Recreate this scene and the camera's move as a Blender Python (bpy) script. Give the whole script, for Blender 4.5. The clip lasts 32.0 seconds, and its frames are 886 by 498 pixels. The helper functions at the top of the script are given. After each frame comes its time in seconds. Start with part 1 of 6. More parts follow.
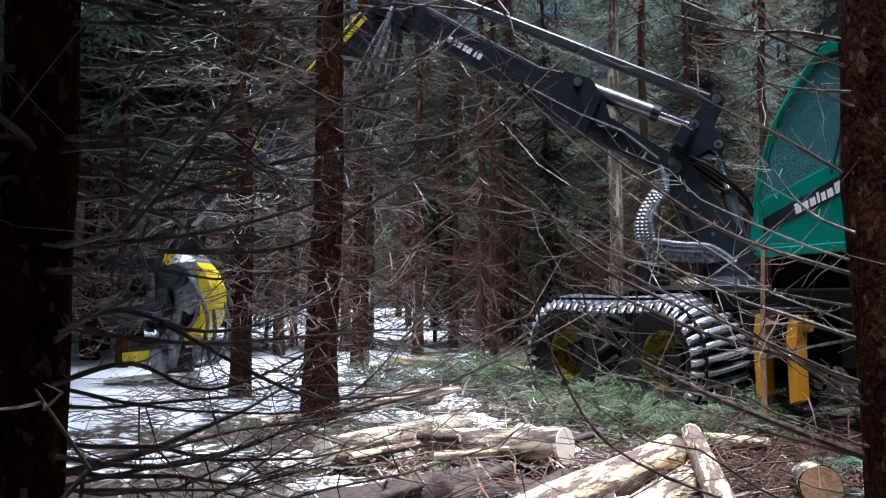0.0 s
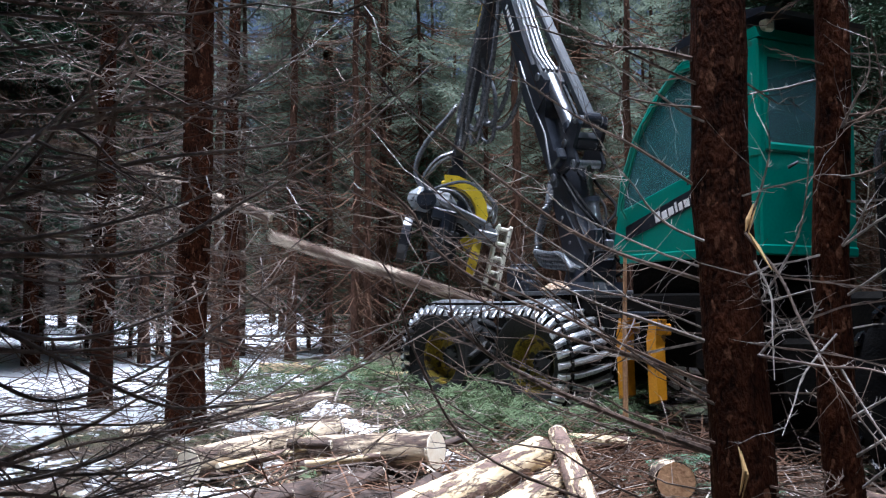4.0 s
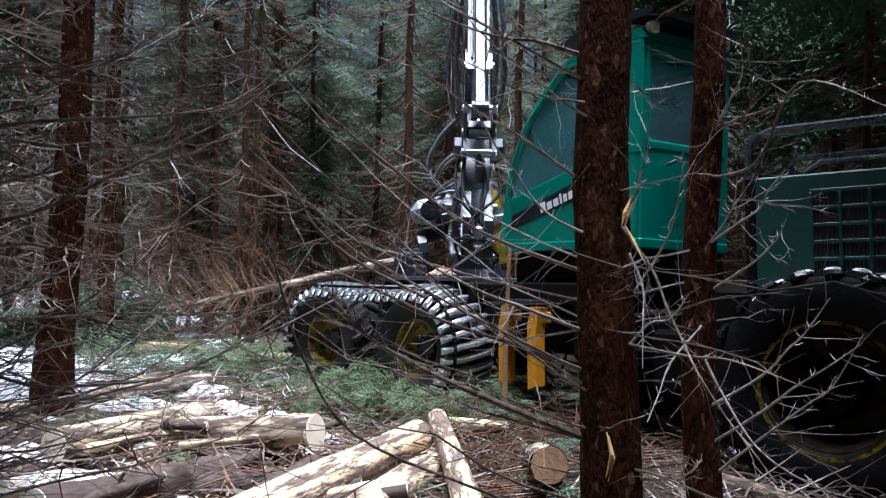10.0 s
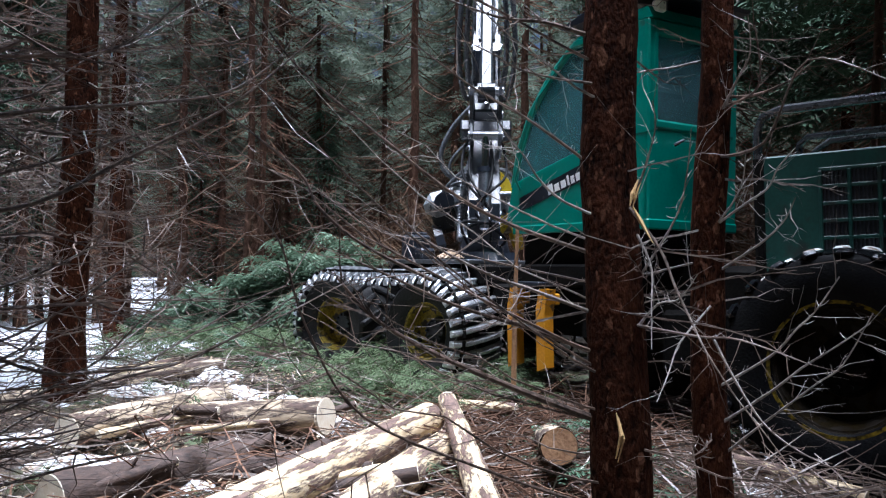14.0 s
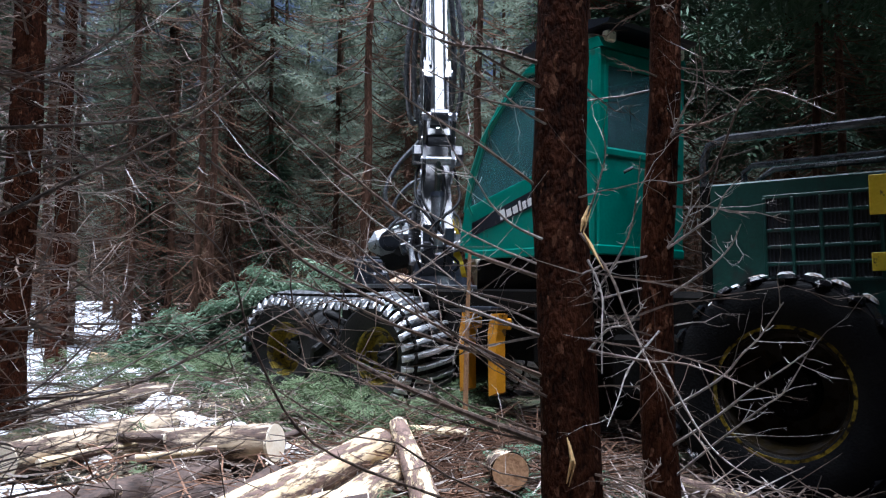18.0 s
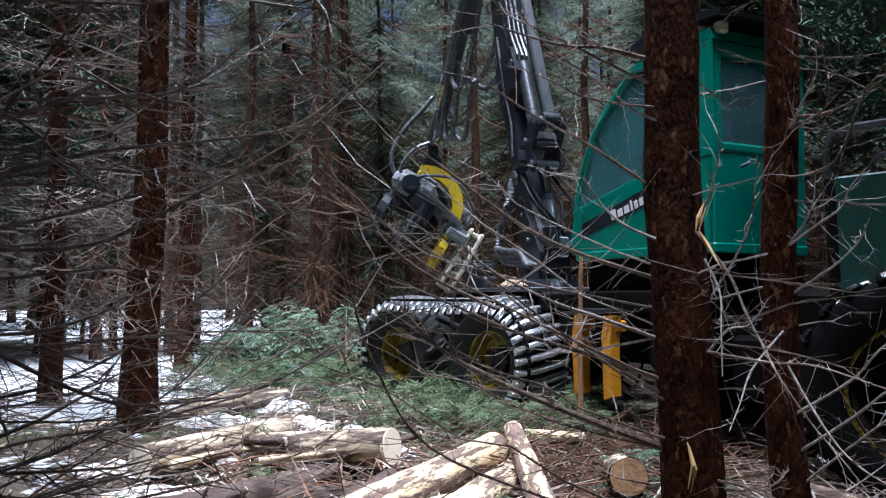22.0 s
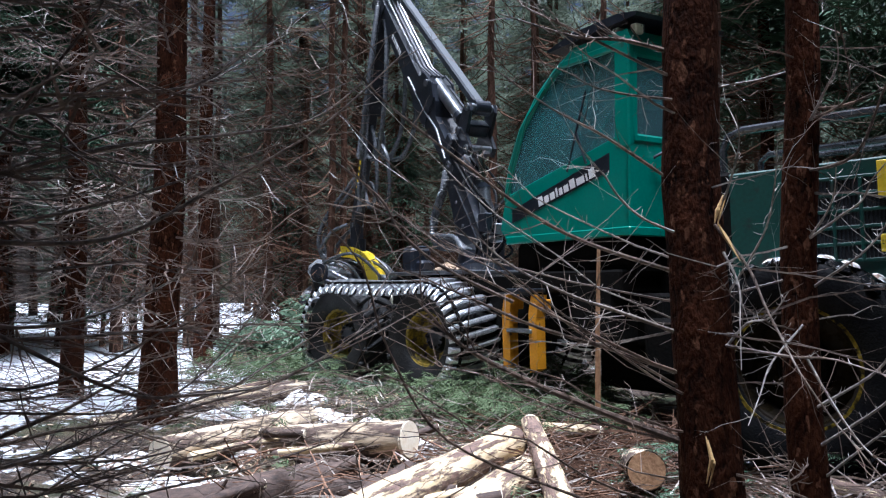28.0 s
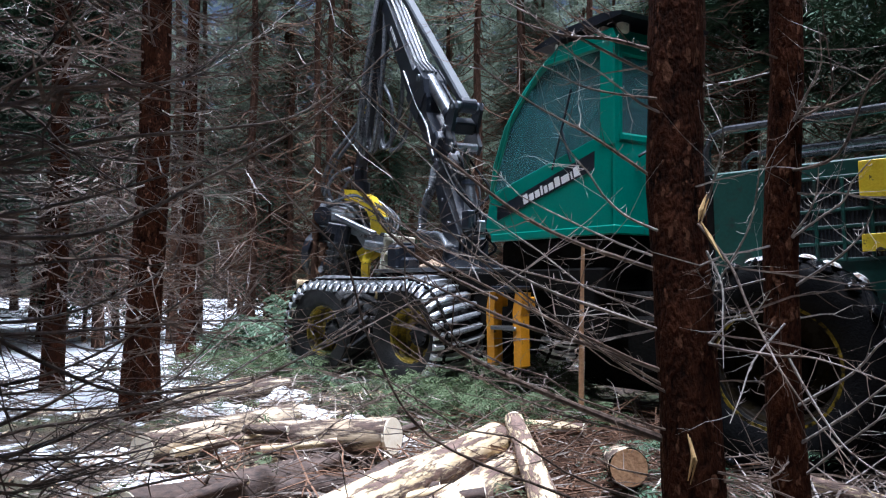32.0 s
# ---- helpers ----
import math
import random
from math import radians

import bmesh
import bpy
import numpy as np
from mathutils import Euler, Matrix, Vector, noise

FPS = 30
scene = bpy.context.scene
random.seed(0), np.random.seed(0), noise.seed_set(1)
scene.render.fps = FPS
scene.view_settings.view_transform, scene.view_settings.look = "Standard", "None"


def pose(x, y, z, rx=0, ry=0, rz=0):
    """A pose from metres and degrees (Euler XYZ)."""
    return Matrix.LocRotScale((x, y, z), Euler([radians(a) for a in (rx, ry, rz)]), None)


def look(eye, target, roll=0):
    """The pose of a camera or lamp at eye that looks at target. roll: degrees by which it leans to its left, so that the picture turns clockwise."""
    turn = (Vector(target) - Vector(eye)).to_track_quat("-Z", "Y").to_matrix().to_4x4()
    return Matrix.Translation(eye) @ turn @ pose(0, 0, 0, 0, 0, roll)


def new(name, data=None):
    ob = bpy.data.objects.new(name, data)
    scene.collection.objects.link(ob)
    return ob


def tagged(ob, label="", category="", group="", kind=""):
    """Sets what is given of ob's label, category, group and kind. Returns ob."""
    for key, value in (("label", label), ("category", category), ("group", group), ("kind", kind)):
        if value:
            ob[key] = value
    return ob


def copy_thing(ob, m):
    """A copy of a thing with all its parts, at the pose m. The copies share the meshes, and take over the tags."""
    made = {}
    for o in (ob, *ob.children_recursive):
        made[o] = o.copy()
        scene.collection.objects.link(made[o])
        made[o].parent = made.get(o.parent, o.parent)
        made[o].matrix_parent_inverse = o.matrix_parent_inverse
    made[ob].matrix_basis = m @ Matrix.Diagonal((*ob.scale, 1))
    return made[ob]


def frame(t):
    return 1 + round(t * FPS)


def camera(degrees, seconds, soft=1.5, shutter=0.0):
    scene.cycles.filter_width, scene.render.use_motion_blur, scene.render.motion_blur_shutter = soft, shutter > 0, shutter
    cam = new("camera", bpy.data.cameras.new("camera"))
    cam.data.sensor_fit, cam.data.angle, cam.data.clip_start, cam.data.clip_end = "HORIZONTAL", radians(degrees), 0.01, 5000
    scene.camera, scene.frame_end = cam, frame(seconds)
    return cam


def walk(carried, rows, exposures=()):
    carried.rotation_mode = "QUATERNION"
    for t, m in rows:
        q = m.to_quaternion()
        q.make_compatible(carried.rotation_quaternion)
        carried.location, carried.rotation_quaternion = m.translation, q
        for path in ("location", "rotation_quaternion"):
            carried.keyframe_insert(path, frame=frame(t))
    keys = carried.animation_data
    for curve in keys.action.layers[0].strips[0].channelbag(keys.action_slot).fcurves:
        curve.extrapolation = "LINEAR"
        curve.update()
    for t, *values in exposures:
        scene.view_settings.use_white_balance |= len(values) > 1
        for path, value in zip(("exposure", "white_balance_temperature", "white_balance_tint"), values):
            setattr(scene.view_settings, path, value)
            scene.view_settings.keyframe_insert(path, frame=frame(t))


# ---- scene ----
cam = camera(55.0, 32.0, soft=1.2, shutter=0.4)
EYE = (0.0, 0.0, 1.55)
# seconds, tilt, lean and turn of the hand-held camera, in degrees
TURNS = [
    (0, 93.20, -0.00, 0.00),
    (0.5, 93.48, -0.04, -0.27),
    (1, 93.39, -0.02, -0.19),
    (1.5, 93.06, 0.29, -0.21),
    (2, 92.92, 0.39, -0.91),
    (2.1, 92.59, -0.44, -0.31),
    (2.5, 93.36, 0.21, -2.61),
    (4.5, 93.51, -0.14, -9.49),
    (5, 93.47, -0.30, -11.42),
    (5.1, 93.93, -0.46, -11.98),
    (5.5, 93.71, -0.72, -13.82),
    (6, 93.41, -0.96, -15.94),
    (6.5, 93.20, -0.91, -16.44),
    (7, 93.26, -0.75, -16.28),
    (7.5, 93.33, -0.82, -16.36),
    (8, 93.26, -0.97, -16.40),
    (8.5, 93.26, -0.95, -16.27),
    (9, 93.38, -0.90, -16.16),
    (9.5, 93.18, -0.89, -16.07),
    (10, 92.56, -1.63, -15.86),
    (10.5, 91.56, -1.83, -15.57),
    (11, 91.04, -1.53, -15.32),
    (11.5, 91.04, -1.34, -15.52),
    (12, 91.31, -1.09, -15.59),
    (12.5, 91.58, -1.16, -15.60),
    (13, 91.65, -1.18, -15.48),
    (13.5, 91.51, -1.04, -15.30),
    (14, 91.42, -0.97, -15.31),
    (14.5, 91.47, -0.91, -15.43),
    (16.5, 92.03, -0.95, -15.92),
    (17, 92.47, -0.89, -16.40),
    (17.5, 92.78, -0.98, -17.40),
    (18, 93.13, -1.15, -18.52),
    (18.5, 93.54, -1.16, -18.59),
    (19, 93.79, -1.14, -17.94),
    (19.5, 93.85, -1.05, -16.03),
    (20, 93.72, -0.64, -13.78),
    (20.4, 93.48, -0.23, -11.97),
    (20.5, 93.40, -0.38, -11.45),
    (21, 93.16, -0.09, -10.61),
    (21.5, 93.23, -0.15, -10.99),
    (22, 93.30, -0.11, -11.06),
    (22.5, 93.25, -0.07, -10.90),
    (23, 93.14, -0.08, -10.76),
    (23.5, 92.99, -0.17, -10.35),
    (24, 93.16, -0.11, -9.99),
    (24.5, 93.26, 0.05, -9.84),
    (25, 93.04, 0.06, -9.74),
    (25.5, 92.84, 0.26, -10.06),
    (27.5, 92.76, -0.07, -9.83),
    (28, 92.85, -0.13, -9.90),
    (28.5, 93.05, -0.41, -10.13),
    (29, 93.10, -0.40, -10.25),
    (29.5, 93.09, -0.21, -10.35),
    (30, 92.45, -0.16, -10.95),
    (30.5, 92.29, -0.38, -11.57),
    (31, 92.41, -0.52, -11.33),
    (31.5, 92.53, -0.49, -11.11),
    (32, 92.66, -0.46, -10.94),
]
# the carried camera sways a few centimetres to the side before the first turn
walk(cam, [(t, pose(EYE[0] - (0.045 if t < 2.2 else 0.03 if t < 4 else 0.01 if t < 5 else 0.0), EYE[1], EYE[2], rx, ry, rz)) for t, rx, ry, rz in TURNS], exposures=[(0, 1.31, 5350, 14), (32, 1.31, 5350, 14)])
SKY, SUN = 0.021, 6.2

# ---------- light ----------
world = bpy.data.worlds.new("overcast_sky")
scene.world = world
world.use_nodes = True
wn = world.node_tree.nodes
sky = wn.new("ShaderNodeTexSky")
sky.sky_type, sky.sun_disc = "NISHITA", False
sky.sun_elevation, sky.sun_rotation = radians(87), radians(162)
sky.air_density, sky.dust_density = 1.0, 4.0
world.node_tree.links.new(sky.outputs["Color"], wn["Background"].inputs["Color"])
wn["Background"].inputs["Strength"].default_value = SKY
sun = new("sun", bpy.data.lights.new("sun", "SUN"))
sun.data.energy, sun.data.angle, sun.data.color = SUN, radians(38), (1.0, 0.985, 0.96)
sun.matrix_world = look((0.4, -1.2, 26), (0, 0, 0))

# ---------- materials ----------
def rgba(c):
    return (c[0], c[1], c[2], 1.0)


def surface(name, a, b, rough=0.8, metal=0.0, scale=6.0, fine=60.0, bump=0.3, spots=None, spot_at=0.62, soft=0.05, stretch=(1, 1, 1), spec=0.5, coat=0.0, per_object=0.0):
    """A two-scale noise surface: colours a and b, optional third colour in spots, fine relief."""
    m = bpy.data.materials.new(name)
    m.use_nodes = True
    n, l = m.node_tree.nodes, m.node_tree.links
    p = n["Principled BSDF"]
    tc = n.new("ShaderNodeTexCoord")
    mp = n.new("ShaderNodeMapping")
    mp.inputs["Scale"].default_value = stretch
    l.new(tc.outputs["Object"], mp.inputs["Vector"])
    n1, n2 = n.new("ShaderNodeTexNoise"), n.new("ShaderNodeTexNoise")
    n1.inputs["Scale"].default_value, n1.inputs["Detail"].default_value = scale, 5
    n2.inputs["Scale"].default_value, n2.inputs["Detail"].default_value = fine, 4
    l.new(mp.outputs["Vector"], n1.inputs["Vector"])
    l.new(mp.outputs["Vector"], n2.inputs["Vector"])
    mix = n.new("ShaderNodeMix")
    mix.data_type = "RGBA"
    ramp = n.new("ShaderNodeValToRGB")
    ramp.color_ramp.elements[0].position, ramp.color_ramp.elements[1].position = 0.36, 0.64
    add = n.new("ShaderNodeMath")
    add.operation = "MULTIPLY_ADD"
    add.inputs[1].default_value, add.inputs[2].default_value = 0.5, 0.0
    l.new(n2.outputs["Fac"], add.inputs[0])
    half = n.new("ShaderNodeMath")
    half.operation = "MULTIPLY_ADD"
    half.inputs[1].default_value = 0.5
    l.new(n1.outputs["Fac"], half.inputs[0])
    l.new(add.outputs[0], half.inputs[2])
    l.new(half.outputs[0], ramp.inputs["Fac"])
    l.new(ramp.outputs["Color"], mix.inputs["Factor"])
    mix.inputs["A"].default_value, mix.inputs["B"].default_value = rgba(a), rgba(b)
    out = mix.outputs["Result"]
    if spots:
        n3 = n.new("ShaderNodeTexNoise")
        n3.inputs["Scale"].default_value, n3.inputs["Detail"].default_value = scale * 2.3, 6
        l.new(mp.outputs["Vector"], n3.inputs["Vector"])
        r3 = n.new("ShaderNodeValToRGB")
        r3.color_ramp.elements[0].position, r3.color_ramp.elements[1].position = spot_at, spot_at + soft
        l.new(n3.outputs["Fac"], r3.inputs["Fac"])
        m3 = n.new("ShaderNodeMix")
        m3.data_type = "RGBA"
        l.new(r3.outputs["Color"], m3.inputs["Factor"])
        l.new(out, m3.inputs["A"])
        m3.inputs["B"].default_value = rgba(spots)
        out = m3.outputs["Result"]
    if per_object:
        oi, hsv, mr = n.new("ShaderNodeObjectInfo"), n.new("ShaderNodeHueSaturation"), n.new("ShaderNodeMapRange")
        mr.inputs["To Min"].default_value, mr.inputs["To Max"].default_value = 1 - per_object, 1 + per_object
        l.new(oi.outputs["Random"], mr.inputs["Value"])
        l.new(mr.outputs["Result"], hsv.inputs["Value"])
        l.new(out, hsv.inputs["Color"])
        out = hsv.outputs["Color"]
    l.new(out, p.inputs["Base Color"])
    p.inputs["Roughness"].default_value, p.inputs["Metallic"].default_value = rough, metal
    p.inputs["Specular IOR Level"].default_value = spec
    p.inputs["Coat Weight"].default_value = coat
    if bump:
        bp = n.new("ShaderNodeBump")
        bp.inputs["Strength"].default_value, bp.inputs["Distance"].default_value = bump, 0.03
        l.new(half.outputs[0], bp.inputs["Height"])
        l.new(bp.outputs["Normal"], p.inputs["Normal"])
    return m


def leafy(name, a, b, c, thin=0.0):
    """Needle foliage: the colour varies from spray to spray."""
    m = surface(name, a, b, rough=0.7, scale=1.2, fine=25, bump=0.0, spec=0.2)
    n, l = m.node_tree.nodes, m.node_tree.links
    p = n["Principled BSDF"]
    old = p.inputs["Base Color"].links[0].from_socket
    geo, mix = n.new("ShaderNodeNewGeometry"), n.new("ShaderNodeMix")
    mix.data_type = "RGBA"
    mul = n.new("ShaderNodeMath")
    mul.operation, mul.inputs[1].default_value = "MULTIPLY", 0.8
    l.new(geo.outputs["Random Per Island"], mul.inputs[0])
    l.new(mul.outputs[0], mix.inputs["Factor"])
    l.new(old, mix.inputs["A"])
    mix.inputs["B"].default_value = rgba(c)
    l.new(mix.outputs["Result"], p.inputs["Base Color"])
    # thin sprays let some light through
    if thin:
        tr, both, out = n.new("ShaderNodeBsdfTranslucent"), n.new("ShaderNodeMixShader"), n["Material Output"]
        l.new(mix.outputs["Result"], tr.inputs["Color"])
        both.inputs["Fac"].default_value = thin
        l.new(p.outputs["BSDF"], both.inputs[1])
        l.new(tr.outputs["BSDF"], both.inputs[2])
        l.new(both.outputs["Shader"], out.inputs["Surface"])
    return m


# bark set this dark so that its colour carries the shade on near trunks
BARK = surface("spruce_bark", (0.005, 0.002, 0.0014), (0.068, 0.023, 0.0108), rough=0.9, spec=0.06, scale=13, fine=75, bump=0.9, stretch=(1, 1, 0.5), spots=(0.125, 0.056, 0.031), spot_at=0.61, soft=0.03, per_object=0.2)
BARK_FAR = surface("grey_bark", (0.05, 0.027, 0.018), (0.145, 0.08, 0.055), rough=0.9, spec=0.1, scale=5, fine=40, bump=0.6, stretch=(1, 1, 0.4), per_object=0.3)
TWIG = surface("dead_twig", (0.02, 0.012, 0.009), (0.24, 0.17, 0.13), rough=0.42, spec=0.7, scale=7, fine=50, bump=0.3, per_object=0.2)
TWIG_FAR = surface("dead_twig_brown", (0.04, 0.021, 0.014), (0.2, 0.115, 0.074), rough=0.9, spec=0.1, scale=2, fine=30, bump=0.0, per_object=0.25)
DRY = surface("dry_brown_twig", (0.07, 0.042, 0.027), (0.27, 0.175, 0.112), rough=0.9, spec=0.1, scale=2, fine=30, bump=0.0)
TWIG_PALE = surface("bleached_twig", (0.15, 0.12, 0.1), (0.46, 0.4, 0.35), rough=0.75, scale=6, fine=60, bump=0.3)
BLEACHED = surface("weathered_white_twig", (0.2, 0.17, 0.15), (0.58, 0.53, 0.48), rough=0.75, scale=9, fine=70, bump=0.4)
NEEDLE = leafy("green_needles", (0.03, 0.065, 0.035), (0.06, 0.11, 0.06), (0.09, 0.15, 0.095))
# far needles: haze and lit crowns put in as a paler, greyer green
NEEDLE_FAR = leafy("hazed_green_needles", (0.075, 0.1, 0.07), (0.14, 0.175, 0.125), (0.22, 0.25, 0.19), 0.5)
# brighter than NEEDLE_CUT to make up for light lost in the dense crown
NEEDLE_TOP = leafy("brightened_blue_green_needles", (0.05, 0.092, 0.055), (0.115, 0.175, 0.11), (0.21, 0.285, 0.195), 0.3)
NEEDLE_CUT = leafy("cut_green_needles", (0.03, 0.055, 0.022), (0.07, 0.11, 0.045), (0.14, 0.17, 0.09), 0.15)


def log_surface(name, wood, bark, cover, along=2, ragged=0.05):
    """A felled log: torn bark over pale wood, streaked along the log; cover: how much bark is left."""
    m = bpy.data.materials.new(name)
    m.use_nodes = True
    n, l = m.node_tree.nodes, m.node_tree.links
    p = n["Principled BSDF"]
    tc, oi = n.new("ShaderNodeTexCoord"), n.new("ShaderNodeObjectInfo")

    def nz(scale, stretch, detail=7, rough=0.65):
        mp, t = n.new("ShaderNodeMapping"), n.new("ShaderNodeTexNoise")
        mp.inputs["Scale"].default_value = [stretch if k == along else 1.0 for k in range(3)]
        l.new(tc.outputs["Object"], mp.inputs["Vector"])
        l.new(mp.outputs["Vector"], t.inputs["Vector"])
        t.noise_dimensions = "4D"
        l.new(shift.outputs[0], t.inputs["W"])
        t.inputs["Scale"].default_value, t.inputs["Detail"].default_value, t.inputs["Roughness"].default_value = scale, detail, rough
        return t.outputs["Fac"]

    def ramp(fac, a, b, ca=(0, 0, 0), cb=(1, 1, 1)):
        r = n.new("ShaderNodeValToRGB")
        e = r.color_ramp.elements
        e[0].position, e[1].position, e[0].color, e[1].color = a, b, rgba(ca), rgba(cb)
        l.new(fac, r.inputs["Fac"])
        return r.outputs["Color"]

    shift = n.new("ShaderNodeMath")
    shift.operation, shift.inputs[1].default_value = "MULTIPLY", 40.0
    l.new(oi.outputs["Random"], shift.inputs[0])
    pale = ramp(nz(26, 0.12), 0.3, 0.7, wood[0], wood[1])
    rind = ramp(nz(34, 0.5), 0.33, 0.68, bark[0], bark[1])
    left = ramp(nz(11.0, 0.2, 9, 0.72), cover, cover + ragged)
    mix = n.new("ShaderNodeMix")
    mix.data_type = "RGBA"
    l.new(left, mix.inputs["Factor"])
    l.new(rind, mix.inputs["A"])
    l.new(pale, mix.inputs["B"])
    stain = ramp(nz(3.5, 0.5), 0.35, 0.7, (0.58, 0.52, 0.46), (1.15, 1.13, 1.09))
    mul = n.new("ShaderNodeMix")
    mul.data_type, mul.blend_type = "RGBA", "MULTIPLY"
    mul.inputs["Factor"].default_value = 1.0
    l.new(mix.outputs["Result"], mul.inputs["A"])
    l.new(stain, mul.inputs["B"])
    l.new(mul.outputs["Result"], p.inputs["Base Color"])
    p.inputs["Roughness"].default_value = 0.8
    bp, h = n.new("ShaderNodeBump"), n.new("ShaderNodeMath")
    h.operation, h.inputs[1].default_value = "MULTIPLY_ADD", -0.8
    l.new(left, h.inputs[0])
    l.new(nz(45, 0.4), h.inputs[2])
    bp.inputs["Strength"].default_value, bp.inputs["Distance"].default_value = 0.9, 0.012
    l.new(h.outputs[0], bp.inputs["Height"])
    l.new(bp.outputs["Normal"], p.inputs["Normal"])
    return m


LOGBARK = log_surface("peeling_log_bark", ((0.52, 0.41, 0.28), (0.74, 0.64, 0.49)), ((0.03, 0.018, 0.013), (0.14, 0.09, 0.068)), 0.47, ragged=0.07)
LOGDARK = log_surface("dark_wet_log_bark", ((0.34, 0.24, 0.15), (0.56, 0.44, 0.3)), ((0.022, 0.013, 0.01), (0.105, 0.066, 0.05)), 0.6, ragged=0.08)
STEMBARK = log_surface("ragged_stem_bark", ((0.58, 0.48, 0.36), (0.8, 0.72, 0.6)), ((0.07, 0.042, 0.03), (0.22, 0.15, 0.11)), 0.49, along=0, ragged=0.1)
STEMWOOD = log_surface("splintered_stem_wood", ((0.5, 0.36, 0.19), (0.72, 0.58, 0.36)), ((0.1, 0.06, 0.04), (0.25, 0.17, 0.12)), 0.4, along=0, ragged=0.08)
HEAD_GREY = surface("blue_grey_paint", (0.13, 0.145, 0.16), (0.3, 0.32, 0.34), rough=0.35, scale=5, fine=50, bump=0.1, spots=(0.02, 0.02, 0.02), spot_at=0.6)
PEELED = log_surface("peeled_log_wood", ((0.6, 0.46, 0.26), (0.86, 0.74, 0.53)), ((0.06, 0.037, 0.03), (0.23, 0.15, 0.12)), 0.465, ragged=0.04)
FRESH = surface("fresh_cut_wood", (0.8, 0.68, 0.5), (0.93, 0.85, 0.7), rough=0.75, scale=12, fine=60, bump=0.15)
CHIPS = surface("pale_wood_chips", (0.3, 0.2, 0.12), (0.56, 0.44, 0.3), rough=0.9, scale=9, fine=60, bump=0.2)
SPLINTER = surface("yellow_split_wood", (0.6, 0.36, 0.13), (0.75, 0.52, 0.24), rough=0.7, scale=20, fine=90, bump=0.2)
SNOW = surface("old_snow", (0.55, 0.56, 0.57), (0.8, 0.8, 0.8), rough=0.6, scale=9, fine=60, bump=0.5, spots=(0.22, 0.15, 0.1), spot_at=0.5, soft=0.1)
GREEN = surface("green_machine_paint", (0.0, 0.16, 0.115), (0.004, 0.2, 0.145), rough=0.38, scale=3, fine=40, bump=0.03, spec=0.5, spots=(0.02, 0.1, 0.07), spot_at=0.68)
# the machine green again, darkened to carry the shade over the engine
SHADED_GREEN = surface("shaded_green_paint", (0.0, 0.032, 0.024), (0.002, 0.058, 0.043), rough=0.5, scale=3, fine=40, bump=0.05, spots=(0.012, 0.02, 0.016), spot_at=0.56, soft=0.12)
BLACK = surface("black_machine_paint", (0.005, 0.007, 0.012), (0.018, 0.022, 0.031), spec=0.55, rough=0.3, scale=6, fine=50, bump=0.12, spots=(0.06, 0.055, 0.05), spot_at=0.66)
STEEL = surface("worn_steel", (0.16, 0.17, 0.19), (0.34, 0.35, 0.37), rough=0.32, metal=0.9, scale=6, fine=60, bump=0.1)
TRACK = surface("wet_track_steel", (0.32, 0.33, 0.35), (0.74, 0.75, 0.77), rough=0.32, metal=0.8, scale=9, fine=60, bump=0.25)
CHROME = surface("chromed_rod", (0.75, 0.76, 0.78), (0.85, 0.86, 0.88), rough=0.12, metal=1.0, scale=5, fine=60, bump=0.0)
ALU = surface("dark_link_rod", (0.01, 0.014, 0.02), (0.035, 0.042, 0.05), rough=0.42, metal=0.0, scale=4, fine=40, bump=0.05)
# near-black rubber with mud spots; holds the shade on the rear tyres
RUBBER = surface("dark_muddy_rubber", (0.003, 0.003, 0.004), (0.008, 0.008, 0.008), spec=0.07, rough=0.5, scale=6, fine=60, bump=0.35, spots=(0.025, 0.018, 0.013), spot_at=0.68)
# muddy front rubber, greyer than the rear for the light on its sidewalls
LIT_MUDDY = surface("lit_muddy_front_tyre", (0.01, 0.01, 0.011), (0.032, 0.031, 0.03), spec=0.25, rough=0.55, scale=6, fine=60, bump=0.35, spots=(0.05, 0.04, 0.03), spot_at=0.64)
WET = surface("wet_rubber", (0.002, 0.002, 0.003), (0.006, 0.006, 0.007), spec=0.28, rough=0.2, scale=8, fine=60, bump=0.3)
RAIL = surface("wet_black_tube", (0.02, 0.022, 0.026), (0.12, 0.125, 0.135), rough=0.25, metal=0.5, spec=0.9, coat=0.6, scale=5, fine=40, bump=0.05)
# near-black: the deep shade under the machine is put into this colour
MATTE = surface("shade_black", (0.003, 0.003, 0.003), (0.008, 0.007, 0.006), rough=0.9, spec=0.08, scale=5, fine=40, bump=0.2)
OLD_CUT = surface("weathered_sawn_wood", (0.2, 0.1, 0.045), (0.38, 0.22, 0.11), rough=0.8, scale=10, fine=50, bump=0.3)
HOSE = surface("hydraulic_hose", (0.04, 0.043, 0.05), (0.16, 0.168, 0.18), rough=0.26, scale=20, fine=90, bump=0.15)
YELLOW = surface("chipped_yellow_paint", (0.72, 0.5, 0.006), (0.84, 0.64, 0.03), rough=0.42, scale=7, fine=60, bump=0.1, spots=(0.08, 0.06, 0.03), spot_at=0.64)
ORANGE = surface("orange_yellow_paint", (0.5, 0.2, 0.004), (0.68, 0.3, 0.008), rough=0.45, scale=5, fine=50, bump=0.1, spots=(0.12, 0.06, 0.02), spot_at=0.64)
RIM = surface("muddy_yellow_rim", (0.12, 0.088, 0.015), (0.5, 0.36, 0.025), rough=0.6, scale=5, fine=40, bump=0.2, spots=(0.06, 0.045, 0.03), spot_at=0.52)
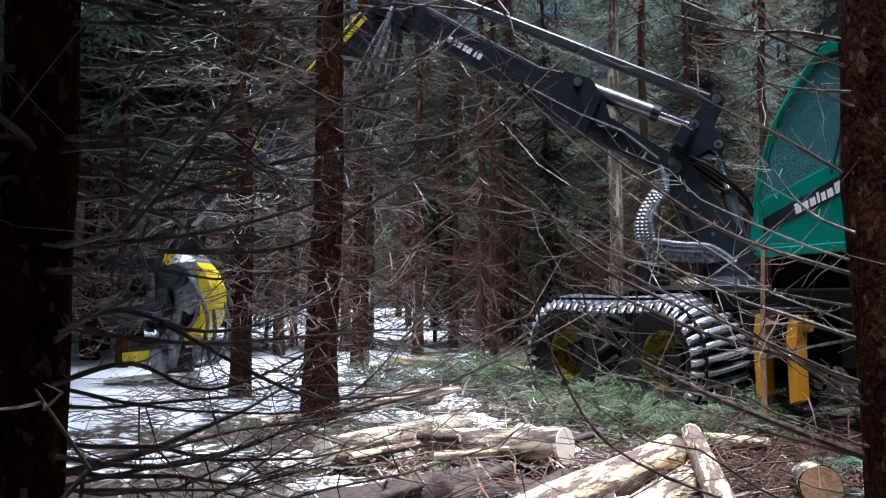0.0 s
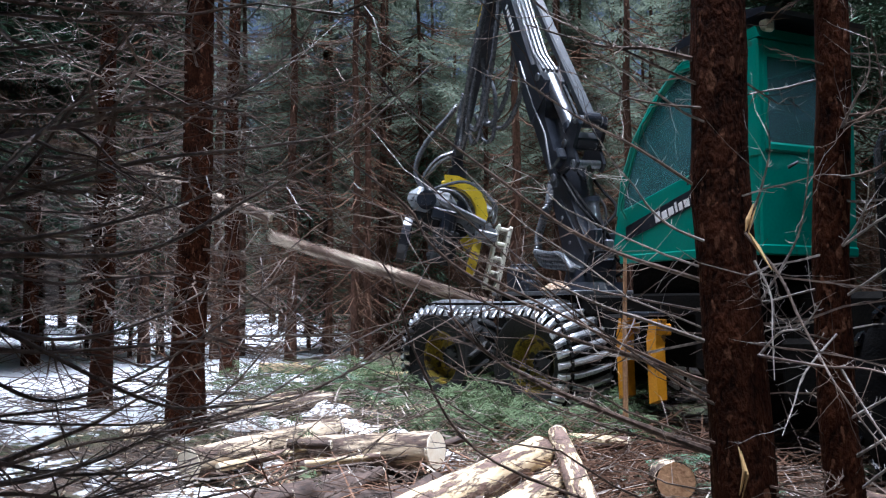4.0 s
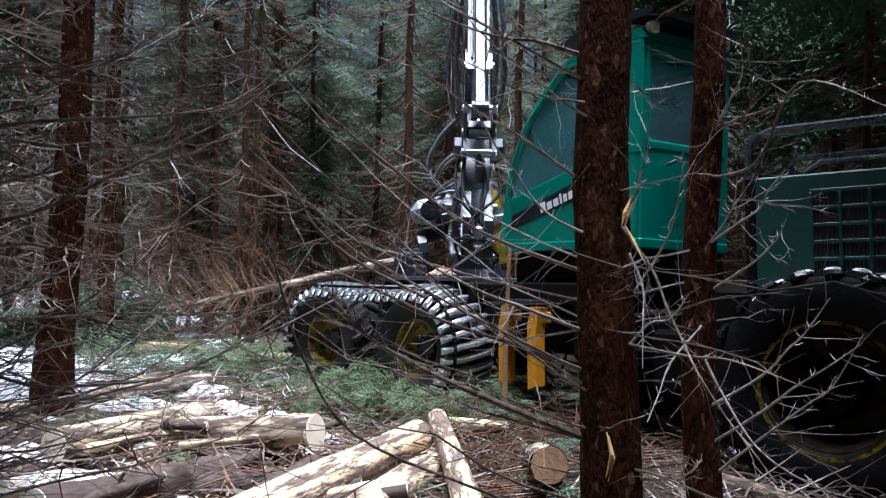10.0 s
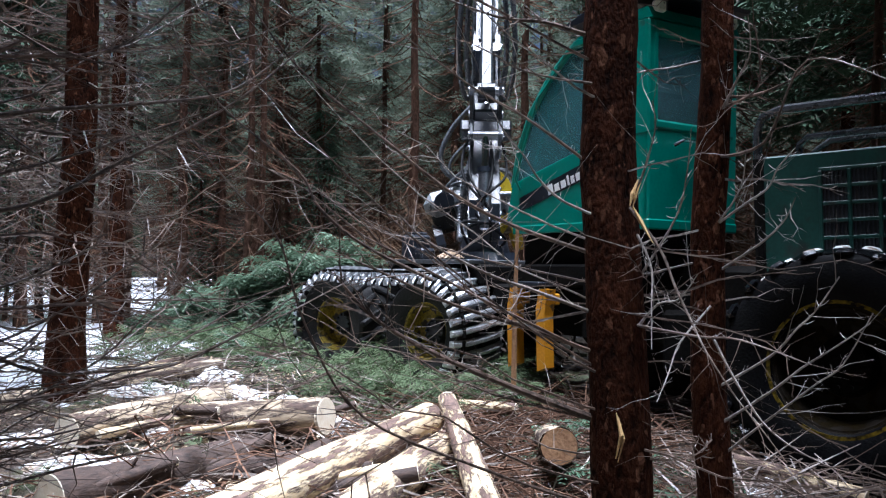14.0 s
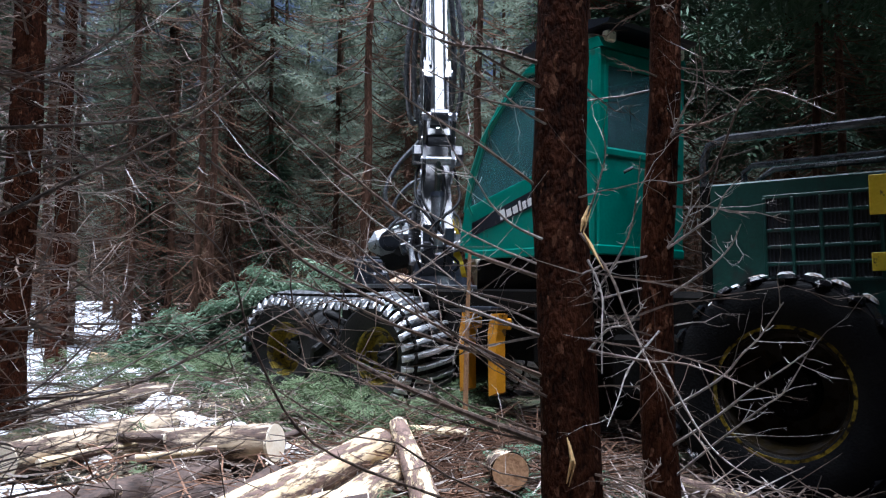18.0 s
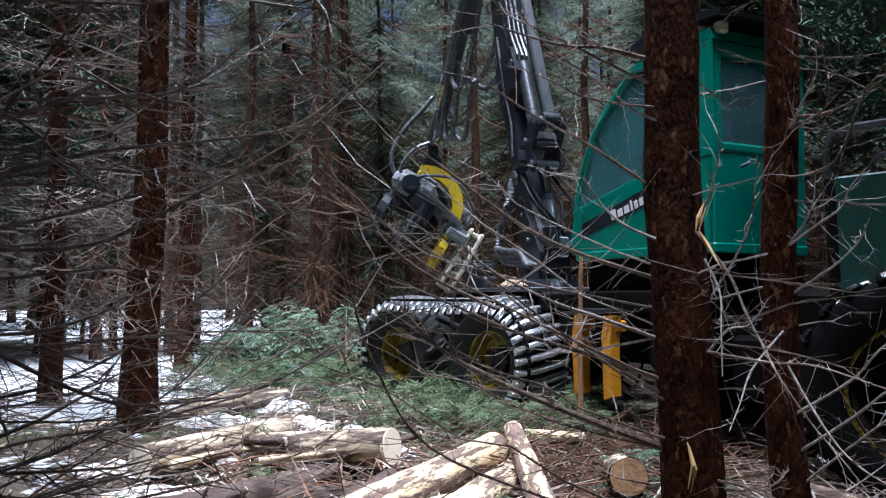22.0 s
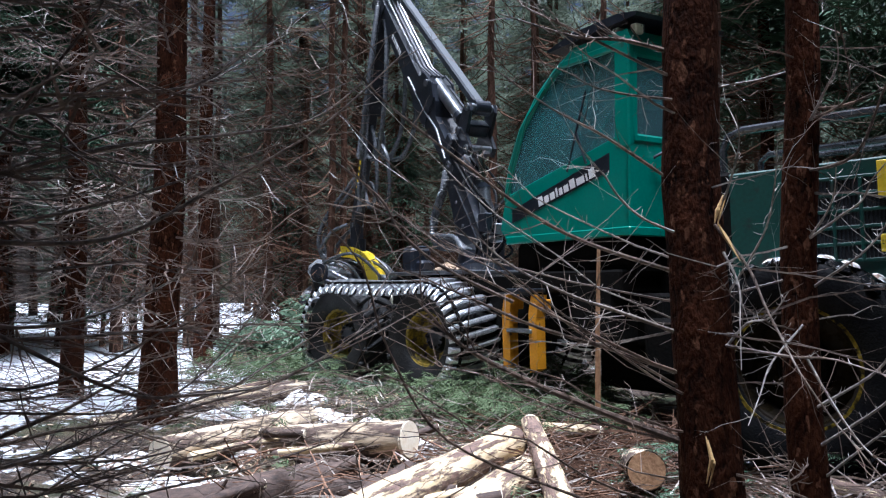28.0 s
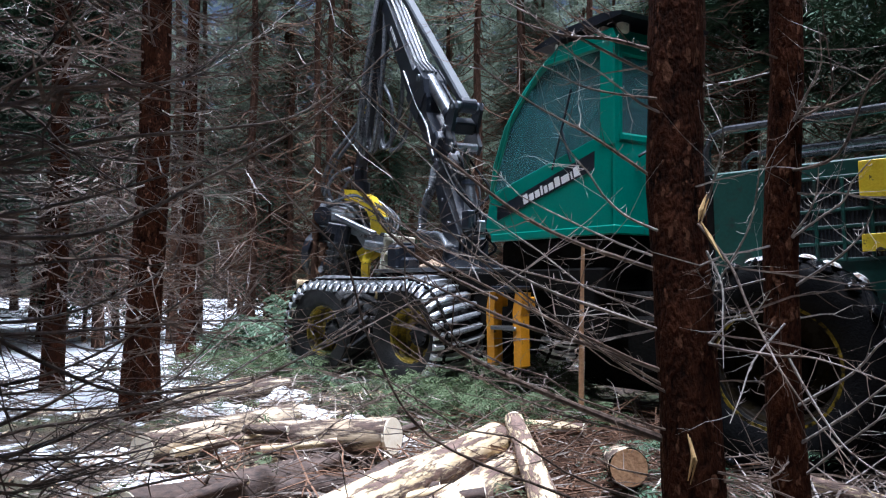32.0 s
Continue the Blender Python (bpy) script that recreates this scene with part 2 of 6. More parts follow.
# rear rim colours: yellow dulled and blackened for the shade they stand in
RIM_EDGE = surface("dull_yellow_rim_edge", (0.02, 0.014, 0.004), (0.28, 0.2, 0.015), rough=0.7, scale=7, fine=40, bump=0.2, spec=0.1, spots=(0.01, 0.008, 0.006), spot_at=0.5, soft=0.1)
RIM_SHADED = surface("shade_dark_rim", (0.004, 0.003, 0.002), (0.02, 0.013, 0.003), rough=0.7, spec=0.08, scale=4, fine=40, bump=0.2, spots=(0.02, 0.016, 0.012), spot_at=0.5)
WHITE = surface("white_paint", (0.72, 0.73, 0.74), (0.82, 0.82, 0.82), rough=0.4, scale=6, fine=60, bump=0.05)
DIRTY_WHITE = surface("scuffed_white_steel", (0.66, 0.63, 0.5), (0.84, 0.82, 0.7), rough=0.4, scale=6, fine=60, bump=0.15, spots=(0.12, 0.11, 0.1), spot_at=0.62)
SAWDUST = surface("sawdust", (0.4, 0.27, 0.17), (0.6, 0.46, 0.33), rough=0.95, scale=30, fine=150, bump=0.6)
DARK = surface("dark_interior", (0.01, 0.011, 0.012), (0.025, 0.026, 0.028), rough=0.8, scale=5, fine=40, bump=0.1)
GLASS = bpy.data.materials.new("cab_glass")
GLASS.use_nodes = True
_g = GLASS.node_tree.nodes["Principled BSDF"]
# some diffuse teal is left in to stand for sky mirrored in the glass
_g.inputs["Base Color"].default_value = (0.2, 0.4, 0.42, 1)
_g.inputs["Transmission Weight"].default_value, _g.inputs["Roughness"].default_value, _g.inputs["IOR"].default_value = 0.84, 0.05, 1.45


# ---------- mesh tools ----------
class Shape:
    """Collects vertices and faces of one mesh."""

    def __init__(self, scale=1.0):
        self.v, self.f, self.k = [], [], scale

    def add(self, verts, faces, m=None):
        k = len(self.v)
        self.v += [tuple(m @ Vector(p)) if m is not None else tuple(p) for p in verts]
        self.f += [tuple(i + k for i in q) for q in faces]
        return self

    def box(self, x0, y0, z0, x1, y1, z1, c=0.012, m=None):
        """A box with chamfered edges."""
        lo, hi = (x0, y0, z0), (x1, y1, z1)
        c = min(c, 0.45 * min(abs(x1 - x0), abs(y1 - y0), abs(z1 - z0)))
        vs, idx = [], {}
        for s in range(8):
            sg = [(s >> k) & 1 for k in range(3)]
            for ax in range(3):
                p = [(hi[k] if sg[k] else lo[k]) for k in range(3)]
                for k in range(3):
                    if k != ax:
                        p[k] += -c if sg[k] else c
                idx[s, ax] = len(vs)
                vs.append(p)
        fs = []
        for ax in range(3):
            u, w = 1 << ((ax + 1) % 3), 1 << ((ax + 2) % 3)
            for side in (0, 1):
                b = side << ax
                q = [idx[b, ax], idx[b | u, ax], idx[b | u | w, ax], idx[b | w, ax]]
                fs.append(q if side else q[::-1])
            e = 1 << ax
            for cu in (0, u):
                for cw in (0, w):
                    s = cu | cw
                    a1, a2 = (ax + 1) % 3, (ax + 2) % 3
                    q = [idx[s, a1], idx[s | e, a1], idx[s | e, a2], idx[s, a2]]
                    fs.append(q if (bool(cu) != bool(cw)) else q[::-1])
        for s in range(8):
            t = [idx[s, 0], idx[s, 1], idx[s, 2]]
            fs.append(t if bin(s).count("1") % 2 else t[::-1])
        return self.add(vs, fs, m)

    def cyl(self, p, q, r, r2=None, n=16, caps=True):
        p, q = Vector(p), Vector(q)
        r2 = r if r2 is None else r2
        z = (q - p).normalized()
        x = z.orthogonal().normalized()
        y = z.cross(x)
        vs, fs = [], []
        for k in range(n):
            a = 2 * math.pi * k / n
            d = x * math.cos(a) + y * math.sin(a)
            vs += [p + d * r, q + d * r2]
        for k in range(n):
            a, b = 2 * k, 2 * ((k + 1) % n)
            fs.append((a, b, b + 1, a + 1))
        if caps:
            fs += [tuple(range(2 * n - 2, -1, -2)), tuple(range(1, 2 * n, 2))]
        return self.add(vs, fs)

    def tube(self, pts, radii, n=6, caps=True):
        """A tube through pts with a radius at each."""
        pts = [Vector(p) for p in pts]
        rs = radii if isinstance(radii, (list, tuple)) else [radii] * len(pts)
        vs, fs = [], []
        x = None
        for i, p in enumerate(pts):
            z = (pts[min(i + 1, len(pts) - 1)] - pts[max(i - 1, 0)]).normalized()
            if x is None:
                x = z.orthogonal().normalized()
            else:
                x = (x - z * x.dot(z)).normalized()
            y = z.cross(x)
            for k in range(n):
                a = 2 * math.pi * k / n
                vs.append(p + (x * math.cos(a) + y * math.sin(a)) * rs[i])
        for i in range(len(pts) - 1):
            for k in range(n):
                a, b = i * n + k, i * n + (k + 1) % n
                fs.append((a, b, b + n, a + n))
        if caps:
            fs += [tuple(range(n - 1, -1, -1)), tuple(range((len(pts) - 1) * n, len(pts) * n))]
        return self.add(vs, fs)

    def hose(self, pts, r, n=8, ribs=0):
        """A tube that bends smoothly through pts; ribs: rings to each stretch."""
        steps = 2 * ribs if ribs else 5
        pts = [Vector(p) for p in pts]
        m, fine = len(pts), []
        for i in range(m - 1):
            a, b, c, d = pts[max(0, i - 1)], pts[i], pts[i + 1], pts[min(m - 1, i + 2)]
            for k in range(steps):
                u = k / steps
                fine.append(0.5 * ((2 * b) + (c - a) * u + (2 * a - 5 * b + 4 * c - d) * u * u + (3 * b - a - 3 * c + d) * u ** 3))
        fine.append(pts[-1])
        return self.tube(fine, [r * (1.1 if k % 2 else 0.86) for k in range(len(fine))] if ribs else r, n)

    def plate(self, outline, axis, lo, hi):
        """A prism: a 2D outline pushed along an axis (0, 1 or 2) from lo to hi."""
        n = len(outline)
        def at(u, w, h):
            return {0: (h, u, w), 1: (u, h, w), 2: (u, w, h)}[axis]
        vs = [at(u, w, lo) for u, w in outline] + [at(u, w, hi) for u, w in outline]
        fs = [tuple(range(n - 1, -1, -1)), tuple(range(n, 2 * n))]
        fs += [(k, (k + 1) % n, (k + 1) % n + n, k + n) for k in range(n)]
        return self.add(vs, fs)

    def ring(self, profile, n=32, axis=1):
        """Turns a closed profile of (radius, offset) round the y axis."""
        k = len(profile)
        vs, fs = [], []
        for i in range(n):
            a = 2 * math.pi * i / n
            for r, o in profile:
                vs.append((r * math.cos(a), o, r * math.sin(a)))
        for i in range(n):
            for j in range(k):
                a, b = i * k + j, i * k + (j + 1) % k
                c, d = ((i + 1) % n) * k + (j + 1) % k, ((i + 1) % n) * k + j
                fs.append((a, b, c, d))
        return self.add(vs, fs)

    def mesh(self, name, material, smooth=False):
        me = bpy.data.meshes.new(name)
        me.from_pydata([tuple(c * self.k for c in p) for p in self.v] if self.k != 1.0 else self.v, [], self.f)
        me.materials.append(material)
        if smooth:
            me.shade_smooth()
            me.set_sharp_from_angle(angle=radians(40))
        me.update()
        return me


def fixed(me):
    """Turns all faces outwards."""
    b = bmesh.new()
    b.from_mesh(me)
    bmesh.ops.recalc_face_normals(b, faces=b.faces)
    b.to_mesh(me)
    b.free()
    return me


def part(name, shape, material, parent, label="", smooth=False, at=None, tidy=True, kind=""):
    me = shape.mesh(name, material, smooth)
    if tidy:
        fixed(me)
    ob = new(name, me)
    ob.parent = parent
    if at is not None:
        ob.matrix_basis = at
    return tagged(ob, label, kind=kind)


def thing(name, label, category, group="", kind="", at=None, data=None):
    ob = new(name, data)
    if at is not None:
        ob.matrix_basis = at
    return tagged(ob, label, category, group, kind)


def ground_z(x, y):
    d = math.hypot(x, y)
    s = min(1.0, max(0.0, (d - 4.5) / 5.0))
    z = 0.42 * s * s * (3 - 2 * s) + 0.012 * max(0.0, d - 10)
    z += 0.04 * math.exp(-((x - 0.4) ** 2 / 2.2 + (y - 6.5) ** 2 / 1.8))
    return z + 0.07 * noise.noise((x * 0.45, y * 0.45, 3.1)) + 0.03 * noise.noise((x * 1.7, y * 1.7, 7.7))


# ---------- ground ----------
def ground_material():
    m = bpy.data.materials.new("forest_floor_with_snow")
    m.use_nodes = True
    n, l = m.node_tree.nodes, m.node_tree.links
    p = n["Principled BSDF"]
    geo = n.new("ShaderNodeNewGeometry")

    def nz(scale, detail=6, vec=None):
        t = n.new("ShaderNodeTexNoise")
        t.inputs["Scale"].default_value, t.inputs["Detail"].default_value = scale, detail
        l.new(geo.outputs["Position"], t.inputs["Vector"])
        return t.outputs["Fac"]

    def ramp(fac, a, b, ca=(0, 0, 0), cb=(1, 1, 1)):
        r = n.new("ShaderNodeValToRGB")
        e = r.color_ramp.elements
        e[0].position, e[1].position, e[0].color, e[1].color = a, b, rgba(ca), rgba(cb)
        l.new(fac, r.inputs["Fac"])
        return r.outputs["Color"]

    def mix(f, a, b):
        x = n.new("ShaderNodeMix")
        x.data_type = "RGBA"
        l.new(f, x.inputs["Factor"])
        l.new(a, x.inputs["A"])
        l.new(b, x.inputs["B"])
        return x.outputs["Result"]

    def math2(op, a, b):
        x = n.new("ShaderNodeMath")
        x.operation = op
        for i, v in enumerate((a, b)):
            if isinstance(v, (int, float)):
                x.inputs[i].default_value = v
            else:
                l.new(v, x.inputs[i])
        return x.outputs[0]

    litter = ramp(nz(14), 0.35, 0.68, (0.014, 0.009, 0.006), (0.088, 0.056, 0.037))
    moss = ramp(nz(6), 0.4, 0.6, (0.035, 0.05, 0.018), (0.1, 0.085, 0.045))
    floor = mix(ramp(nz(1.6), 0.5, 0.62), litter, moss)
    chips = ramp(nz(38, 3), 0.4, 0.7, (0.3, 0.2, 0.12), (0.66, 0.5, 0.32))
    near = n.new("ShaderNodeMapRange")
    near.inputs["From Min"].default_value, near.inputs["From Max"].default_value = 1.4, 2.6
    near.inputs["To Min"].default_value, near.inputs["To Max"].default_value = 1.0, 0.1
    sep = n.new("ShaderNodeSeparateXYZ")
    l.new(geo.outputs["Position"], sep.inputs[0])
    l.new(sep.outputs["X"], near.inputs["Value"])
    left = n.new("ShaderNodeMapRange")
    left.inputs["From Min"].default_value, left.inputs["From Max"].default_value = -0.9, 0.4
    left.inputs["To Min"].default_value, left.inputs["To Max"].default_value = 0.1, 1.0
    l.new(sep.outputs["X"], left.inputs["Value"])
    floor = mix(math2("MULTIPLY", math2("MULTIPLY", ramp(nz(24, 4), 0.6, 0.64), near.outputs[0]), left.outputs[0]), floor, chips)
    white = ramp(nz(9), 0.3, 0.6, (0.66, 0.69, 0.74), (0.84, 0.86, 0.89))
    # open snow beyond the log pile on the side away from the machine, patches elsewhere
    side = math2("MULTIPLY_ADD", sep.outputs["X"], -0.16)
    side.node.inputs[2].default_value = -0.02
    far = n.new("ShaderNodeMapRange")
    far.inputs["From Min"].default_value, far.inputs["From Max"].default_value = 7.5, 10.5
    far.inputs["To Min"].default_value, far.inputs["To Max"].default_value = -0.38, 0.03
    l.new(sep.outputs["Y"], far.inputs["Value"])
    clamp = n.new("ShaderNodeClamp")
    clamp.inputs["Min"].default_value, clamp.inputs["Max"].default_value = -0.25, 0.27
    l.new(side, clamp.inputs["Value"])
    level = math2("ADD", math2("ADD", nz(0.9), math2("MULTIPLY", nz(7), 0.35)), math2("ADD", clamp.outputs[0], far.outputs[0]))
    col = mix(ramp(level, 0.63, 0.68), floor, white)
    l.new(col, p.inputs["Base Color"])
    p.inputs["Roughness"].default_value = 0.85
    b = n.new("ShaderNodeBump")
    b.inputs["Strength"].default_value, b.inputs["Distance"].default_value = 1.0, 0.05
    l.new(math2("ADD", nz(18), math2("MULTIPLY", nz(70), 0.5)), b.inputs["Height"])
    l.new(b.outputs["Normal"], p.inputs["Normal"])
    return m


g = Shape()
coords = sorted({round(s * (0.35 * k + 0.012 * k * k * (1 + k / 14)), 3) for k in range(0, 72) for s in (-1, 1)})
nx = len(coords)
g.v = [(x, y + 8, ground_z(x, y + 8)) for y in coords for x in coords]
g.f = [(j * nx + i, j * nx + i + 1, (j + 1) * nx + i + 1, (j + 1) * nx + i) for j in range(nx - 1) for i in range(nx - 1)]
ground = new("ground", g.mesh("ground", ground_material(), smooth=True))
tagged(ground, "brown needle-littered forest floor with patches of old snow", "ground", kind="structure")


# ---------- trees ----------
def bent(rnd, p, d, length, sag, n=6, wob=0.05):
    """Points of a branch from p along d with a sag and some wobble."""
    pts = []
    p, d = Vector(p), Vector(d).normalized()
    for k in range(n):
        s = k / (n - 1)
        q = p + d * (length * s) + Vector((0, 0, sag * length * s * s))
        if k:
            q += Vector((rnd.uniform(-wob, wob), rnd.uniform(-wob, wob), rnd.uniform(-wob, wob))) * length * s
        pts.append(q)
    return pts


def dead_branch(sh, rnd, p, d, length, r, sag, twigs=8, sides=4, n=6, wob=0.06):
    pts = bent(rnd, p, d, length, sag, n, wob)
    sh.tube(pts, [r * (1 - 0.85 * k / (n - 1)) for k in range(n)], sides, False)
    ax = Vector(d).normalized()
    for _ in range(twigs):
        s = rnd.uniform(0.25, 0.98)
        i = min(n - 2, int(s * (n - 1)))
        q = pts[i].lerp(pts[i + 1], s * (n - 1) - i)
        side = Vector((rnd.uniform(-1, 1), rnd.uniform(-1, 1), rnd.uniform(-0.7, 0.4)))
        e = (ax * 0.8 + side).normalized()
        ln = length * rnd.uniform(0.12, 0.4) * (1.1 - 0.5 * s)
        tp = bent(rnd, q, e, ln, rnd.uniform(-0.1, 0.35), 4, 0.09)
        rr = r * rnd.uniform(0.25, 0.42)
        sh.tube(tp, [rr, rr * 0.8, rr * 0.5, rr * 0.25], 3, False)
    return pts


def spray(sh, rnd, p, d, size, droop=0.3, blades=5):
    """A flat spray of needles: a fan of narrow kites along a twig."""
    d = Vector(d).normalized()
    side = d.cross(Vector((rnd.uniform(-0.4, 0.4), rnd.uniform(-0.4, 0.4), 1))).normalized()
    up = side.cross(d)
    p = Vector(p)
    for k in range(blades):
        s = (k + 0.3) / blades
        for sg in (-1, 1):
            base = p + d * (size * s) + Vector((0, 0, -droop * size * s * s))
            tip = base + (d * 0.55 + side * sg * 0.8 + up * rnd.uniform(-0.25, 0.25) + Vector((0, 0, -droop * 0.5))) * size * (0.62 - 0.4 * s)
            wd = d * size * 0.075
            md = base.lerp(tip, 0.5) + up * size * 0.03
            sh.add([base - wd * 0.4, md - wd, tip, md + wd], [(0, 1, 2, 3)])


def crown(sh, rnd, z0, z1, reach, count, size):
    for _ in range(count):
        s = rnd.random() ** 0.8
        z = z0 + (z1 - z0) * s
        a = rnd.uniform(0, 2 * math.pi)
        ln = reach * (1.05 - s) * rnd.uniform(0.6, 1.1)
        d = Vector((math.cos(a), math.sin(a), -0.18))
        m = max(3, int(ln * 7))
        for k in range(m):
            t = (k + 0.6) / m
            q = Vector((0, 0, z)) + d * ln * t + Vector((0, 0, -0.2 * ln * t * t))
            for sg in (-1, 1):
                e = Vector((math.cos(a + sg * rnd.uniform(0.3, 1.1)), math.sin(a + sg * rnd.uniform(0.3, 1.1)), rnd.uniform(-0.6, 0.05)))
                spray(sh, rnd, q, e, size * rnd.uniform(0.6, 1.3) * (1.1 - 0.4 * t), 0.4, 3)


def spruce(seed, height, r0, dead_from, dead_to, dead_count, dead_len, crown_from, crown_reach, crown_count, spray_size, bark, twig, label, needles=NEEDLE, twigs=7, sides=4, droop=(-0.35, 0.12), lift=(-0.08, 0.3), lean=(0, 0), pale=0.0, r_top=0.25, limb_r=0.016):
    """A plantation spruce: trunk, dead lower branches, green crown."""
    rnd = random.Random(seed)
    tree = thing("spruce_tree", label, "tree", "plantation spruces")
    t = Shape()
    n = 14
    axis = [Vector((lean[0] * height * k / n + 0.02 * math.sin(k * 1.3 + seed), lean[1] * height * k / n + 0.02 * math.cos(k * 1.7 + seed), height * k / n - (0.25 if k == 0 else 0))) for k in range(n + 1)]
    rad = [r0 * (1.28 if k == 0 else 1.0) * (1 - (1 - r_top) * k / n) for k in range(n + 1)]
    near = sides > 3
    if near:
        # close trunks are uneven, swollen at the whorls
        rows, cols = 90, 20
        for j in range(rows + 1):
            f = j / rows * n
            k = min(n - 1, int(f))
            c, rr, z = axis[k].lerp(axis[k + 1], f - k), rad[k] + (rad[k + 1] - rad[k]) * (f - k), height * j / rows
            whorl = 1 + 0.035 * max(0.0, math.cos(z / 0.48 * 2 * math.pi)) ** 4
            for i in range(cols):
                a = 2 * math.pi * i / cols
                e = Vector((math.cos(a), math.sin(a), 0))
                t.v.append(tuple(c + e * rr * whorl * (1 + 0.05 * noise.noise((e.x * 1.6 + seed, e.y * 1.6, z * 3.5)) + 0.035 * noise.noise((e.x * 5 + seed, e.y * 5, z * 14)))))
        t.f += [(j * cols + i, j * cols + (i + 1) % cols, (j + 1) * cols + (i + 1) % cols, (j + 1) * cols + i) for j in range(rows) for i in range(cols)]
    else:
        t.tube(axis, rad, 14)
    part("trunk", t, bark, tree, smooth=True, tidy=False)

    def on(z):
        k = min(n - 1, max(0, int(z / height * n)))
        return axis[k].lerp(axis[k + 1], z / height * n - k)

    b, w = Shape(), Shape()
    for _ in range(dead_count):
        z = rnd.uniform(dead_from, dead_to)
        z = round(z / 0.24) * 0.24 + rnd.uniform(-0.05, 0.05)
        a = rnd.uniform(0, 2 * math.pi)
        ln = dead_len * rnd.uniform(0.35, 1.15)
        d = Vector((math.cos(a), math.sin(a), rnd.uniform(*droop)))
        dead_branch(w if rnd.random() < pale else b, rnd, on(z), d, ln, limb_r * rnd.uniform(0.5, 1.1), rnd.uniform(*lift), twigs, sides, wob=0.022 if sides == 3 else 0.06)
    part("deadwood", b, twig, tree, "bare brown dead branches", tidy=False, kind="stuff")
    if w.v:
        part("deadwood", w, TWIG_PALE, tree, "bleached grey dead branches", tidy=False, kind="stuff")
    if crown_count:
        c = Shape()
        crown(c, rnd, crown_from, height * 1.02, crown_reach, crown_count, spray_size)
        part("crown", c, needles, tree, "dark green needles", tidy=False, kind="stuff")
    return tree


# the far stand: a few grown spruces repeated at other turns; those by the strip carry thin crowns
FAR_LABEL = "tall spruce with bare brown lower branches and green crown"
THIN_LABEL = "slim spruce with a thin crown and bare brown lower branches"
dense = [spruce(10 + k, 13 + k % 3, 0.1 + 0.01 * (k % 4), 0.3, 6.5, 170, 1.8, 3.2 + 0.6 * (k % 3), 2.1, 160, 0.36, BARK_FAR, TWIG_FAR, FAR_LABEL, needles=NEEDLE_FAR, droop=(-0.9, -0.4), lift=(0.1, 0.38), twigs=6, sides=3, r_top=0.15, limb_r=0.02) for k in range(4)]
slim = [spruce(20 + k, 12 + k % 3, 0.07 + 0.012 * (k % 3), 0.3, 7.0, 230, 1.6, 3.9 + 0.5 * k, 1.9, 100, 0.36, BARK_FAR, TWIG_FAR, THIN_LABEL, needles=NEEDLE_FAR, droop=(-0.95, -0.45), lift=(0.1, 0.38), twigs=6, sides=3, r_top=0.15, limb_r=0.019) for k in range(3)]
shade = [spruce(30 + k, 13, 0.15, 0.3, 3.0, 40, 1.5, 4.9 + 0.4 * k, 3.0, 330, 0.6, BARK, TWIG, "unseen spruce added for the shade of its dense crown", twigs=6, sides=3, r_top=0.2) for k in range(2)]
gloom = [spruce(33 + k, 13, 0.13, 0.3, 5.0, 120, 1.7, 3.6 + 0.6 * k, 2.4, 260, 0.5, BARK, TWIG, "tall spruce with a dense dark green crown", twigs=7, sides=3, r_top=0.2) for k in range(2)]
rnd = random.Random(5)
taken = []
spots = []
for ring, (d0, d1, count, gap) in enumerate(((14.5, 20, 30, 1.3), (20, 29, 62, 1.5), (29, 45, 150, 1.7))):
    made = 0
    while made < count:
        az, d = rnd.uniform(-58, 62), rnd.uniform(d0, d1)
        x, y = d * math.sin(radians(az)), d * math.cos(radians(az))
        if any((x - a) ** 2 + (y - b) ** 2 < gap * gap for a, b in taken):
            count -= 0.02
            continue
        # the felling strip where the crane works stays open
        if ring < 2 and -9 < x < 4.5 and y < (17.5 if -4 < x < 0.5 else 16.5):
            count -= 0.02
            continue
        taken.append((x, y))
        spots.append((x, y, ring))
        made += 1
# the stand thins out beyond the end of the strip
spots = [p for k, p in enumerate(spots) if not (p[2] >= 1 and -14 < math.degrees(math.atan2(p[0], p[1])) < 4 and k % 5 < 3)]
used = set()


def plant(src, m):
    if src in used:
        copy_thing(src, m)
    else:
        used.add(src)
        src.matrix_basis = m


for k, (x, y, ring) in enumerate(spots):
    # left of the strip the darker gloom trees deepen the shade
    src = gloom[k % 2] if x < -0.22 * y and k % 7 else slim[k % 3] if ring == 0 or (ring == 1 and k % 3) else dense[k % 4]
    plant(src, pose(x, y, ground_z(x, y), rnd.uniform(-2, 2), rnd.uniform(-2, 2), rnd.uniform(0, 360)))
# dense trees added to shade the edge of the open snow and behind the engine
for k, (x, y) in enumerate(((-4.8, 15.2), (-6.0, 14.4), (-7.4, 13.9), (-6.6, 15.8), (9.8, 11.4), (7.4, 12.4), (11.2, 10.4))):
    plant(gloom[k % 2], pose(x, y, ground_z(x, y), 0, 0, 83 * k))
# unseen trees added behind and beside the camera close the stand and shade it
for k, az in enumerate(range(74, 290, 12)):
    d = 6 + (az * 7) % 5
    x, y = d * math.sin(radians(az)), d * math.cos(radians(az))
    plant(shade[k % 2], pose(x, y, ground_z(x, y), 0, 0, az * 3))
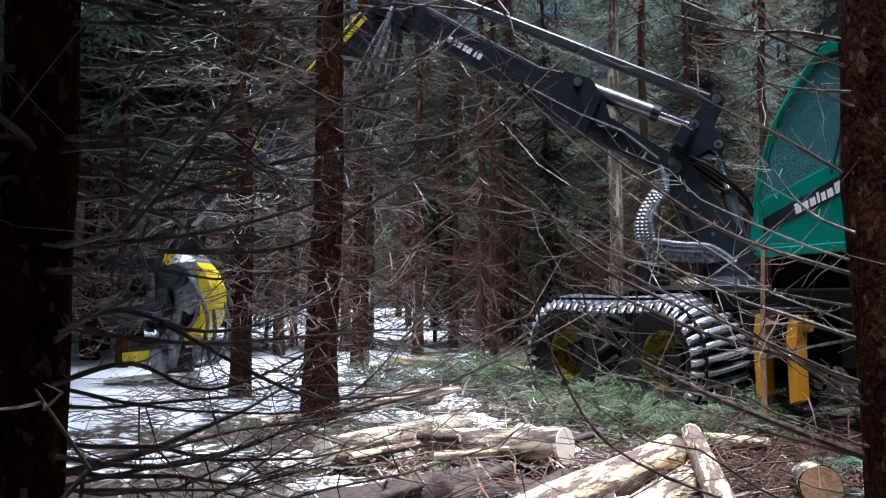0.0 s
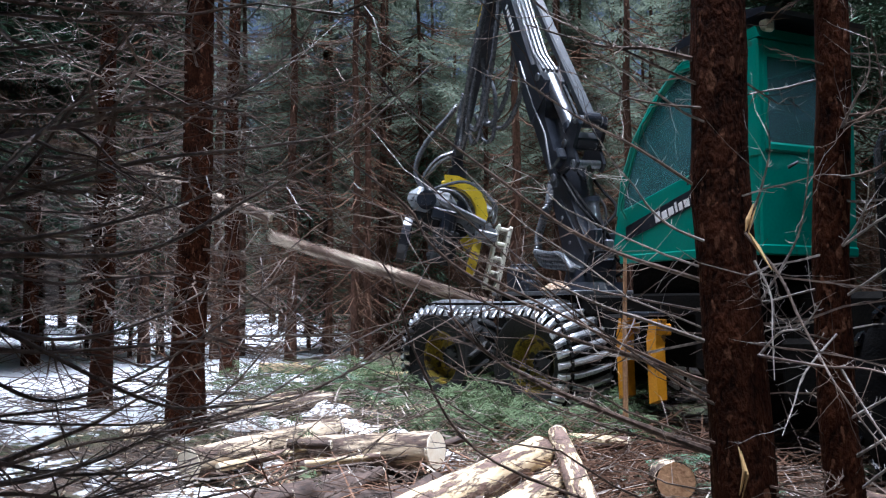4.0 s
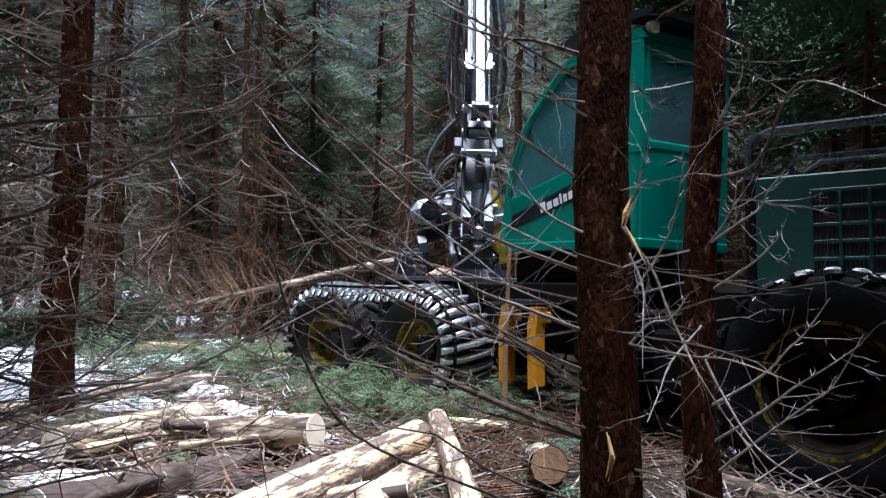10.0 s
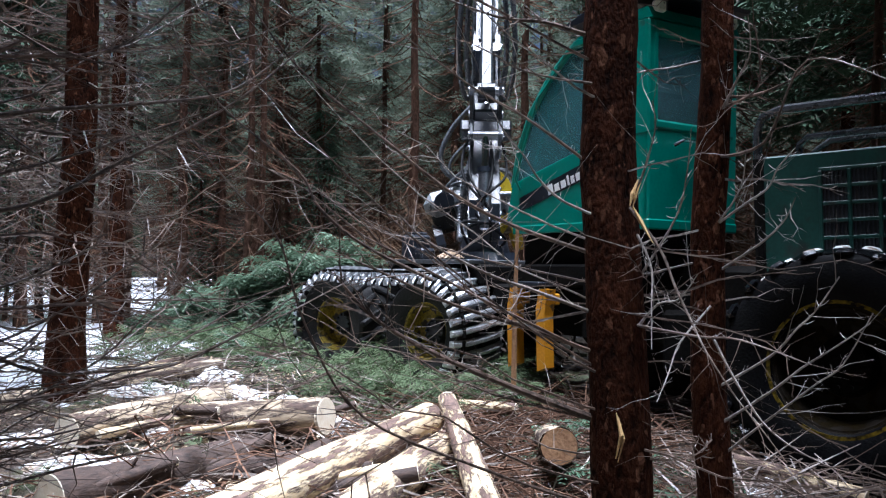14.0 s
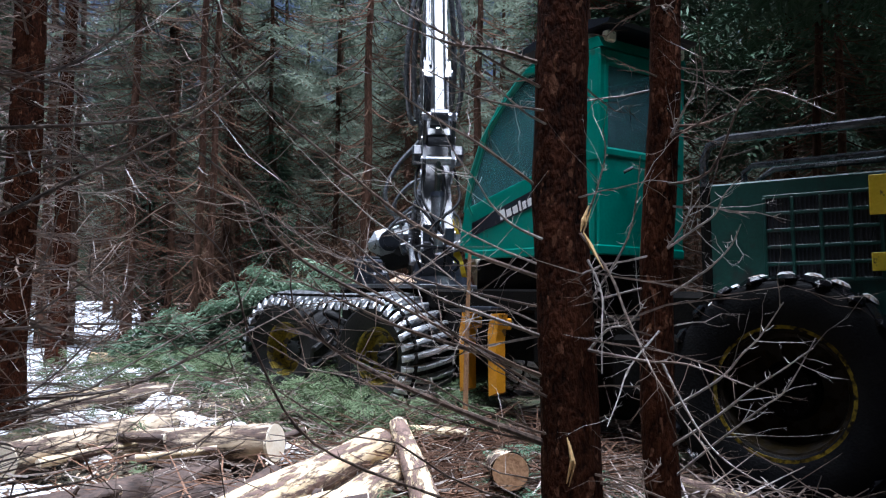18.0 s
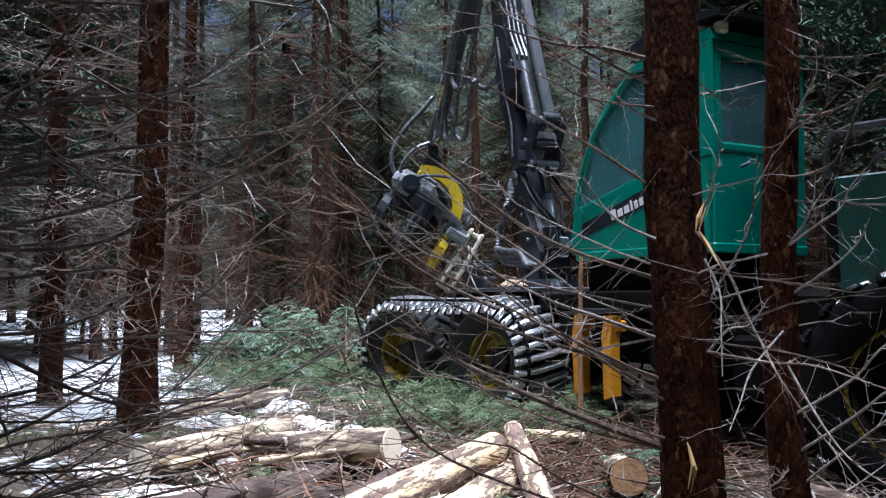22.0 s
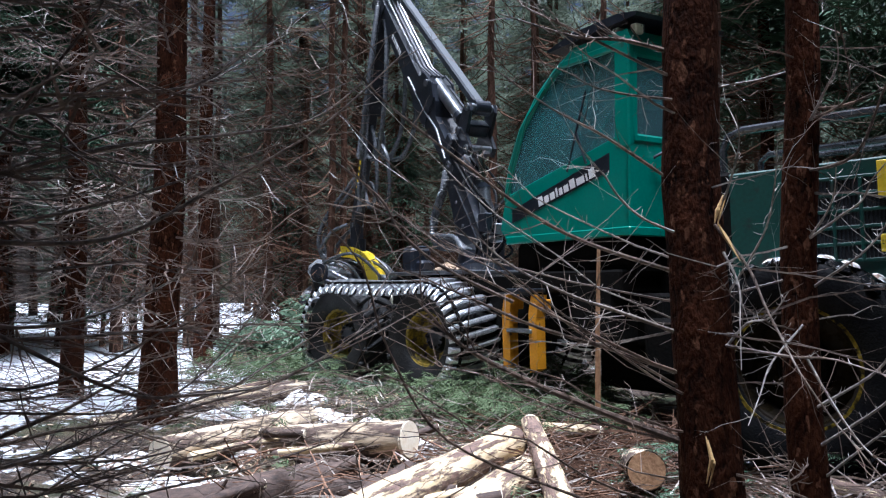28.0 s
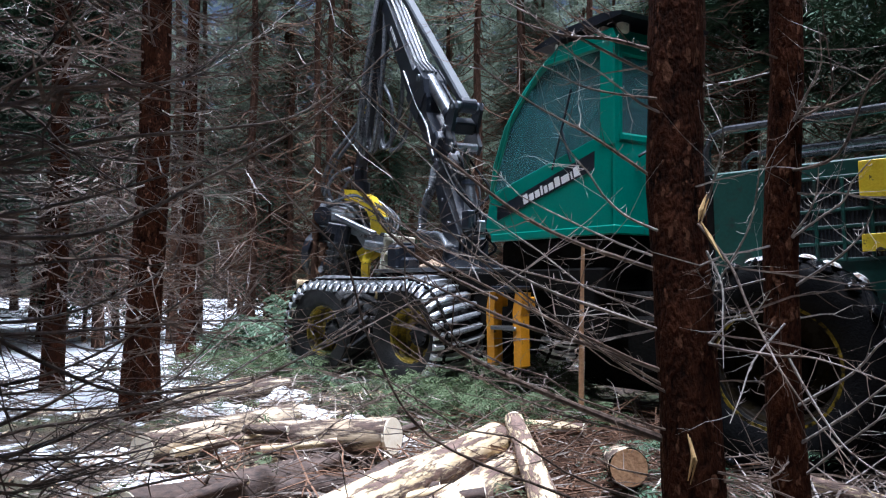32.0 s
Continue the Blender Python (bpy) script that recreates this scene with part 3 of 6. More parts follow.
for k, (x, y) in enumerate(((-2.2, -1.5), (1.8, -3.6), (-3.3, 2.2), (5.8, 0.2), (0.2, -3.4), (7.0, 1.6), (9.6, 4.6), (8.6, 2.6), (-3.8, -0.6), (4.2, -2.4), (-4.6, 4.4), (-2.4, 0.7), (-5.2, 7.2), (-6.7, 9.2), (-4.9, 5.6), (6.4, 3.9), (7.3, 6.0), (5.2, 1.6), (3.9, -0.4))):
    plant(shade[k % 2], pose(x, y, ground_z(x, y), 0, 0, 77 * k))


def set_tree(tree, x, y, turn=0):
    tree.matrix_basis = pose(x, y, ground_z(x, y), 0, 0, turn)
    return tree


# trees of the middle ground, at their places
NEAR_LABEL = "reddish-brown spruce trunk with many bare dead branches"
set_tree(spruce(41, 9, 0.165, 0.9, 5.2, 170, 1.9, 6.2, 1.2, 20, 0.4, BARK, TWIG, NEAR_LABEL, droop=(-0.55, 0.0), lift=(0.1, 0.5), twigs=11, lean=(0.02, 0.0), r_top=0.5, limb_r=0.0145, pale=0.1), -1.22, 8.25)
set_tree(spruce(42, 9, 0.11, 0.6, 5.5, 130, 1.6, 6.2, 1.2, 20, 0.4, BARK, TWIG, NEAR_LABEL, droop=(-0.55, 0.0), lift=(0.1, 0.5), twigs=9, r_top=0.5, limb_r=0.014, pale=0.1), -2.3, 9.6)
set_tree(spruce(43, 12, 0.13, 0.5, 6.5, 140, 1.6, 8.0, 1.2, 24, 0.42, BARK, TWIG, NEAR_LABEL, droop=(-0.55, 0.0), lift=(0.1, 0.5), twigs=9, limb_r=0.011), -1.35, 13.4)
set_tree(spruce(44, 12, 0.085, 0.3, 6.0, 120, 1.4, 5.0, 1.8, 140, 0.45, BARK, TWIG, NEAR_LABEL, droop=(-0.55, 0.0), lift=(0.1, 0.5), twigs=9, limb_r=0.011), -5.05, 13.3)
set_tree(spruce(45, 12, 0.1, 0.3, 6.0, 130, 1.5, 7.0, 1.3, 50, 0.45, BARK, TWIG, NEAR_LABEL, droop=(-0.55, 0.0), lift=(0.1, 0.5), twigs=9, limb_r=0.011), -5.0, 11.0)
set_tree(spruce(46, 12, 0.12, 0.3, 6.0, 130, 1.6, 5.0, 2.0, 150, 0.45, BARK, TWIG, NEAR_LABEL, droop=(-0.55, 0.0), lift=(0.1, 0.5), twigs=9, limb_r=0.011), -7.0, 13.0)
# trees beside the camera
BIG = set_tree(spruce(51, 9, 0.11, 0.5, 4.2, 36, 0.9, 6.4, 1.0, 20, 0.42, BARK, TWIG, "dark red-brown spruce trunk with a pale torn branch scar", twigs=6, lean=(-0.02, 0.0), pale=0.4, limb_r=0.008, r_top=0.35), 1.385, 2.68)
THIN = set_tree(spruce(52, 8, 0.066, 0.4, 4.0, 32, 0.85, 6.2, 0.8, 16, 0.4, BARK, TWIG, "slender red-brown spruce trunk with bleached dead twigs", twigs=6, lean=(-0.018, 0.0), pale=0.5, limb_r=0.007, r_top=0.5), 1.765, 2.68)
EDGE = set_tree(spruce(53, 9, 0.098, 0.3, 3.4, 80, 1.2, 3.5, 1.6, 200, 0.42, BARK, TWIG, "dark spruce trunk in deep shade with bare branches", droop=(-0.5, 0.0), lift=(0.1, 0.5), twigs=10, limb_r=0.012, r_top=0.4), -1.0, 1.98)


# added tree: its wide crown blocks light from the rear of the machine
set_tree(spruce(63, 12, 0.17, 1.0, 4.5, 60, 1.6, 4.8, 3.2, 340, 0.36, BARK_FAR, TWIG_FAR, "old spruce added so that its wide crown shades the machine", twigs=7, sides=3), 8.3, 7.6)
set_tree(spruce(64, 12, 0.12, 1.0, 6.5, 120, 1.6, 6.5, 1.6, 60, 0.45, BARK_FAR, TWIG_FAR, "pale spruce trunk behind the machine", twigs=7, sides=3), 4.75, 9.1)
# young green spruces under the stand
YOUNG_LABEL = "young green spruce growing under the tall trees"
young = spruce(61, 4.2, 0.045, 0.2, 1.5, 30, 0.7, 0.7, 1.1, 90, 0.34, BARK_FAR, TWIG_FAR, YOUNG_LABEL, twigs=6, sides=3, limb_r=0.008)
for k, (x, y) in enumerate(((-3.6, 17.2), (-0.2, 18.4), (-6.3, 17.8), (2.2, 17.4), (6.4, 15.2), (-8.2, 16.2))):
    m = pose(x, y, ground_z(x, y), 0, 0, 60 * k)
    if k:
        copy_thing(young, m)
    else:
        young.matrix_basis = m


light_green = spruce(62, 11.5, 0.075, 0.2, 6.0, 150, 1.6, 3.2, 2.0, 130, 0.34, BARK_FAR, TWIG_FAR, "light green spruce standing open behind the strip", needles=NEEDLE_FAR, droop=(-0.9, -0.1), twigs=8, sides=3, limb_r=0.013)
for k, (x, y) in enumerate(((-1.5, 17.0), (0.2, 17.3), (3.6, 18.2), (-3.2, 18.0), (5.0, 17.2), (-0.6, 19.0))):
    m = pose(x, y, ground_z(x, y), 0, 0, 75 * k)
    if k:
        copy_thing(light_green, m)
    else:
        light_green.matrix_basis = m


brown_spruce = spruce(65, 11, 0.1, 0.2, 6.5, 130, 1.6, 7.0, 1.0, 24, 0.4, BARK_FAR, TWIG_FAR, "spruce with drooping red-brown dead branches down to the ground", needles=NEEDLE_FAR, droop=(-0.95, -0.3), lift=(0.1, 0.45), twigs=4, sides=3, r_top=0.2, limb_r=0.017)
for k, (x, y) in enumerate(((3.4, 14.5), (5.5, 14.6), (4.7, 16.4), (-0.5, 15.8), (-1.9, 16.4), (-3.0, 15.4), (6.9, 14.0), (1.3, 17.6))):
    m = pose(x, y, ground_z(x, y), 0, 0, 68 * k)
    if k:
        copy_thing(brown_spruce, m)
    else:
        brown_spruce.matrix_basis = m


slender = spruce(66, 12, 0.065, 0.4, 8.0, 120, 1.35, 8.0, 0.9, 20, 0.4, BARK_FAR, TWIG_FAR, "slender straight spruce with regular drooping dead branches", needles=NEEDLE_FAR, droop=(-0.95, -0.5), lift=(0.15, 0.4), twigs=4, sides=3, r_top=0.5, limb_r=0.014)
for k, (x, y) in enumerate(((0.6, 14.4), (0.83, 14.9), (8.1, 8.9), (8.75, 9.2))):
    m = pose(x, y, ground_z(x, y), 0, 0, 110 * k)
    if k:
        copy_thing(slender, m)
    else:
        slender.matrix_basis = m


def backdrop_material():
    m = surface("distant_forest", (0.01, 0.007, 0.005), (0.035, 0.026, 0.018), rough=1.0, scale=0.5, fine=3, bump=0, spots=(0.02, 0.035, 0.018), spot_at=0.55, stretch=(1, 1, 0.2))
    return m


# near-black ring: the dark gaps between far trees are put into its colour
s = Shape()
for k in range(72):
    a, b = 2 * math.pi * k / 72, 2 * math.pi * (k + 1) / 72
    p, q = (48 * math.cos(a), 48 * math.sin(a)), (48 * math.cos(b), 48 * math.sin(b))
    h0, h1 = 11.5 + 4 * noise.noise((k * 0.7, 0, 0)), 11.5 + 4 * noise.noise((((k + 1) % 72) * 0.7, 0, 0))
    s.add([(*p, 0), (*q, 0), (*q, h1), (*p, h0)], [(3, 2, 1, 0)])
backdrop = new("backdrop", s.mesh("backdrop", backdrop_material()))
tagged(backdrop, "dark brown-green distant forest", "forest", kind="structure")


# ---------- cut logs ----------
def log(p, q, r, r2=None, bark=LOGBARK, label="", seed=0, group="cut spruce logs", name="log", ends=FRESH):
    """A log from p to q: barked body, pale sawn ends, knots."""
    rnd = random.Random(seed)
    p, q = Vector(p), Vector(q)
    r2 = r * 0.93 if r2 is None else r2
    ln = (q - p).length
    ob = thing(name, label or "cut spruce log with peeling brown bark and pale sawn ends", "log", group)
    s = Shape()
    n, sides = 17, 20
    vs, fs = [], []
    for i in range(n):
        u = i / (n - 1)
        rr = r + (r2 - r) * u
        for k in range(sides):
            a = 2 * math.pi * k / sides
            w = rr * (1 + 0.09 * noise.noise((math.cos(a) * 1.5, math.sin(a) * 1.5, u * ln * 2.5 + seed)) + 0.04 * noise.noise((math.cos(a) * 4, math.sin(a) * 4, u * ln * 7 + seed)))
            vs.append((w * math.cos(a), w * math.sin(a), ln * (u - 0.5)))
    for i in range(n - 1):
        for k in range(sides):
            a, b = i * sides + k, i * sides + (k + 1) % sides
            fs.append((a, b, b + sides, a + sides))
    s.add(vs, fs)
    for _ in range(int(ln * 3)):
        a, z = rnd.uniform(0, 6.28), rnd.uniform(-0.45, 0.45) * ln
        d = Vector((math.cos(a), math.sin(a), 0.3))
        c = Vector((0, 0, z)) + d * r * 0.8
        s.cyl(c, c + d * r * rnd.uniform(0.25, 0.45), 0.014, 0.01, 6)
    part("body", s, bark, ob, smooth=True, tidy=False)
    for sg, rr in ((-1, r), (1, r2)):
        e = Shape()
        e.cyl((0, 0, sg * (ln / 2 - 0.02)), (0, 0, sg * (ln / 2 + 0.004)), rr * 0.97, rr * 0.95, sides)
        part("sawn_end", e, ends, ob, "pale fresh sawn end")
    ob.matrix_basis = Matrix.Translation((p + q) / 2) @ (q - p).to_track_quat("Z", "Y").to_matrix().to_4x4()
    return ob


PALE_LABEL = "peeled pale yellow log with strips of brown bark"
log((-0.23, 7.3, 0.30), (0.87, 6.44, 0.435), 0.12, 0.145, seed=1)
log((-0.95, 6.53, 0.36), (0.15, 8.0, 0.38), 0.12, 0.11, seed=2)
log((-1.74, 8.01, 0.33), (0.12, 9.10, 0.52), 0.1, 0.085, seed=3)
log((-2.10, 8.29, 0.28), (-1.53, 9.17, 0.30), 0.125, 0.11, seed=4, label="short cut spruce log with round pale sawn end")
log((1.66, 6.39, 0.40), (-0.48, 3.92, 0.17), 0.125, 0.155, PEELED, PALE_LABEL, seed=5)
log((1.80, 6.2, 0.27), (0.1, 3.7, 0.14), 0.12, 0.14, PEELED, PALE_LABEL, seed=6)
log((1.87, 6.64, 0.5), (1.4, 3.8, 0.12), 0.075, 0.105, PEELED, PALE_LABEL, seed=7)
log((2.0, 6.95, 0.4), (2.45, 6.6, 0.42), 0.06, 0.05, PEELED, PALE_LABEL, seed=8)
log((2.13, 4.96, 0.46), (2.45, 5.9, 0.32), 0.12, 0.11, LOGBARK, "orange-brown sawn log end among brushwood", seed=9, ends=OLD_CUT)
log((-0.84, 5.23, 0.22), (0.4, 6.35, 0.2), 0.15, 0.12, LOGDARK, seed=10, label="dark wet spruce log with orange sawn end")
log((0.1, 4.95, 0.16), (0.83, 6.14, 0.24), 0.1, 0.09, LOGDARK, seed=11, label="dark bark-covered log under the pile")
log((-0.3, 5.9, 0.16), (0.6, 5.9, 0.2), 0.1, 0.1, LOGDARK, seed=12, label="dark bark-covered log under the pile")
log((0.0, 6.6, 0.18), (0.9, 6.9, 0.2), 0.11, 0.1, LOGDARK, seed=13, label="dark bark-covered log under the pile")
log((-0.6, 7.6, 0.3), (0.55, 7.35, 0.34), 0.1, 0.09, seed=14)
log((-0.9, 8.9, 0.42), (0.0, 9.5, 0.5), 0.085, 0.08, PEELED, PALE_LABEL, seed=15)
log((-1.2, 9.3, 0.38), (-0.25, 9.9, 0.47), 0.08, 0.075, PEELED, PALE_LABEL, seed=16)
log((-2.38, 8.78, 0.26), (-1.65, 9.86, 0.33), 0.09, 0.08, seed=17)
log((3.15, 4.72, 0.40), (3.62, 4.05, 0.3), 0.045, 0.05, PEELED, PALE_LABEL, seed=18)


# broken poles and slabs lying among the logs
rnd = random.Random(31)
for k in range(20):
    x, y, a, ln = rnd.uniform(-0.95, 0.75), rnd.uniform(4.9, 7.0), rnd.uniform(-0.5, 1.1), rnd.uniform(0.35, 0.9)
    z = ground_z(x, y) + rnd.uniform(0.06, 0.2)
    log((x, y, z), (x + ln * math.cos(a), y + ln * math.sin(a), z + rnd.uniform(-0.08, 0.12)), rnd.uniform(0.03, 0.065), None, PEELED if k % 3 == 0 else LOGDARK, "short broken pole with split pale end" if k % 3 == 0 else "short dark broken pole in the log pile", seed=40 + k, group="broken poles in the pile", name="broken_pole")


def heap(name, centre, spread, height, seed, label, material, step=0.05):
    """A low uneven mound with a ragged rim."""
    s = Shape()
    n, m = 14, 34
    vs, fs = [], []
    for i in range(n):
        for k in range(m):
            a = 2 * math.pi * k / m
            u = i / (n - 1)
            ragged = 1 + 0.35 * noise.noise((math.cos(a) * 1.6, math.sin(a) * 1.6, seed))
            x, y = centre[0] + spread[0] * u * ragged * math.cos(a), centre[1] + spread[1] * u * ragged * math.sin(a)
            h = height * (1 - u * u) * (0.6 + 0.6 * noise.noise((x * 3, y * 3, seed)) + 0.25 * noise.noise((x * 11, y * 11, seed)))
            vs.append((x - centre[0], y - centre[1], (h if i < n - 1 else -0.08) + (centre[2] if len(centre) > 2 else ground_z(x, y))))
    for i in range(n - 1):
        for k in range(m):
            a, b = i * m + k, i * m + (k + 1) % m
            fs.append((a, b, b + m, a + m))
    s.add(vs, fs)
    ob = new(name, s.mesh(name, material, True))
    ob.location = (centre[0], centre[1], 0)
    return tagged(ob, label, "snow" if "snow" in name else "heap", "old snow patches" if "snow" in name else "", "stuff")


for k, (x, y, sx, sy, h) in enumerate(((0.74, 7.08, 0.6, 0.24, 0.42), (0.25, 8.2, 0.35, 0.2, 0.16), (0.0, 9.0, 0.4, 0.22, 0.14), (1.15, 4.9, 0.2, 0.15, 0.1), (2.75, 3.9, 0.5, 0.35, 0.08), (0.7, 5.5, 0.25, 0.15, 0.1), (2.35, 4.3, 0.25, 0.2, 0.08), (3.0, 3.85, 0.4, 0.2, 0.14), (3.2, 4.0, 0.3, 0.2, 0.1), (0.3, 7.5, 0.5, 0.2, 0.2), (-0.35, 6.15, 0.4, 0.18, 0.12), (0.15, 5.35, 0.35, 0.15, 0.1), (-0.6, 7.15, 0.4, 0.16, 0.12), (1.2, 5.7, 0.2, 0.12, 0.1), (-0.5, 8.4, 0.45, 0.16, 0.14), (3.28, 4.42, 0.5, 0.34, 0.3), (3.55, 4.0, 0.4, 0.3, 0.26), (-0.75, 6.35, 0.45, 0.18, 0.1), (-0.2, 5.75, 0.3, 0.13, 0.09), (0.55, 5.35, 0.3, 0.13, 0.1), (-1.2, 6.9, 0.3, 0.16, 0.1))):
    heap("snow_patch", (x, y), (sx, sy), h, k * 1.7, "dirty patch of old snow on brushwood", SNOW)


# ---------- brushwood ----------
def scatter(name, label, category, material, count, place, make, seed):
    rnd = random.Random(seed)
    s = Shape()
    for _ in range(count):
        x, y = place(rnd)
        make(s, rnd, x, y, ground_z(x, y))
    ob = new(name, s.mesh(name, material))
    return tagged(ob, label, category, kind="stuff")


def stick(s, rnd, x, y, z):
    a, ln = rnd.uniform(0, 6.28), rnd.uniform(0.2, 0.9)
    pts = bent(rnd, (x, y, z + rnd.uniform(0, 0.16)), (math.cos(a), math.sin(a), rnd.uniform(-0.1, 0.4)), ln, rnd.uniform(-0.3, 0.1), 4, 0.08)
    r = rnd.uniform(0.003, 0.009)
    s.tube(pts, [r, r, r * 0.7, r * 0.4], 3, False)


def chip(s, rnd, x, y, z):
    a, e, r = rnd.uniform(0, 6.28), rnd.uniform(-0.5, 0.5), rnd.uniform(0.007, 0.022)
    m = pose(x, y, z + 0.012 + rnd.uniform(0, 0.04), math.degrees(e), math.degrees(rnd.uniform(-0.5, 0.5)), math.degrees(a))
    s.box(-r * 1.6, -r * 0.6, -0.004, r * 1.6, r * 0.6, 0.004, 0.002, m)


def green(s, rnd, x, y, z):
    """A torn twig with short sprays on both sides."""
    a, ln = rnd.uniform(0, 6.28), rnd.uniform(0.18, 0.42)
    pts = bent(rnd, (x, y, z + 0.02 + 0.36 * rnd.random() ** 2), (math.cos(a), math.sin(a), rnd.uniform(-0.3, 0.7)), ln, -0.3, 5, 0.06)
    ax = (pts[-1] - pts[0]).normalized()
    side = ax.cross(Vector((rnd.uniform(-0.6, 0.6), rnd.uniform(-0.6, 0.6), 1))).normalized()
    for k in range(9):
        q = pts[k // 2].lerp(pts[min(4, k // 2 + 1)], 0.5 * (k % 2))
        spray(s, rnd, q, ax * 0.9 + side * (0.8 if k % 2 else -0.8) + Vector((0, 0, rnd.uniform(-0.35, 0.15))), rnd.uniform(0.07, 0.13) * (1.15 - 0.06 * k), 0.4, 4)


def blob(cx, cy, sx, sy):
    return lambda r: (r.gauss(cx, sx), r.gauss(cy, sy))


scatter("brushwood", "tangled brown sticks and twigs on the forest floor", "brushwood", TWIG, 2200, lambda r: (r.uniform(-3.5, 5), r.uniform(6.3, 12)) if r.random() < 0.6 else (r.uniform(0.2, 5), r.uniform(3.4, 7)), stick, 1)
scatter("brushwood", "tangled pale sticks among the logs", "brushwood", TWIG_PALE, 420, lambda r: (r.uniform(-1.2, 2.6), r.uniform(4.4, 10)), stick, 2)
scatter("brushwood", "brown sticks heaped beside the machine", "brushwood", TWIG_FAR, 1500, blob(2.5, 5.9, 0.6, 0.9), stick, 3)
scatter("brushwood", "dark broken twigs and bark between the logs", "brushwood", TWIG_FAR, 200, blob(0.1, 5.8, 0.7, 0.7), stick, 15)
scatter("brushwood", "brown twigs heaped beside the rear wheel", "brushwood", TWIG, 260, blob(3.3, 4.3, 0.35, 0.28), lambda s, r, x, y, z: stick(s, r, x, y, z + 0.2), 16)
scatter("wood_litter", "pale wood chips and bark scattered round the logs", "wood chips", CHIPS, 1700, blob(0.95, 6.9, 0.9, 1.3), chip, 4)
scatter("wood_litter", "brown bark flakes scattered round the logs", "bark", LOGBARK, 2200, blob(0.7, 6.5, 1.8, 1.8), chip, 14)
scatter("green_brushwood", "fresh green spruce branches lying before the wheels", "branches", NEEDLE_CUT, 170, blob(1.45, 8.0, 0.5, 0.25), green, 5)
scatter("green_brushwood", "fresh green spruce branches lying before the wheels", "branches", NEEDLE_CUT, 180, blob(2.2, 7.3, 0.35, 0.3), green, 6)
scatter("green_brushwood", "fresh green spruce branches lying before the wheels", "branches", NEEDLE_CUT, 190, blob(1.9, 8.8, 0.4, 0.22), green, 9)
scatter("green_brushwood", "broken green spruce branches beside the step", "branches", NEEDLE_CUT, 170, blob(2.75, 8.3, 0.25, 0.3), green, 10)
scatter("green_brushwood", "green spruce branches heaped on the strip", "branches", NEEDLE_CUT, 520, blob(0.3, 10.6, 0.8, 0.6), green, 7)
scatter("green_brushwood", "dark green spruce twigs under the trees", "branches", NEEDLE, 90, blob(2.7, 5.3, 0.4, 0.5), green, 11)
scatter("green_brushwood", "scattered green spruce branches on the ground", "branches", NEEDLE_CUT, 60, lambda r: (r.uniform(-1.0, 4.5), r.uniform(4.2, 9.5)), green, 8)


def leaning_branch(x, y, turn, rise, length, seed):
    """A torn green branch leaning up from the brushwood."""
    rnd = random.Random(seed)
    ob = thing("spruce_branch", "torn green spruce branch leaning out of the brushwood", "branch", "torn green branches")
    a, e = radians(turn), radians(rise)
    pts = bent(rnd, (x, y, ground_z(x, y)), (math.cos(a) * math.cos(e), math.sin(a) * math.cos(e), math.sin(e)), length, -0.25, 7, 0.03)
    s, c = Shape(), Shape()
    s.tube(pts, [0.012, 0.011, 0.009, 0.007, 0.005, 0.004, 0.002], 5, False)
    for k in range(64):
        t = 0.12 + 0.86 * k / 64
        i = min(5, int(t * 6))
        q = pts[i].lerp(pts[i + 1], t * 6 - i)
        ax = (pts[i + 1] - pts[i]).normalized()
        sd = ax.cross(Vector((rnd.uniform(-0.4, 0.4), rnd.uniform(-0.4, 0.4), 1))).normalized() * (1 if k % 2 else -1)
        spray(c, rnd, q, ax * 0.8 + sd * 0.8 + Vector((0, 0, -0.3)), rnd.uniform(0.09, 0.19) * (1.2 - 0.6 * t), 0.5, 5)
    part("stem", s, TWIG, ob, tidy=False)
    part("needles", c, NEEDLE_TOP, ob, "fresh green needles", tidy=False, kind="stuff")


for k, (x, y, turn, rise, ln) in enumerate(((2.95, 8.3, 120, 48, 1.0), (2.8, 8.1, 40, 40, 0.9), (2.5, 8.5, 175, 22, 0.9), (2.1, 8.7, 150, 15, 0.9), (1.8, 8.6, 200, 18, 0.8), (0.9, 10.2, 160, 35, 1.0), (0.5, 10.0, 120, 40, 1.0), (1.2, 9.6, 190, 25, 0.9), (3.1, 5.0, 60, 25, 0.7), (3.3, 5.2, 130, 30, 0.7))):
    leaning_branch(x, y, turn, rise, ln, 90 + k)


# ---------- broken sapling and torn scars ----------
sapling = thing("broken_sapling", "thin broken sapling standing without bark beside the machine", "sapling")
s = Shape()
s.tube([(2.38, 6.48, 0.63), (2.38, 6.48, 1.22), (2.39, 6.47, 1.92)], [0.024, 0.02, 0.015], 8)
part("pole", s, OLD_CUT, sapling, smooth=True, tidy=False)
s = Shape()
rnd = random.Random(9)
for k in range(7):
    a = rnd.uniform(0, 6.28)
    dead_branch(s, rnd, (2.38, 6.48, 1.22), (math.cos(a), math.sin(a), rnd.uniform(-0.4, 0.6)), rnd.uniform(0.15, 0.4), 0.005, 0.1, 4, 3, 4)
part("deadwood", s, TWIG, sapling, tidy=False, kind="stuff")
for bends in (((1.35, 2.52, 1.86), (1.33, 2.52, 1.81), (1.32, 2.52, 1.77)), ((1.33, 2.52, 1.77), (1.35, 2.50, 1.72), (1.37, 2.47, 1.66)), ((1.30, 2.56, 1.09), (1.31, 2.54, 1.02), (1.30, 2.56, 0.94))):
    s = Shape()
    s.tube(bends, [0.002, 0.008, 0.0015], 5)
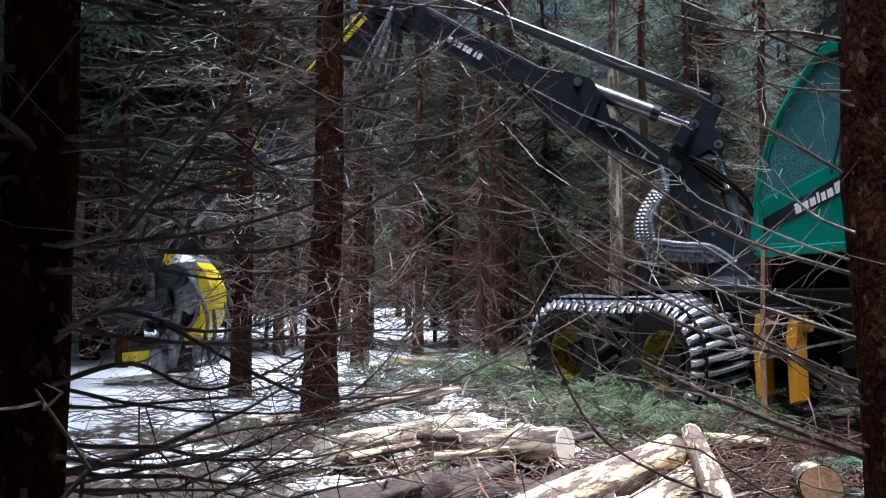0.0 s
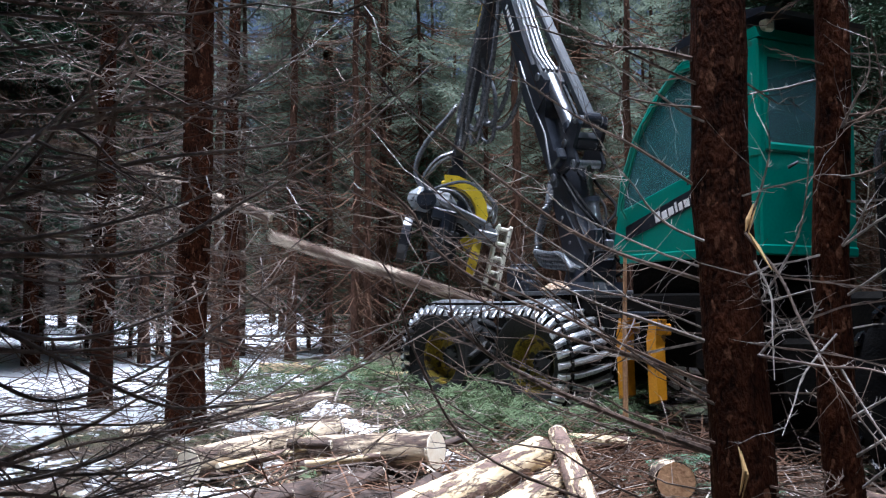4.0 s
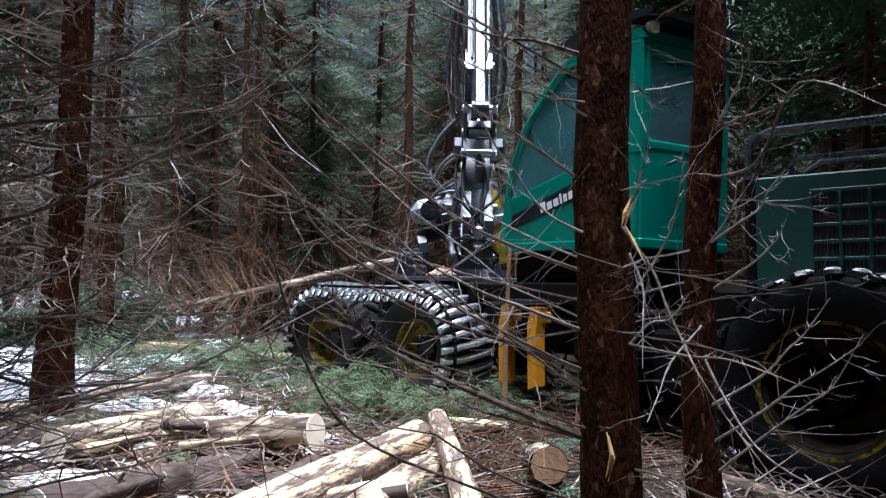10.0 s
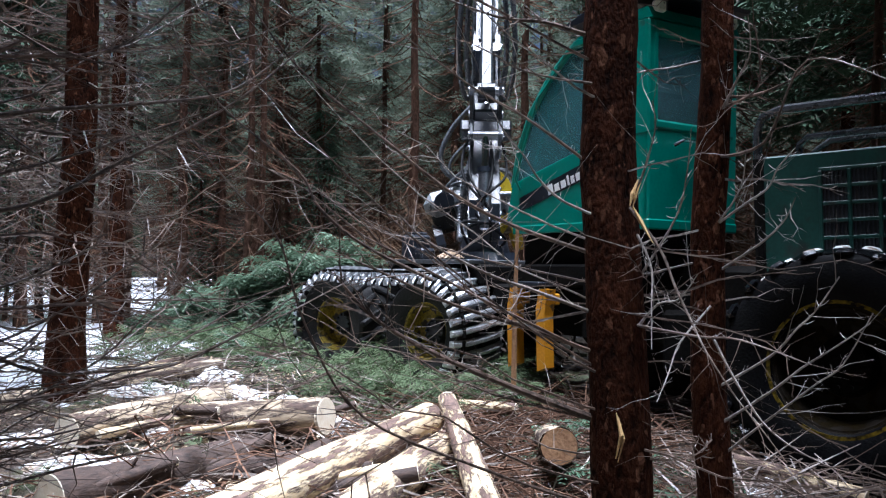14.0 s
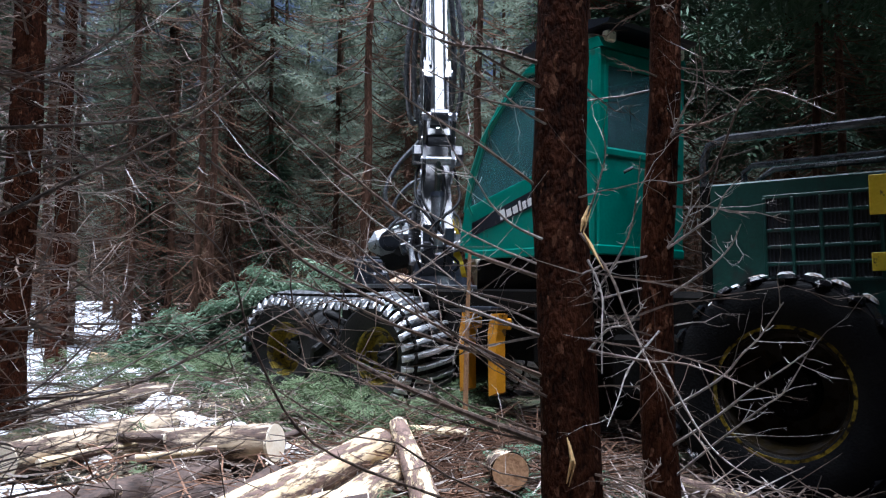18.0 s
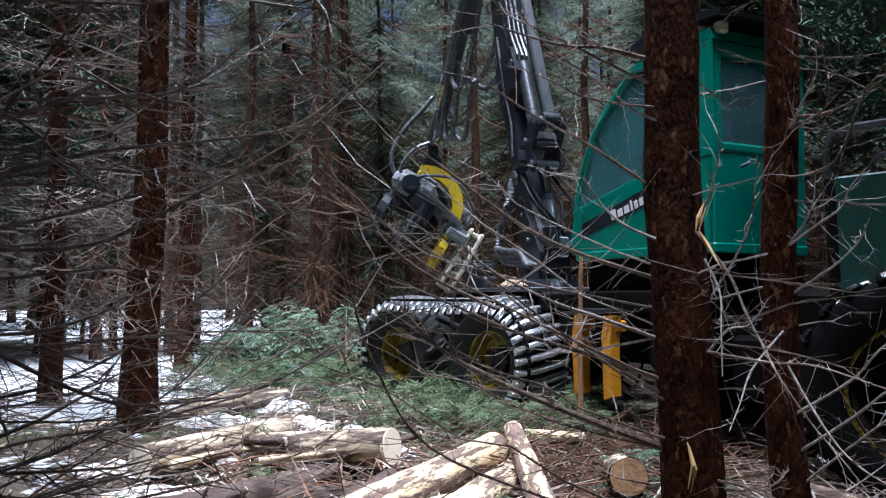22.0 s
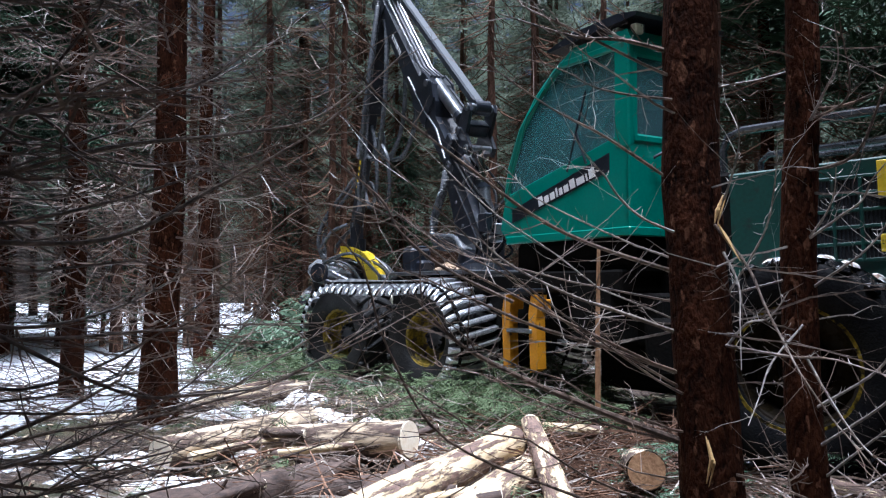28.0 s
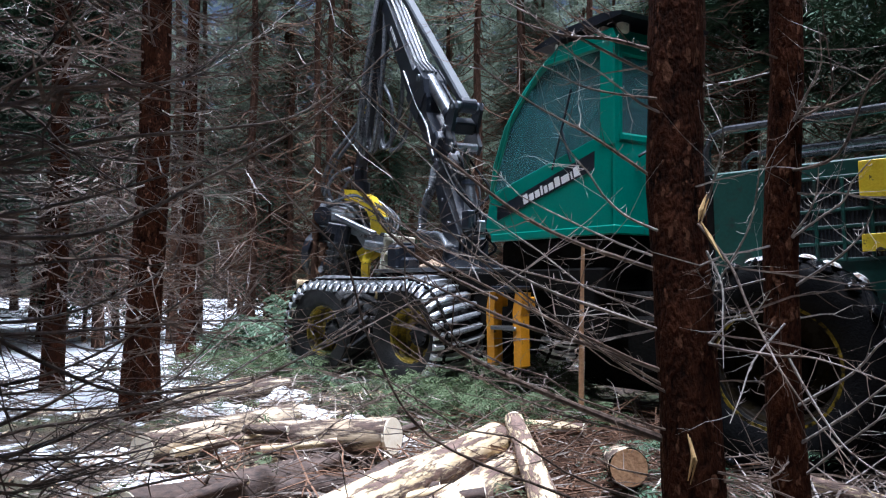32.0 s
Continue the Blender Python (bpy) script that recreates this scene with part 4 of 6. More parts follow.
    s.tube([(x + 0.008, y, z - 0.012) for x, y, z in bends], [0.001, 0.005, 0.001], 4)
    ob = part("torn_scar", s, SPLINTER, BIG, "pale torn wood of a broken branch", tidy=False)
    ob.matrix_parent_inverse = BIG.matrix_basis.inverted()


# ---------- the harvester ----------
JOINT = (3.95, 6.2)
HEAD_FRONT, HEAD_REAR = 107.0, 128.0
BASE_Z = 0.12
harvester = thing("harvester", "green and black forestry harvester with a crane and tracked front wheels", "harvester", at=pose(*JOINT, BASE_Z, 0, 0, HEAD_FRONT))


def wheel(parent, name, x, y, z, radius, width, rim, outer, lugs):
    """A tyre with slanted lugs on a dished rim; outer: +1 or -1, the side that faces out."""
    hub = new(name, None)
    sh = Shape()
    w = width / 2
    prof = [(rim, -w * 0.8), (rim + 0.05, -w * 0.95), (radius * 0.9, -w), (radius * 0.965, -w * 0.9), (radius * 0.975, 0), (radius * 0.965, w * 0.9), (radius * 0.9, w), (rim + 0.05, w * 0.95), (rim, w * 0.8)]
    sh.ring(prof, 40)
    me = fixed(sh.mesh(name, LIT_MUDDY if parent == harvester else RUBBER, True))
    ob = new(name, me)
    bpy.data.objects.remove(hub)
    ob.parent = parent
    ob.matrix_basis = pose(x, y, z)
    lug = Shape()
    for k in range(lugs):
        for sg in (-1, 1):
            a = 2 * math.pi * (k + (0.5 if sg > 0 else 0)) / lugs
            m = pose(0, 0, 0, 0, -math.degrees(a), 0) @ pose(radius * 0.985, sg * w * 0.5, 0, 28 * sg, 0, 0)
            lug.box(-0.035, -w * 0.56, -0.03 if lugs < 20 else -0.06, 0.03 if lugs < 20 else 0.025, w * 0.56, 0.03 if lugs < 20 else 0.06, 0.014 if lugs < 20 else 0.03, m)
    if parent == harvester:
        part("tread", lug, LIT_MUDDY, ob, "thick rubber lugs")
    rm = Shape()
    o = outer
    rm.ring([(rim + 0.025, o * w * 0.86), (rim + 0.025, o * w * 0.78), (rim - 0.02, o * w * 0.74), (rim - 0.05, o * w * 0.1), (rim * 0.5, o * w * 0.02), (rim * 0.5, -o * w * 0.05), (rim - 0.01, -o * w * 0.02), (rim - 0.005, o * w * 0.78)], 36)
    disc = Shape()
    disc.cyl((0, o * w * -0.05, 0), (0, o * w * 0.3, 0), rim * 0.52, rim * 0.4, 24)
    for k in range(10):
        a = 2 * math.pi * k / 10
        disc.cyl((rim * 0.33 * math.cos(a), o * w * 0.25, rim * 0.33 * math.sin(a)), (rim * 0.33 * math.cos(a), o * w * 0.38, rim * 0.33 * math.sin(a)), 0.014, n=6)
    if parent == harvester:
        part("rim", rm, RIM, ob, "muddy yellow wheel rim", smooth=True)
        part("hub", disc, BLACK, ob, "dark bolted wheel hub")
    else:
        # rear tread, rim and hub take near-black colours in place of deep shade
        for nm, s2, mt, lb in (("tread", lug, WET, "thick wet rubber lugs"), ("rim", rm, RIM_SHADED, "yellow wheel rim, blackened in its colour for shade"), ("hub", disc, MATTE, "dark bolted wheel hub")):
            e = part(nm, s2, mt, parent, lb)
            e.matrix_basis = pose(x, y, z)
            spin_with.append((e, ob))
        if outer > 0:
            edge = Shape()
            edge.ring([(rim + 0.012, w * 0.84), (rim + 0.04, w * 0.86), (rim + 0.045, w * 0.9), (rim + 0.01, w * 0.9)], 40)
            e = part("rim_edge", edge, RIM_EDGE, parent, "shade-dulled yellow rim edge", smooth=True)
            e.matrix_basis = pose(x, y, z)
            spin_with.append((e, ob))
    return ob


spin_with = []
R_F, R_R = 0.56, 0.74
F_AX = (2.98, 4.42)
F_Z = 0.8
# the front bogie is steered to the left about the crane foot
BOGIE = Matrix.Translation((3.2, 0, 0)) @ pose(0, 0, 0, 0, 0, 15) @ Matrix.Translation((-3.2, 0, 0))
front_wheels = []
for side in (1, -1):
    for x in F_AX:
        w = wheel(harvester, "front_wheel", x, side * 0.95, F_Z, R_F, 0.58, 0.3, side, 18)
        w.matrix_basis = BOGIE @ w.matrix_basis
        front_wheels.append((w, (x, side * 0.95, F_Z)))


def track(side):
    """The steel bogie track: two rows of side links and the cross plates, each its own part."""
    y = side * 0.95
    r = R_F + 0.045
    xa, xb, z = F_AX[0], F_AX[1], F_Z
    length_flat, length_arc = xb - xa, math.pi * r
    total = 2 * (length_flat + length_arc)
    count = 54
    w = 0.34
    links = Shape()

    def at_s(s):
        s %= total
        if s < length_flat:
            return xa + s, z + r, 0.0
        s -= length_flat
        if s < length_arc:
            a = s / r
            return xb + r * math.sin(a), z + r * math.cos(a), a
        s -= length_arc
        if s < length_flat:
            return xb - s, z - r, math.pi
        s -= length_flat
        a = s / r
        return xa - r * math.sin(a), z - r * math.cos(a), math.pi + a

    me = None
    for k in range(count):
        px, pz, a = at_s(total * k / count)
        m = pose(px, y, pz - (0.03 * math.sin(math.pi * (px - xa) / (xb - xa)) if 0 < a < 0.01 or a == 0 else 0), 0, math.degrees(a), 0)
        if me is None:
            p = Shape()
            rib = [(-0.385, -0.11), (-0.33, -0.05), (-0.2, -0.002), (0.0, 0.01), (0.2, -0.002), (0.33, -0.05), (0.385, -0.11)]
            sec = [(-0.034, -0.01), (0.034, -0.01), (0.034, 0.008), (0.022, 0.012), (0.014, 0.05), (-0.014, 0.05), (-0.022, 0.012), (-0.034, 0.008)]
            p.v = [(u - 0.16 * y2 * side, y2, z2 + h) for y2, z2 in rib for u, h in sec]
            p.f = [(i * 8 + j, i * 8 + (j + 1) % 8, i * 8 + 8 + (j + 1) % 8, i * 8 + 8 + j) for i in range(6) for j in range(8)] + [tuple(range(7, -1, -1)), tuple(range(48, 56))]
            me = fixed(p.mesh("track_plate", TRACK))
        ob = new("track_plate", me)
        ob.parent, ob.matrix_basis = harvester, BOGIE @ m
        for sg in (-1, 1):
            qx, qz, qa = at_s(total * (k + 0.5) / count)
            links.box(-0.05, sg * (w - 0.03) - 0.02, -0.012, 0.05, sg * (w - 0.03) + 0.02, 0.016, 0.006, pose(qx, y, qz, 0, math.degrees(qa), 0))
    part("chain_rim", links, MATTE, harvester, "steel links joining the track plates", at=BOGIE, kind="stuff")


track(1)
track(-1)

# bogie beams, front frame and deck
for side in (1, -1):
    s = Shape()
    s.box(F_AX[0] - 0.2, side * 0.55 - 0.09, 0.62, F_AX[1] + 0.2, side * 0.55 + 0.09, 1.0, 0.04)
    part("bogie_beam", s, BLACK, harvester, at=BOGIE)
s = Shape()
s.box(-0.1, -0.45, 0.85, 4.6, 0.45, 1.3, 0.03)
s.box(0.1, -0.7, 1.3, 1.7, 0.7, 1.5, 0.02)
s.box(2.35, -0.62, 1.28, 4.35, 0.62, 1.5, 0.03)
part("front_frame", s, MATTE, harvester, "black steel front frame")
s = Shape()
s.box(2.45, -0.66, 1.5, 4.2, 0.72, 1.545, 0.008)
part("deck_plate", s, STEEL, harvester, "wet steel deck plate below the crane")
s = Shape()
s.box(3.75, 0.36, 1.545, 4.0, 0.64, 1.84, 0.03)
s.box(3.78, 0.4, 1.84, 3.97, 0.6, 1.87, 0.012)
s.box(3.55, 0.42, 1.545, 3.72, 0.62, 1.68, 0.03)
part("valve_box", s, BLACK, harvester, "black steel box on the deck")
s = Shape()
for k in range(90):
    a, r = k * 2.4, 0.024 * math.sqrt(k)
    s.box(-0.022, -0.011, 0, 0.022, 0.011, 0.014, 0.004, pose(3.25 + r * math.cos(a), 0.42 + 0.6 * r * math.sin(a), 1.55 + 0.1 * max(0, 1 - r * 4), 10 * math.sin(k), 20 * math.cos(k), k * 67))
part("bark_litter", s, SAWDUST, harvester, "pale bark and sawdust lying on the deck", kind="stuff")
# orange posts of the step between bogie and cab
for k, x in enumerate((1.44, 1.02)):
    s = Shape()
    s.plate([(x - 0.05, 0.6), (x + 0.06, 0.56), (x + 0.09, 1.1), (x + 0.05, 1.28), (x - 0.06, 1.28), (x - 0.03, 1.05)], 1, 0.8, 0.9)
    s.box(x - 0.03, 0.72, 1.14, x + 0.05, 0.82, 1.24, 0.01)
    part("step_post", s, ORANGE, harvester, "orange painted steel step post")
for z in (0.92, 1.3):
    s = Shape()
    s.box(1.05, 0.74, z, 1.44, 0.92, z + 0.04, 0.008)
    part("step_tread", s, STEEL if z < 1.2 else BLACK, harvester, "steel step tread")
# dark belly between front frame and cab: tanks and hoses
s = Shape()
# this box is added to fill the deep shade under the cab
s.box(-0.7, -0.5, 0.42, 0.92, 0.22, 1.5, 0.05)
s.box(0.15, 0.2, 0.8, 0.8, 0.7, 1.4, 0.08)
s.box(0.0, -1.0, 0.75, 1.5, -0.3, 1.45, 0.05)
part("tank", s, MATTE, harvester, "black tank and filler boxes below the cab")

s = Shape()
# block added to close the see-through gap below the cab in shade black
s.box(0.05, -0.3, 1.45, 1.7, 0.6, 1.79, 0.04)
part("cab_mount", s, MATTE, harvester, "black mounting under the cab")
# cab
CZ = 1.83
W, WR = 0.7, 0.34


def wide(sg, inset=0.0):
    return W - inset if sg > 0 else inset - WR


cabp = Shape()
# floor pan and lower side panels; the sill rises to the rear
low = [(0.0, CZ), (1.72, CZ), (1.82, CZ + 0.1), (1.74, CZ + 0.42), (0.06, CZ + 0.82), (0.0, CZ + 0.82)]
for y0, y1 in ((W - 0.05, W), (-WR, -WR + 0.05)):
    cabp.plate(low, 1, y0, y1)
cabp.plate([(0, CZ), (1.72, CZ), (1.72, CZ + 0.05), (0, CZ + 0.05)], 1, -WR + 0.05, W - 0.05)
cabp.plate([(1.72, CZ), (1.82, CZ + 0.1), (1.74, CZ + 0.42), (1.68, CZ + 0.42), (1.7, CZ + 0.1)], 1, -WR + 0.05, W - 0.05)
cabp.box(-0.02, -WR, CZ, 0.04, W, CZ + 0.75, 0.015)
part("cab_body", cabp, GREEN, harvester, "green painted cab side panel")
s = Shape()
s.box(0.0, W - 0.02, CZ - 0.05, 1.72, W + 0.012, CZ + 0.03, 0.01)
s.box(-0.03, -WR, CZ - 0.05, 0.02, W + 0.012, CZ + 0.03, 0.01)
part("cab_sill", s, GREEN, harvester)
ROOF = 3.45
front_curve = [(1.75, CZ + 0.40), (1.68, 2.55), (1.5, 2.9), (1.25, 3.17), (0.98, 3.37), (0.82, ROOF)]
for sg in (1, -1):
    s = Shape()
    s.box(-0.02, wide(sg) - (0.07 if sg > 0 else 0.005), CZ + 0.7, 0.16, wide(sg) + (0.005 if sg > 0 else 0.07), ROOF, 0.015)
    part("rear_pillar", s, GREEN, harvester)
    s = Shape()
    s.tube([(x, wide(sg, 0.03), z) for x, z in front_curve], 0.035, 8)
    part("front_pillar", s, GREEN, harvester, smooth=True)
    s = Shape()
    s.box(0.1, wide(sg) - 0.06, ROOF - 0.06, 0.9, wide(sg) + 0.003, ROOF + 0.005, 0.012)
    part("roof_rail", s, GREEN, harvester)
    s = Shape()
    s.tube([(0.1, wide(sg, 0.025), CZ + 0.80), (1.72, wide(sg, 0.025), CZ + 0.42)], 0.026, 8)
    part("window_frame", s, GREEN, harvester)
    s = Shape()
    out = [(0.14, CZ + 0.8), (1.72, CZ + 0.43)] + front_curve[1:-1] + [(0.84, ROOF - 0.05), (0.14, ROOF - 0.05)]
    s.plate(out, 1, wide(sg, 0.035) - 0.004, wide(sg, 0.035) + 0.004)
    ob = part("side_window", s, GLASS, harvester, "tinted side window, reflected sky put into its teal")
    ob.visible_shadow = False
s = Shape()
for (xa, za), (xb, zb) in zip(front_curve[:-1], front_curve[1:]):
    s.add([(xa, -WR + 0.05, za), (xa, W - 0.05, za), (xb, W - 0.05, zb), (xb, -WR + 0.05, zb), (xa - 0.012, -WR + 0.05, za - 0.004), (xa - 0.012, W - 0.05, za - 0.004), (xb - 0.012, W - 0.05, zb - 0.004), (xb - 0.012, -WR + 0.05, zb - 0.004)], [(0, 1, 2, 3), (7, 6, 5, 4), (0, 4, 5, 1), (2, 6, 7, 3)])
ob = part("windscreen", s, GLASS, harvester, "curved tinted windscreen")
ob.visible_shadow = False
s = Shape()
s.box(-0.012, -WR + 0.08, CZ + 0.8, -0.002, W - 0.08, ROOF - 0.12, 0.002)
ob = part("rear_window", s, GLASS, harvester, "dark rear window")
ob.visible_shadow = False
s = Shape()
s.box(-0.03, -WR + 0.04, CZ + 0.74, 0.03, W - 0.04, CZ + 0.82, 0.02)
s.box(-0.03, -WR + 0.04, ROOF - 0.14, 0.03, W - 0.04, ROOF, 0.02)
for y in (-WR + 0.04, W - 0.1):
    s.box(-0.03, y, CZ + 0.78, 0.03, y + 0.06, ROOF - 0.1, 0.015)
part("rear_frame_trim", s, GREEN, harvester)
s = Shape()
s.plate([(-0.04, ROOF), (0.84, ROOF), (0.7, ROOF + 0.09), (0.0, ROOF + 0.09)], 1, -WR, W)
part("roof", s, GREEN, harvester)
s = Shape()
s.plate([(-0.12, ROOF + 0.17), (1.02, ROOF + 0.12), (1.05, ROOF + 0.14), (0.7, ROOF + 0.22), (0.1, ROOF + 0.24), (-0.14, ROOF + 0.2)], 1, -WR - 0.02, W + 0.02)
for y in (-0.25, 0.5):
    s.box(0.0, y - 0.02, ROOF + 0.05, 0.06, y + 0.02, ROOF + 0.2, 0.005)
    s.box(0.7, y - 0.02, ROOF + 0.05, 0.76, y + 0.02, ROOF + 0.2, 0.005)
part("roof_visor", s, BLACK, harvester, "black roof visor")
for x, y in ((-0.02, 0.6), (0.16, 0.64), (-0.02, -0.25), (0.75, 0.62), (0.75, -0.25)):
    s = Shape()
    s.box(x - 0.04, y - 0.05, ROOF + 0.05, x + 0.04, y + 0.05, ROOF + 0.14, 0.015)
    part("work_light", s, DIRTY_WHITE, harvester, "pale grey work light")
s = Shape()
s.box(0.35, -0.28, CZ + 0.3, 0.85, 0.28, CZ + 0.45, 0.05)
s.box(0.28, -0.26, CZ + 0.4, 0.42, 0.26, CZ + 1.15, 0.06)
s.box(0.3, -0.3, CZ + 0.05, 1.0, -0.28, CZ + 0.6, 0.04)
s.box(0.4, 0.32, CZ + 0.05, 1.0, 0.5, CZ + 0.6, 0.04)
s.box(1.4, -0.25, CZ + 0.05, 1.65, 0.4, CZ + 0.42, 0.04)
part("operator_seat", s, DARK, harvester, "empty dark seat inside the cab")
# dark band below the side window with the maker's mark as plain white bars
for sg in (1,):
    y0, y1 = W + 0.001, W + 0.006
    s = Shape()
    s.plate([(0.22, CZ + 0.68), (0.22, CZ + 0.52), (1.62, CZ + 0.16), (1.62, CZ + 0.29)], 1, y0, y1)
    part("name_band", s, BLACK, harvester, "slanted black band on the cab side")
    slope = math.degrees(math.atan2(-0.36, 1.4))
    x = 0.4
    for k, wd in enumerate((0.09, 0.035, 0.12, 0.085, 0.08, 0.06, 0.04, 0.08, 0.08, 0.085)):
        z = CZ + 0.59 - (x + wd / 2 - 0.22) * 0.257
        s = Shape()
        h = 0.09 if k in (0, 3, 6, 9) else 0.068
        s.box(-wd / 2 + 0.006, W + 0.0065, -0.05, wd / 2 - 0.006, W + 0.0095, -0.05 + h, 0.002, pose(x + wd / 2, 0, z, 0, -slope, 0))
        part("mark_bar", s, WHITE, harvester, "plain white mark on the band")
        x += wd + 0.006
s = Shape()
s.tube([(0.5, W + 0.02, 2.45), (0.62, W + 0.03, 2.75), (0.5, W + 0.02, 3.1)], 0.012, 5)
s.tube([(0.62, W + 0.03, 2.75), (0.75, W + 0.03, 2.4)], 0.01, 5)
part("wiper", s, BLACK, harvester)
s = Shape()
s.tube([(-0.05, 0.45, CZ + 0.62), (-0.1, 0.4, CZ + 0.66), (-0.1, 0.15, CZ + 0.66), (-0.05, 0.1, CZ + 0.62)], 0.014, 6)
part("grab_handle", s, CHROME, harvester, "chrome grab handle")
s = Shape()
s.tube([(1.62, W, 2.2), (1.62, W + 0.06, 2.3), (1.3, W + 0.06, 3.0), (1.1, W, 3.25)], 0.014, 6)
part("grab_handle", s, GREEN, harvester)

# rear frame with engine hood and large wheels
rear = part("rear_frame", Shape().box(-2.9, -0.5, 0.75, 0.15, 0.5, 1.25, 0.04), MATTE, harvester, "black rear frame carrying the engine", at=pose(0, 0, -0.1, 0, 0, HEAD_REAR - HEAD_FRONT))
HT = 2.33
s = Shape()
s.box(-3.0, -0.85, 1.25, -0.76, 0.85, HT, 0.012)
part("engine_hood", s, SHADED_GREEN, rear, "green engine hood, darkened in its colour for shade")
s = Shape()
s.box(-0.8, -0.86, 1.2, -0.7, 0.86, HT + 0.02, 0.03)
part("hood_edge", s, MATTE, rear)
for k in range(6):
    part("grille_bar", Shape().box(-2.42, 0.852, 1.62 + 0.115 * k, -1.14, 0.868, 1.645 + 0.115 * k, 0.004), SHADED_GREEN, rear)
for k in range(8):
    part("grille_bar", Shape().box(-2.42 + 0.18 * k, 0.853, 1.62, -2.395 + 0.18 * k, 0.872, 2.2, 0.004), SHADED_GREEN, rear)
for k in range(48):
    part("grille_slat", Shape().box(-2.4 + 0.026 * k, 0.855, 1.63, -2.392 + 0.026 * k, 0.863, 2.2, 0.002), BLACK, rear)
s = Shape()
s.box(-2.42, 0.846, 1.62, -1.14, 0.854, 2.2, 0.002)
part("grille_backing", s, DARK, rear, "dark air-intake grille")
for y in (0.78,):
    s = Shape()
    s.tube([(-0.72, y, 1.3), (-0.72, y, 2.52), (-0.76, y, 2.62), (-0.88, y, 2.66), (-3.0, y, 2.66)], 0.032, 8)
    part("guard_rail", s, RAIL, rear, "bent black and bright guard rail over the hood", smooth=True)
    s = Shape()
    s.tube([(-1.0, y, 2.3), (-1.0, y, 2.4), (-1.06, y, 2.45), (-3.0, y, 2.45)], 0.024, 8)
    part("guard_rail", s, RAIL, rear, "lower guard rail over the hood", smooth=True)
s = Shape()
s.tube([(-0.72, -0.78, 1.3), (-0.72, -0.78, 2.55), (-0.88, -0.78, 2.66), (-3.0, -0.78, 2.66)], 0.035, 8)
part("guard_rail", s, RAIL, rear, smooth=True)
for z0, z1 in ((2.04, 2.3), (1.68, 1.8)):
    part("warning_plate", Shape().box(-2.12, 0.874, z0, -1.8, 0.886, z1, 0.004), YELLOW, rear, "yellow warning plate")
s = Shape()
s.tube([(-2.1, 0.3, HT), (-2.1, 0.3, 2.62), (-2.2, 0.35, 2.72), (-2.34, 0.4, 2.74)], 0.05, 10)
part("exhaust_pipe", s, STEEL, rear, smooth=True)
rear_wheels = []
for side in (1, -1):
    rear_wheels.append(wheel(rear, "rear_wheel", -1.3, side * 0.97, 0.91, R_R, 0.6, 0.4, side, 22))
# bright wet highlights on the tyre top, modelled as thin white patches
s = Shape()
for k in range(7):
    a = radians(48 + 13.5 * k)
    m = pose(-1.3 + (R_R + 0.022) * math.cos(a), 0.86 + 0.06 * ((k * 7) % 3), 0.91 + (R_R + 0.022) * math.sin(a), 0, 90 - math.degrees(a), 0)
    n = 11
    rim = [(0.06 * (1 + 0.5 * noise.noise((j * 1.3, k, 0.5))) * math.cos(6.283 * j / n), 0.1 * (1 + 0.5 * noise.noise((j * 1.7, k, 2.5))) * math.sin(6.283 * j / n)) for j in range(n)]
    s.add([(x, y, 0) for x, y in rim] + [(x * 0.7, y * 0.7, 0.018) for x, y in rim] + [(0, 0, 0.024)], [(j, (j + 1) % n, n + (j + 1) % n, n + j) for j in range(n)] + [(n + j, n + (j + 1) % n, 2 * n) for j in range(n)], m)
part("highlight_patches", s, SNOW, rear, "white patches standing for highlights on the wet tyre", kind="stuff")
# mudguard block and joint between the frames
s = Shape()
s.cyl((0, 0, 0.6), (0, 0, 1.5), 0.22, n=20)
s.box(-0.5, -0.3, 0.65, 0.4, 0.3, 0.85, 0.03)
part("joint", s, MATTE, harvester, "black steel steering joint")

# crane: slewing column
SLEW = (3.2, 0.0, 1.545)
PIV_X, PIV_Z = 0.5, 2.85
crane_column = part("crane_column", Shape().plate([(-0.28, 1.62), (0.26, 1.62), (0.3, 1.9), (0.64, 2.72), (0.66, 2.92), (0.56, 3.0), (0.4, 2.98), (-0.02, 2.35), (-0.3, 1.95)], 1, -0.16, 0.16), BLACK, harvester, "black crane column")
s = Shape()
s.cyl((0, 0, 1.545), (0, 0, 1.64), 0.42, 0.38, 28)
s.cyl((0, 0, 1.62), (0, 0, 1.8), 0.3, 0.26, 24)
part("slewing_ring", s, BLACK, crane_column, smooth=True)
part("pivot_pin", Shape().cyl((PIV_X, -0.19, PIV_Z), (PIV_X, 0.19, PIV_Z), 0.07, n=16), STEEL, crane_column, "bright pivot pin")
for sg in (-1, 1):
    s = Shape()
    s.plate([(-0.2, 1.7), (0.2, 1.7), (0.24, 1.95), (0.46, 2.5), (0.36, 2.62), (0.0, 2.2), (-0.2, 1.95)], 1, sg * 0.172 - 0.01, sg * 0.172 + 0.01)
    part("column_cheek", s, BLACK, crane_column)
    for x, z in ((-0.1, 1.8), (0.12, 1.8), (0.12, 2.1), (0.3, 2.4)):
        part("bolt", Shape().cyl((x, sg * 0.18, z), (x, sg * 0.198, z), 0.02, n=6), STEEL, crane_column)
for k, (y, z) in enumerate(((-0.12, 2.08), (0.0, 2.0), (0.12, 2.12))):
    s = Shape()
    s.box(-0.5 + 0.04 * k, y - 0.05, z - 0.12, -0.24, y + 0.05, z + 0.1, 0.015)
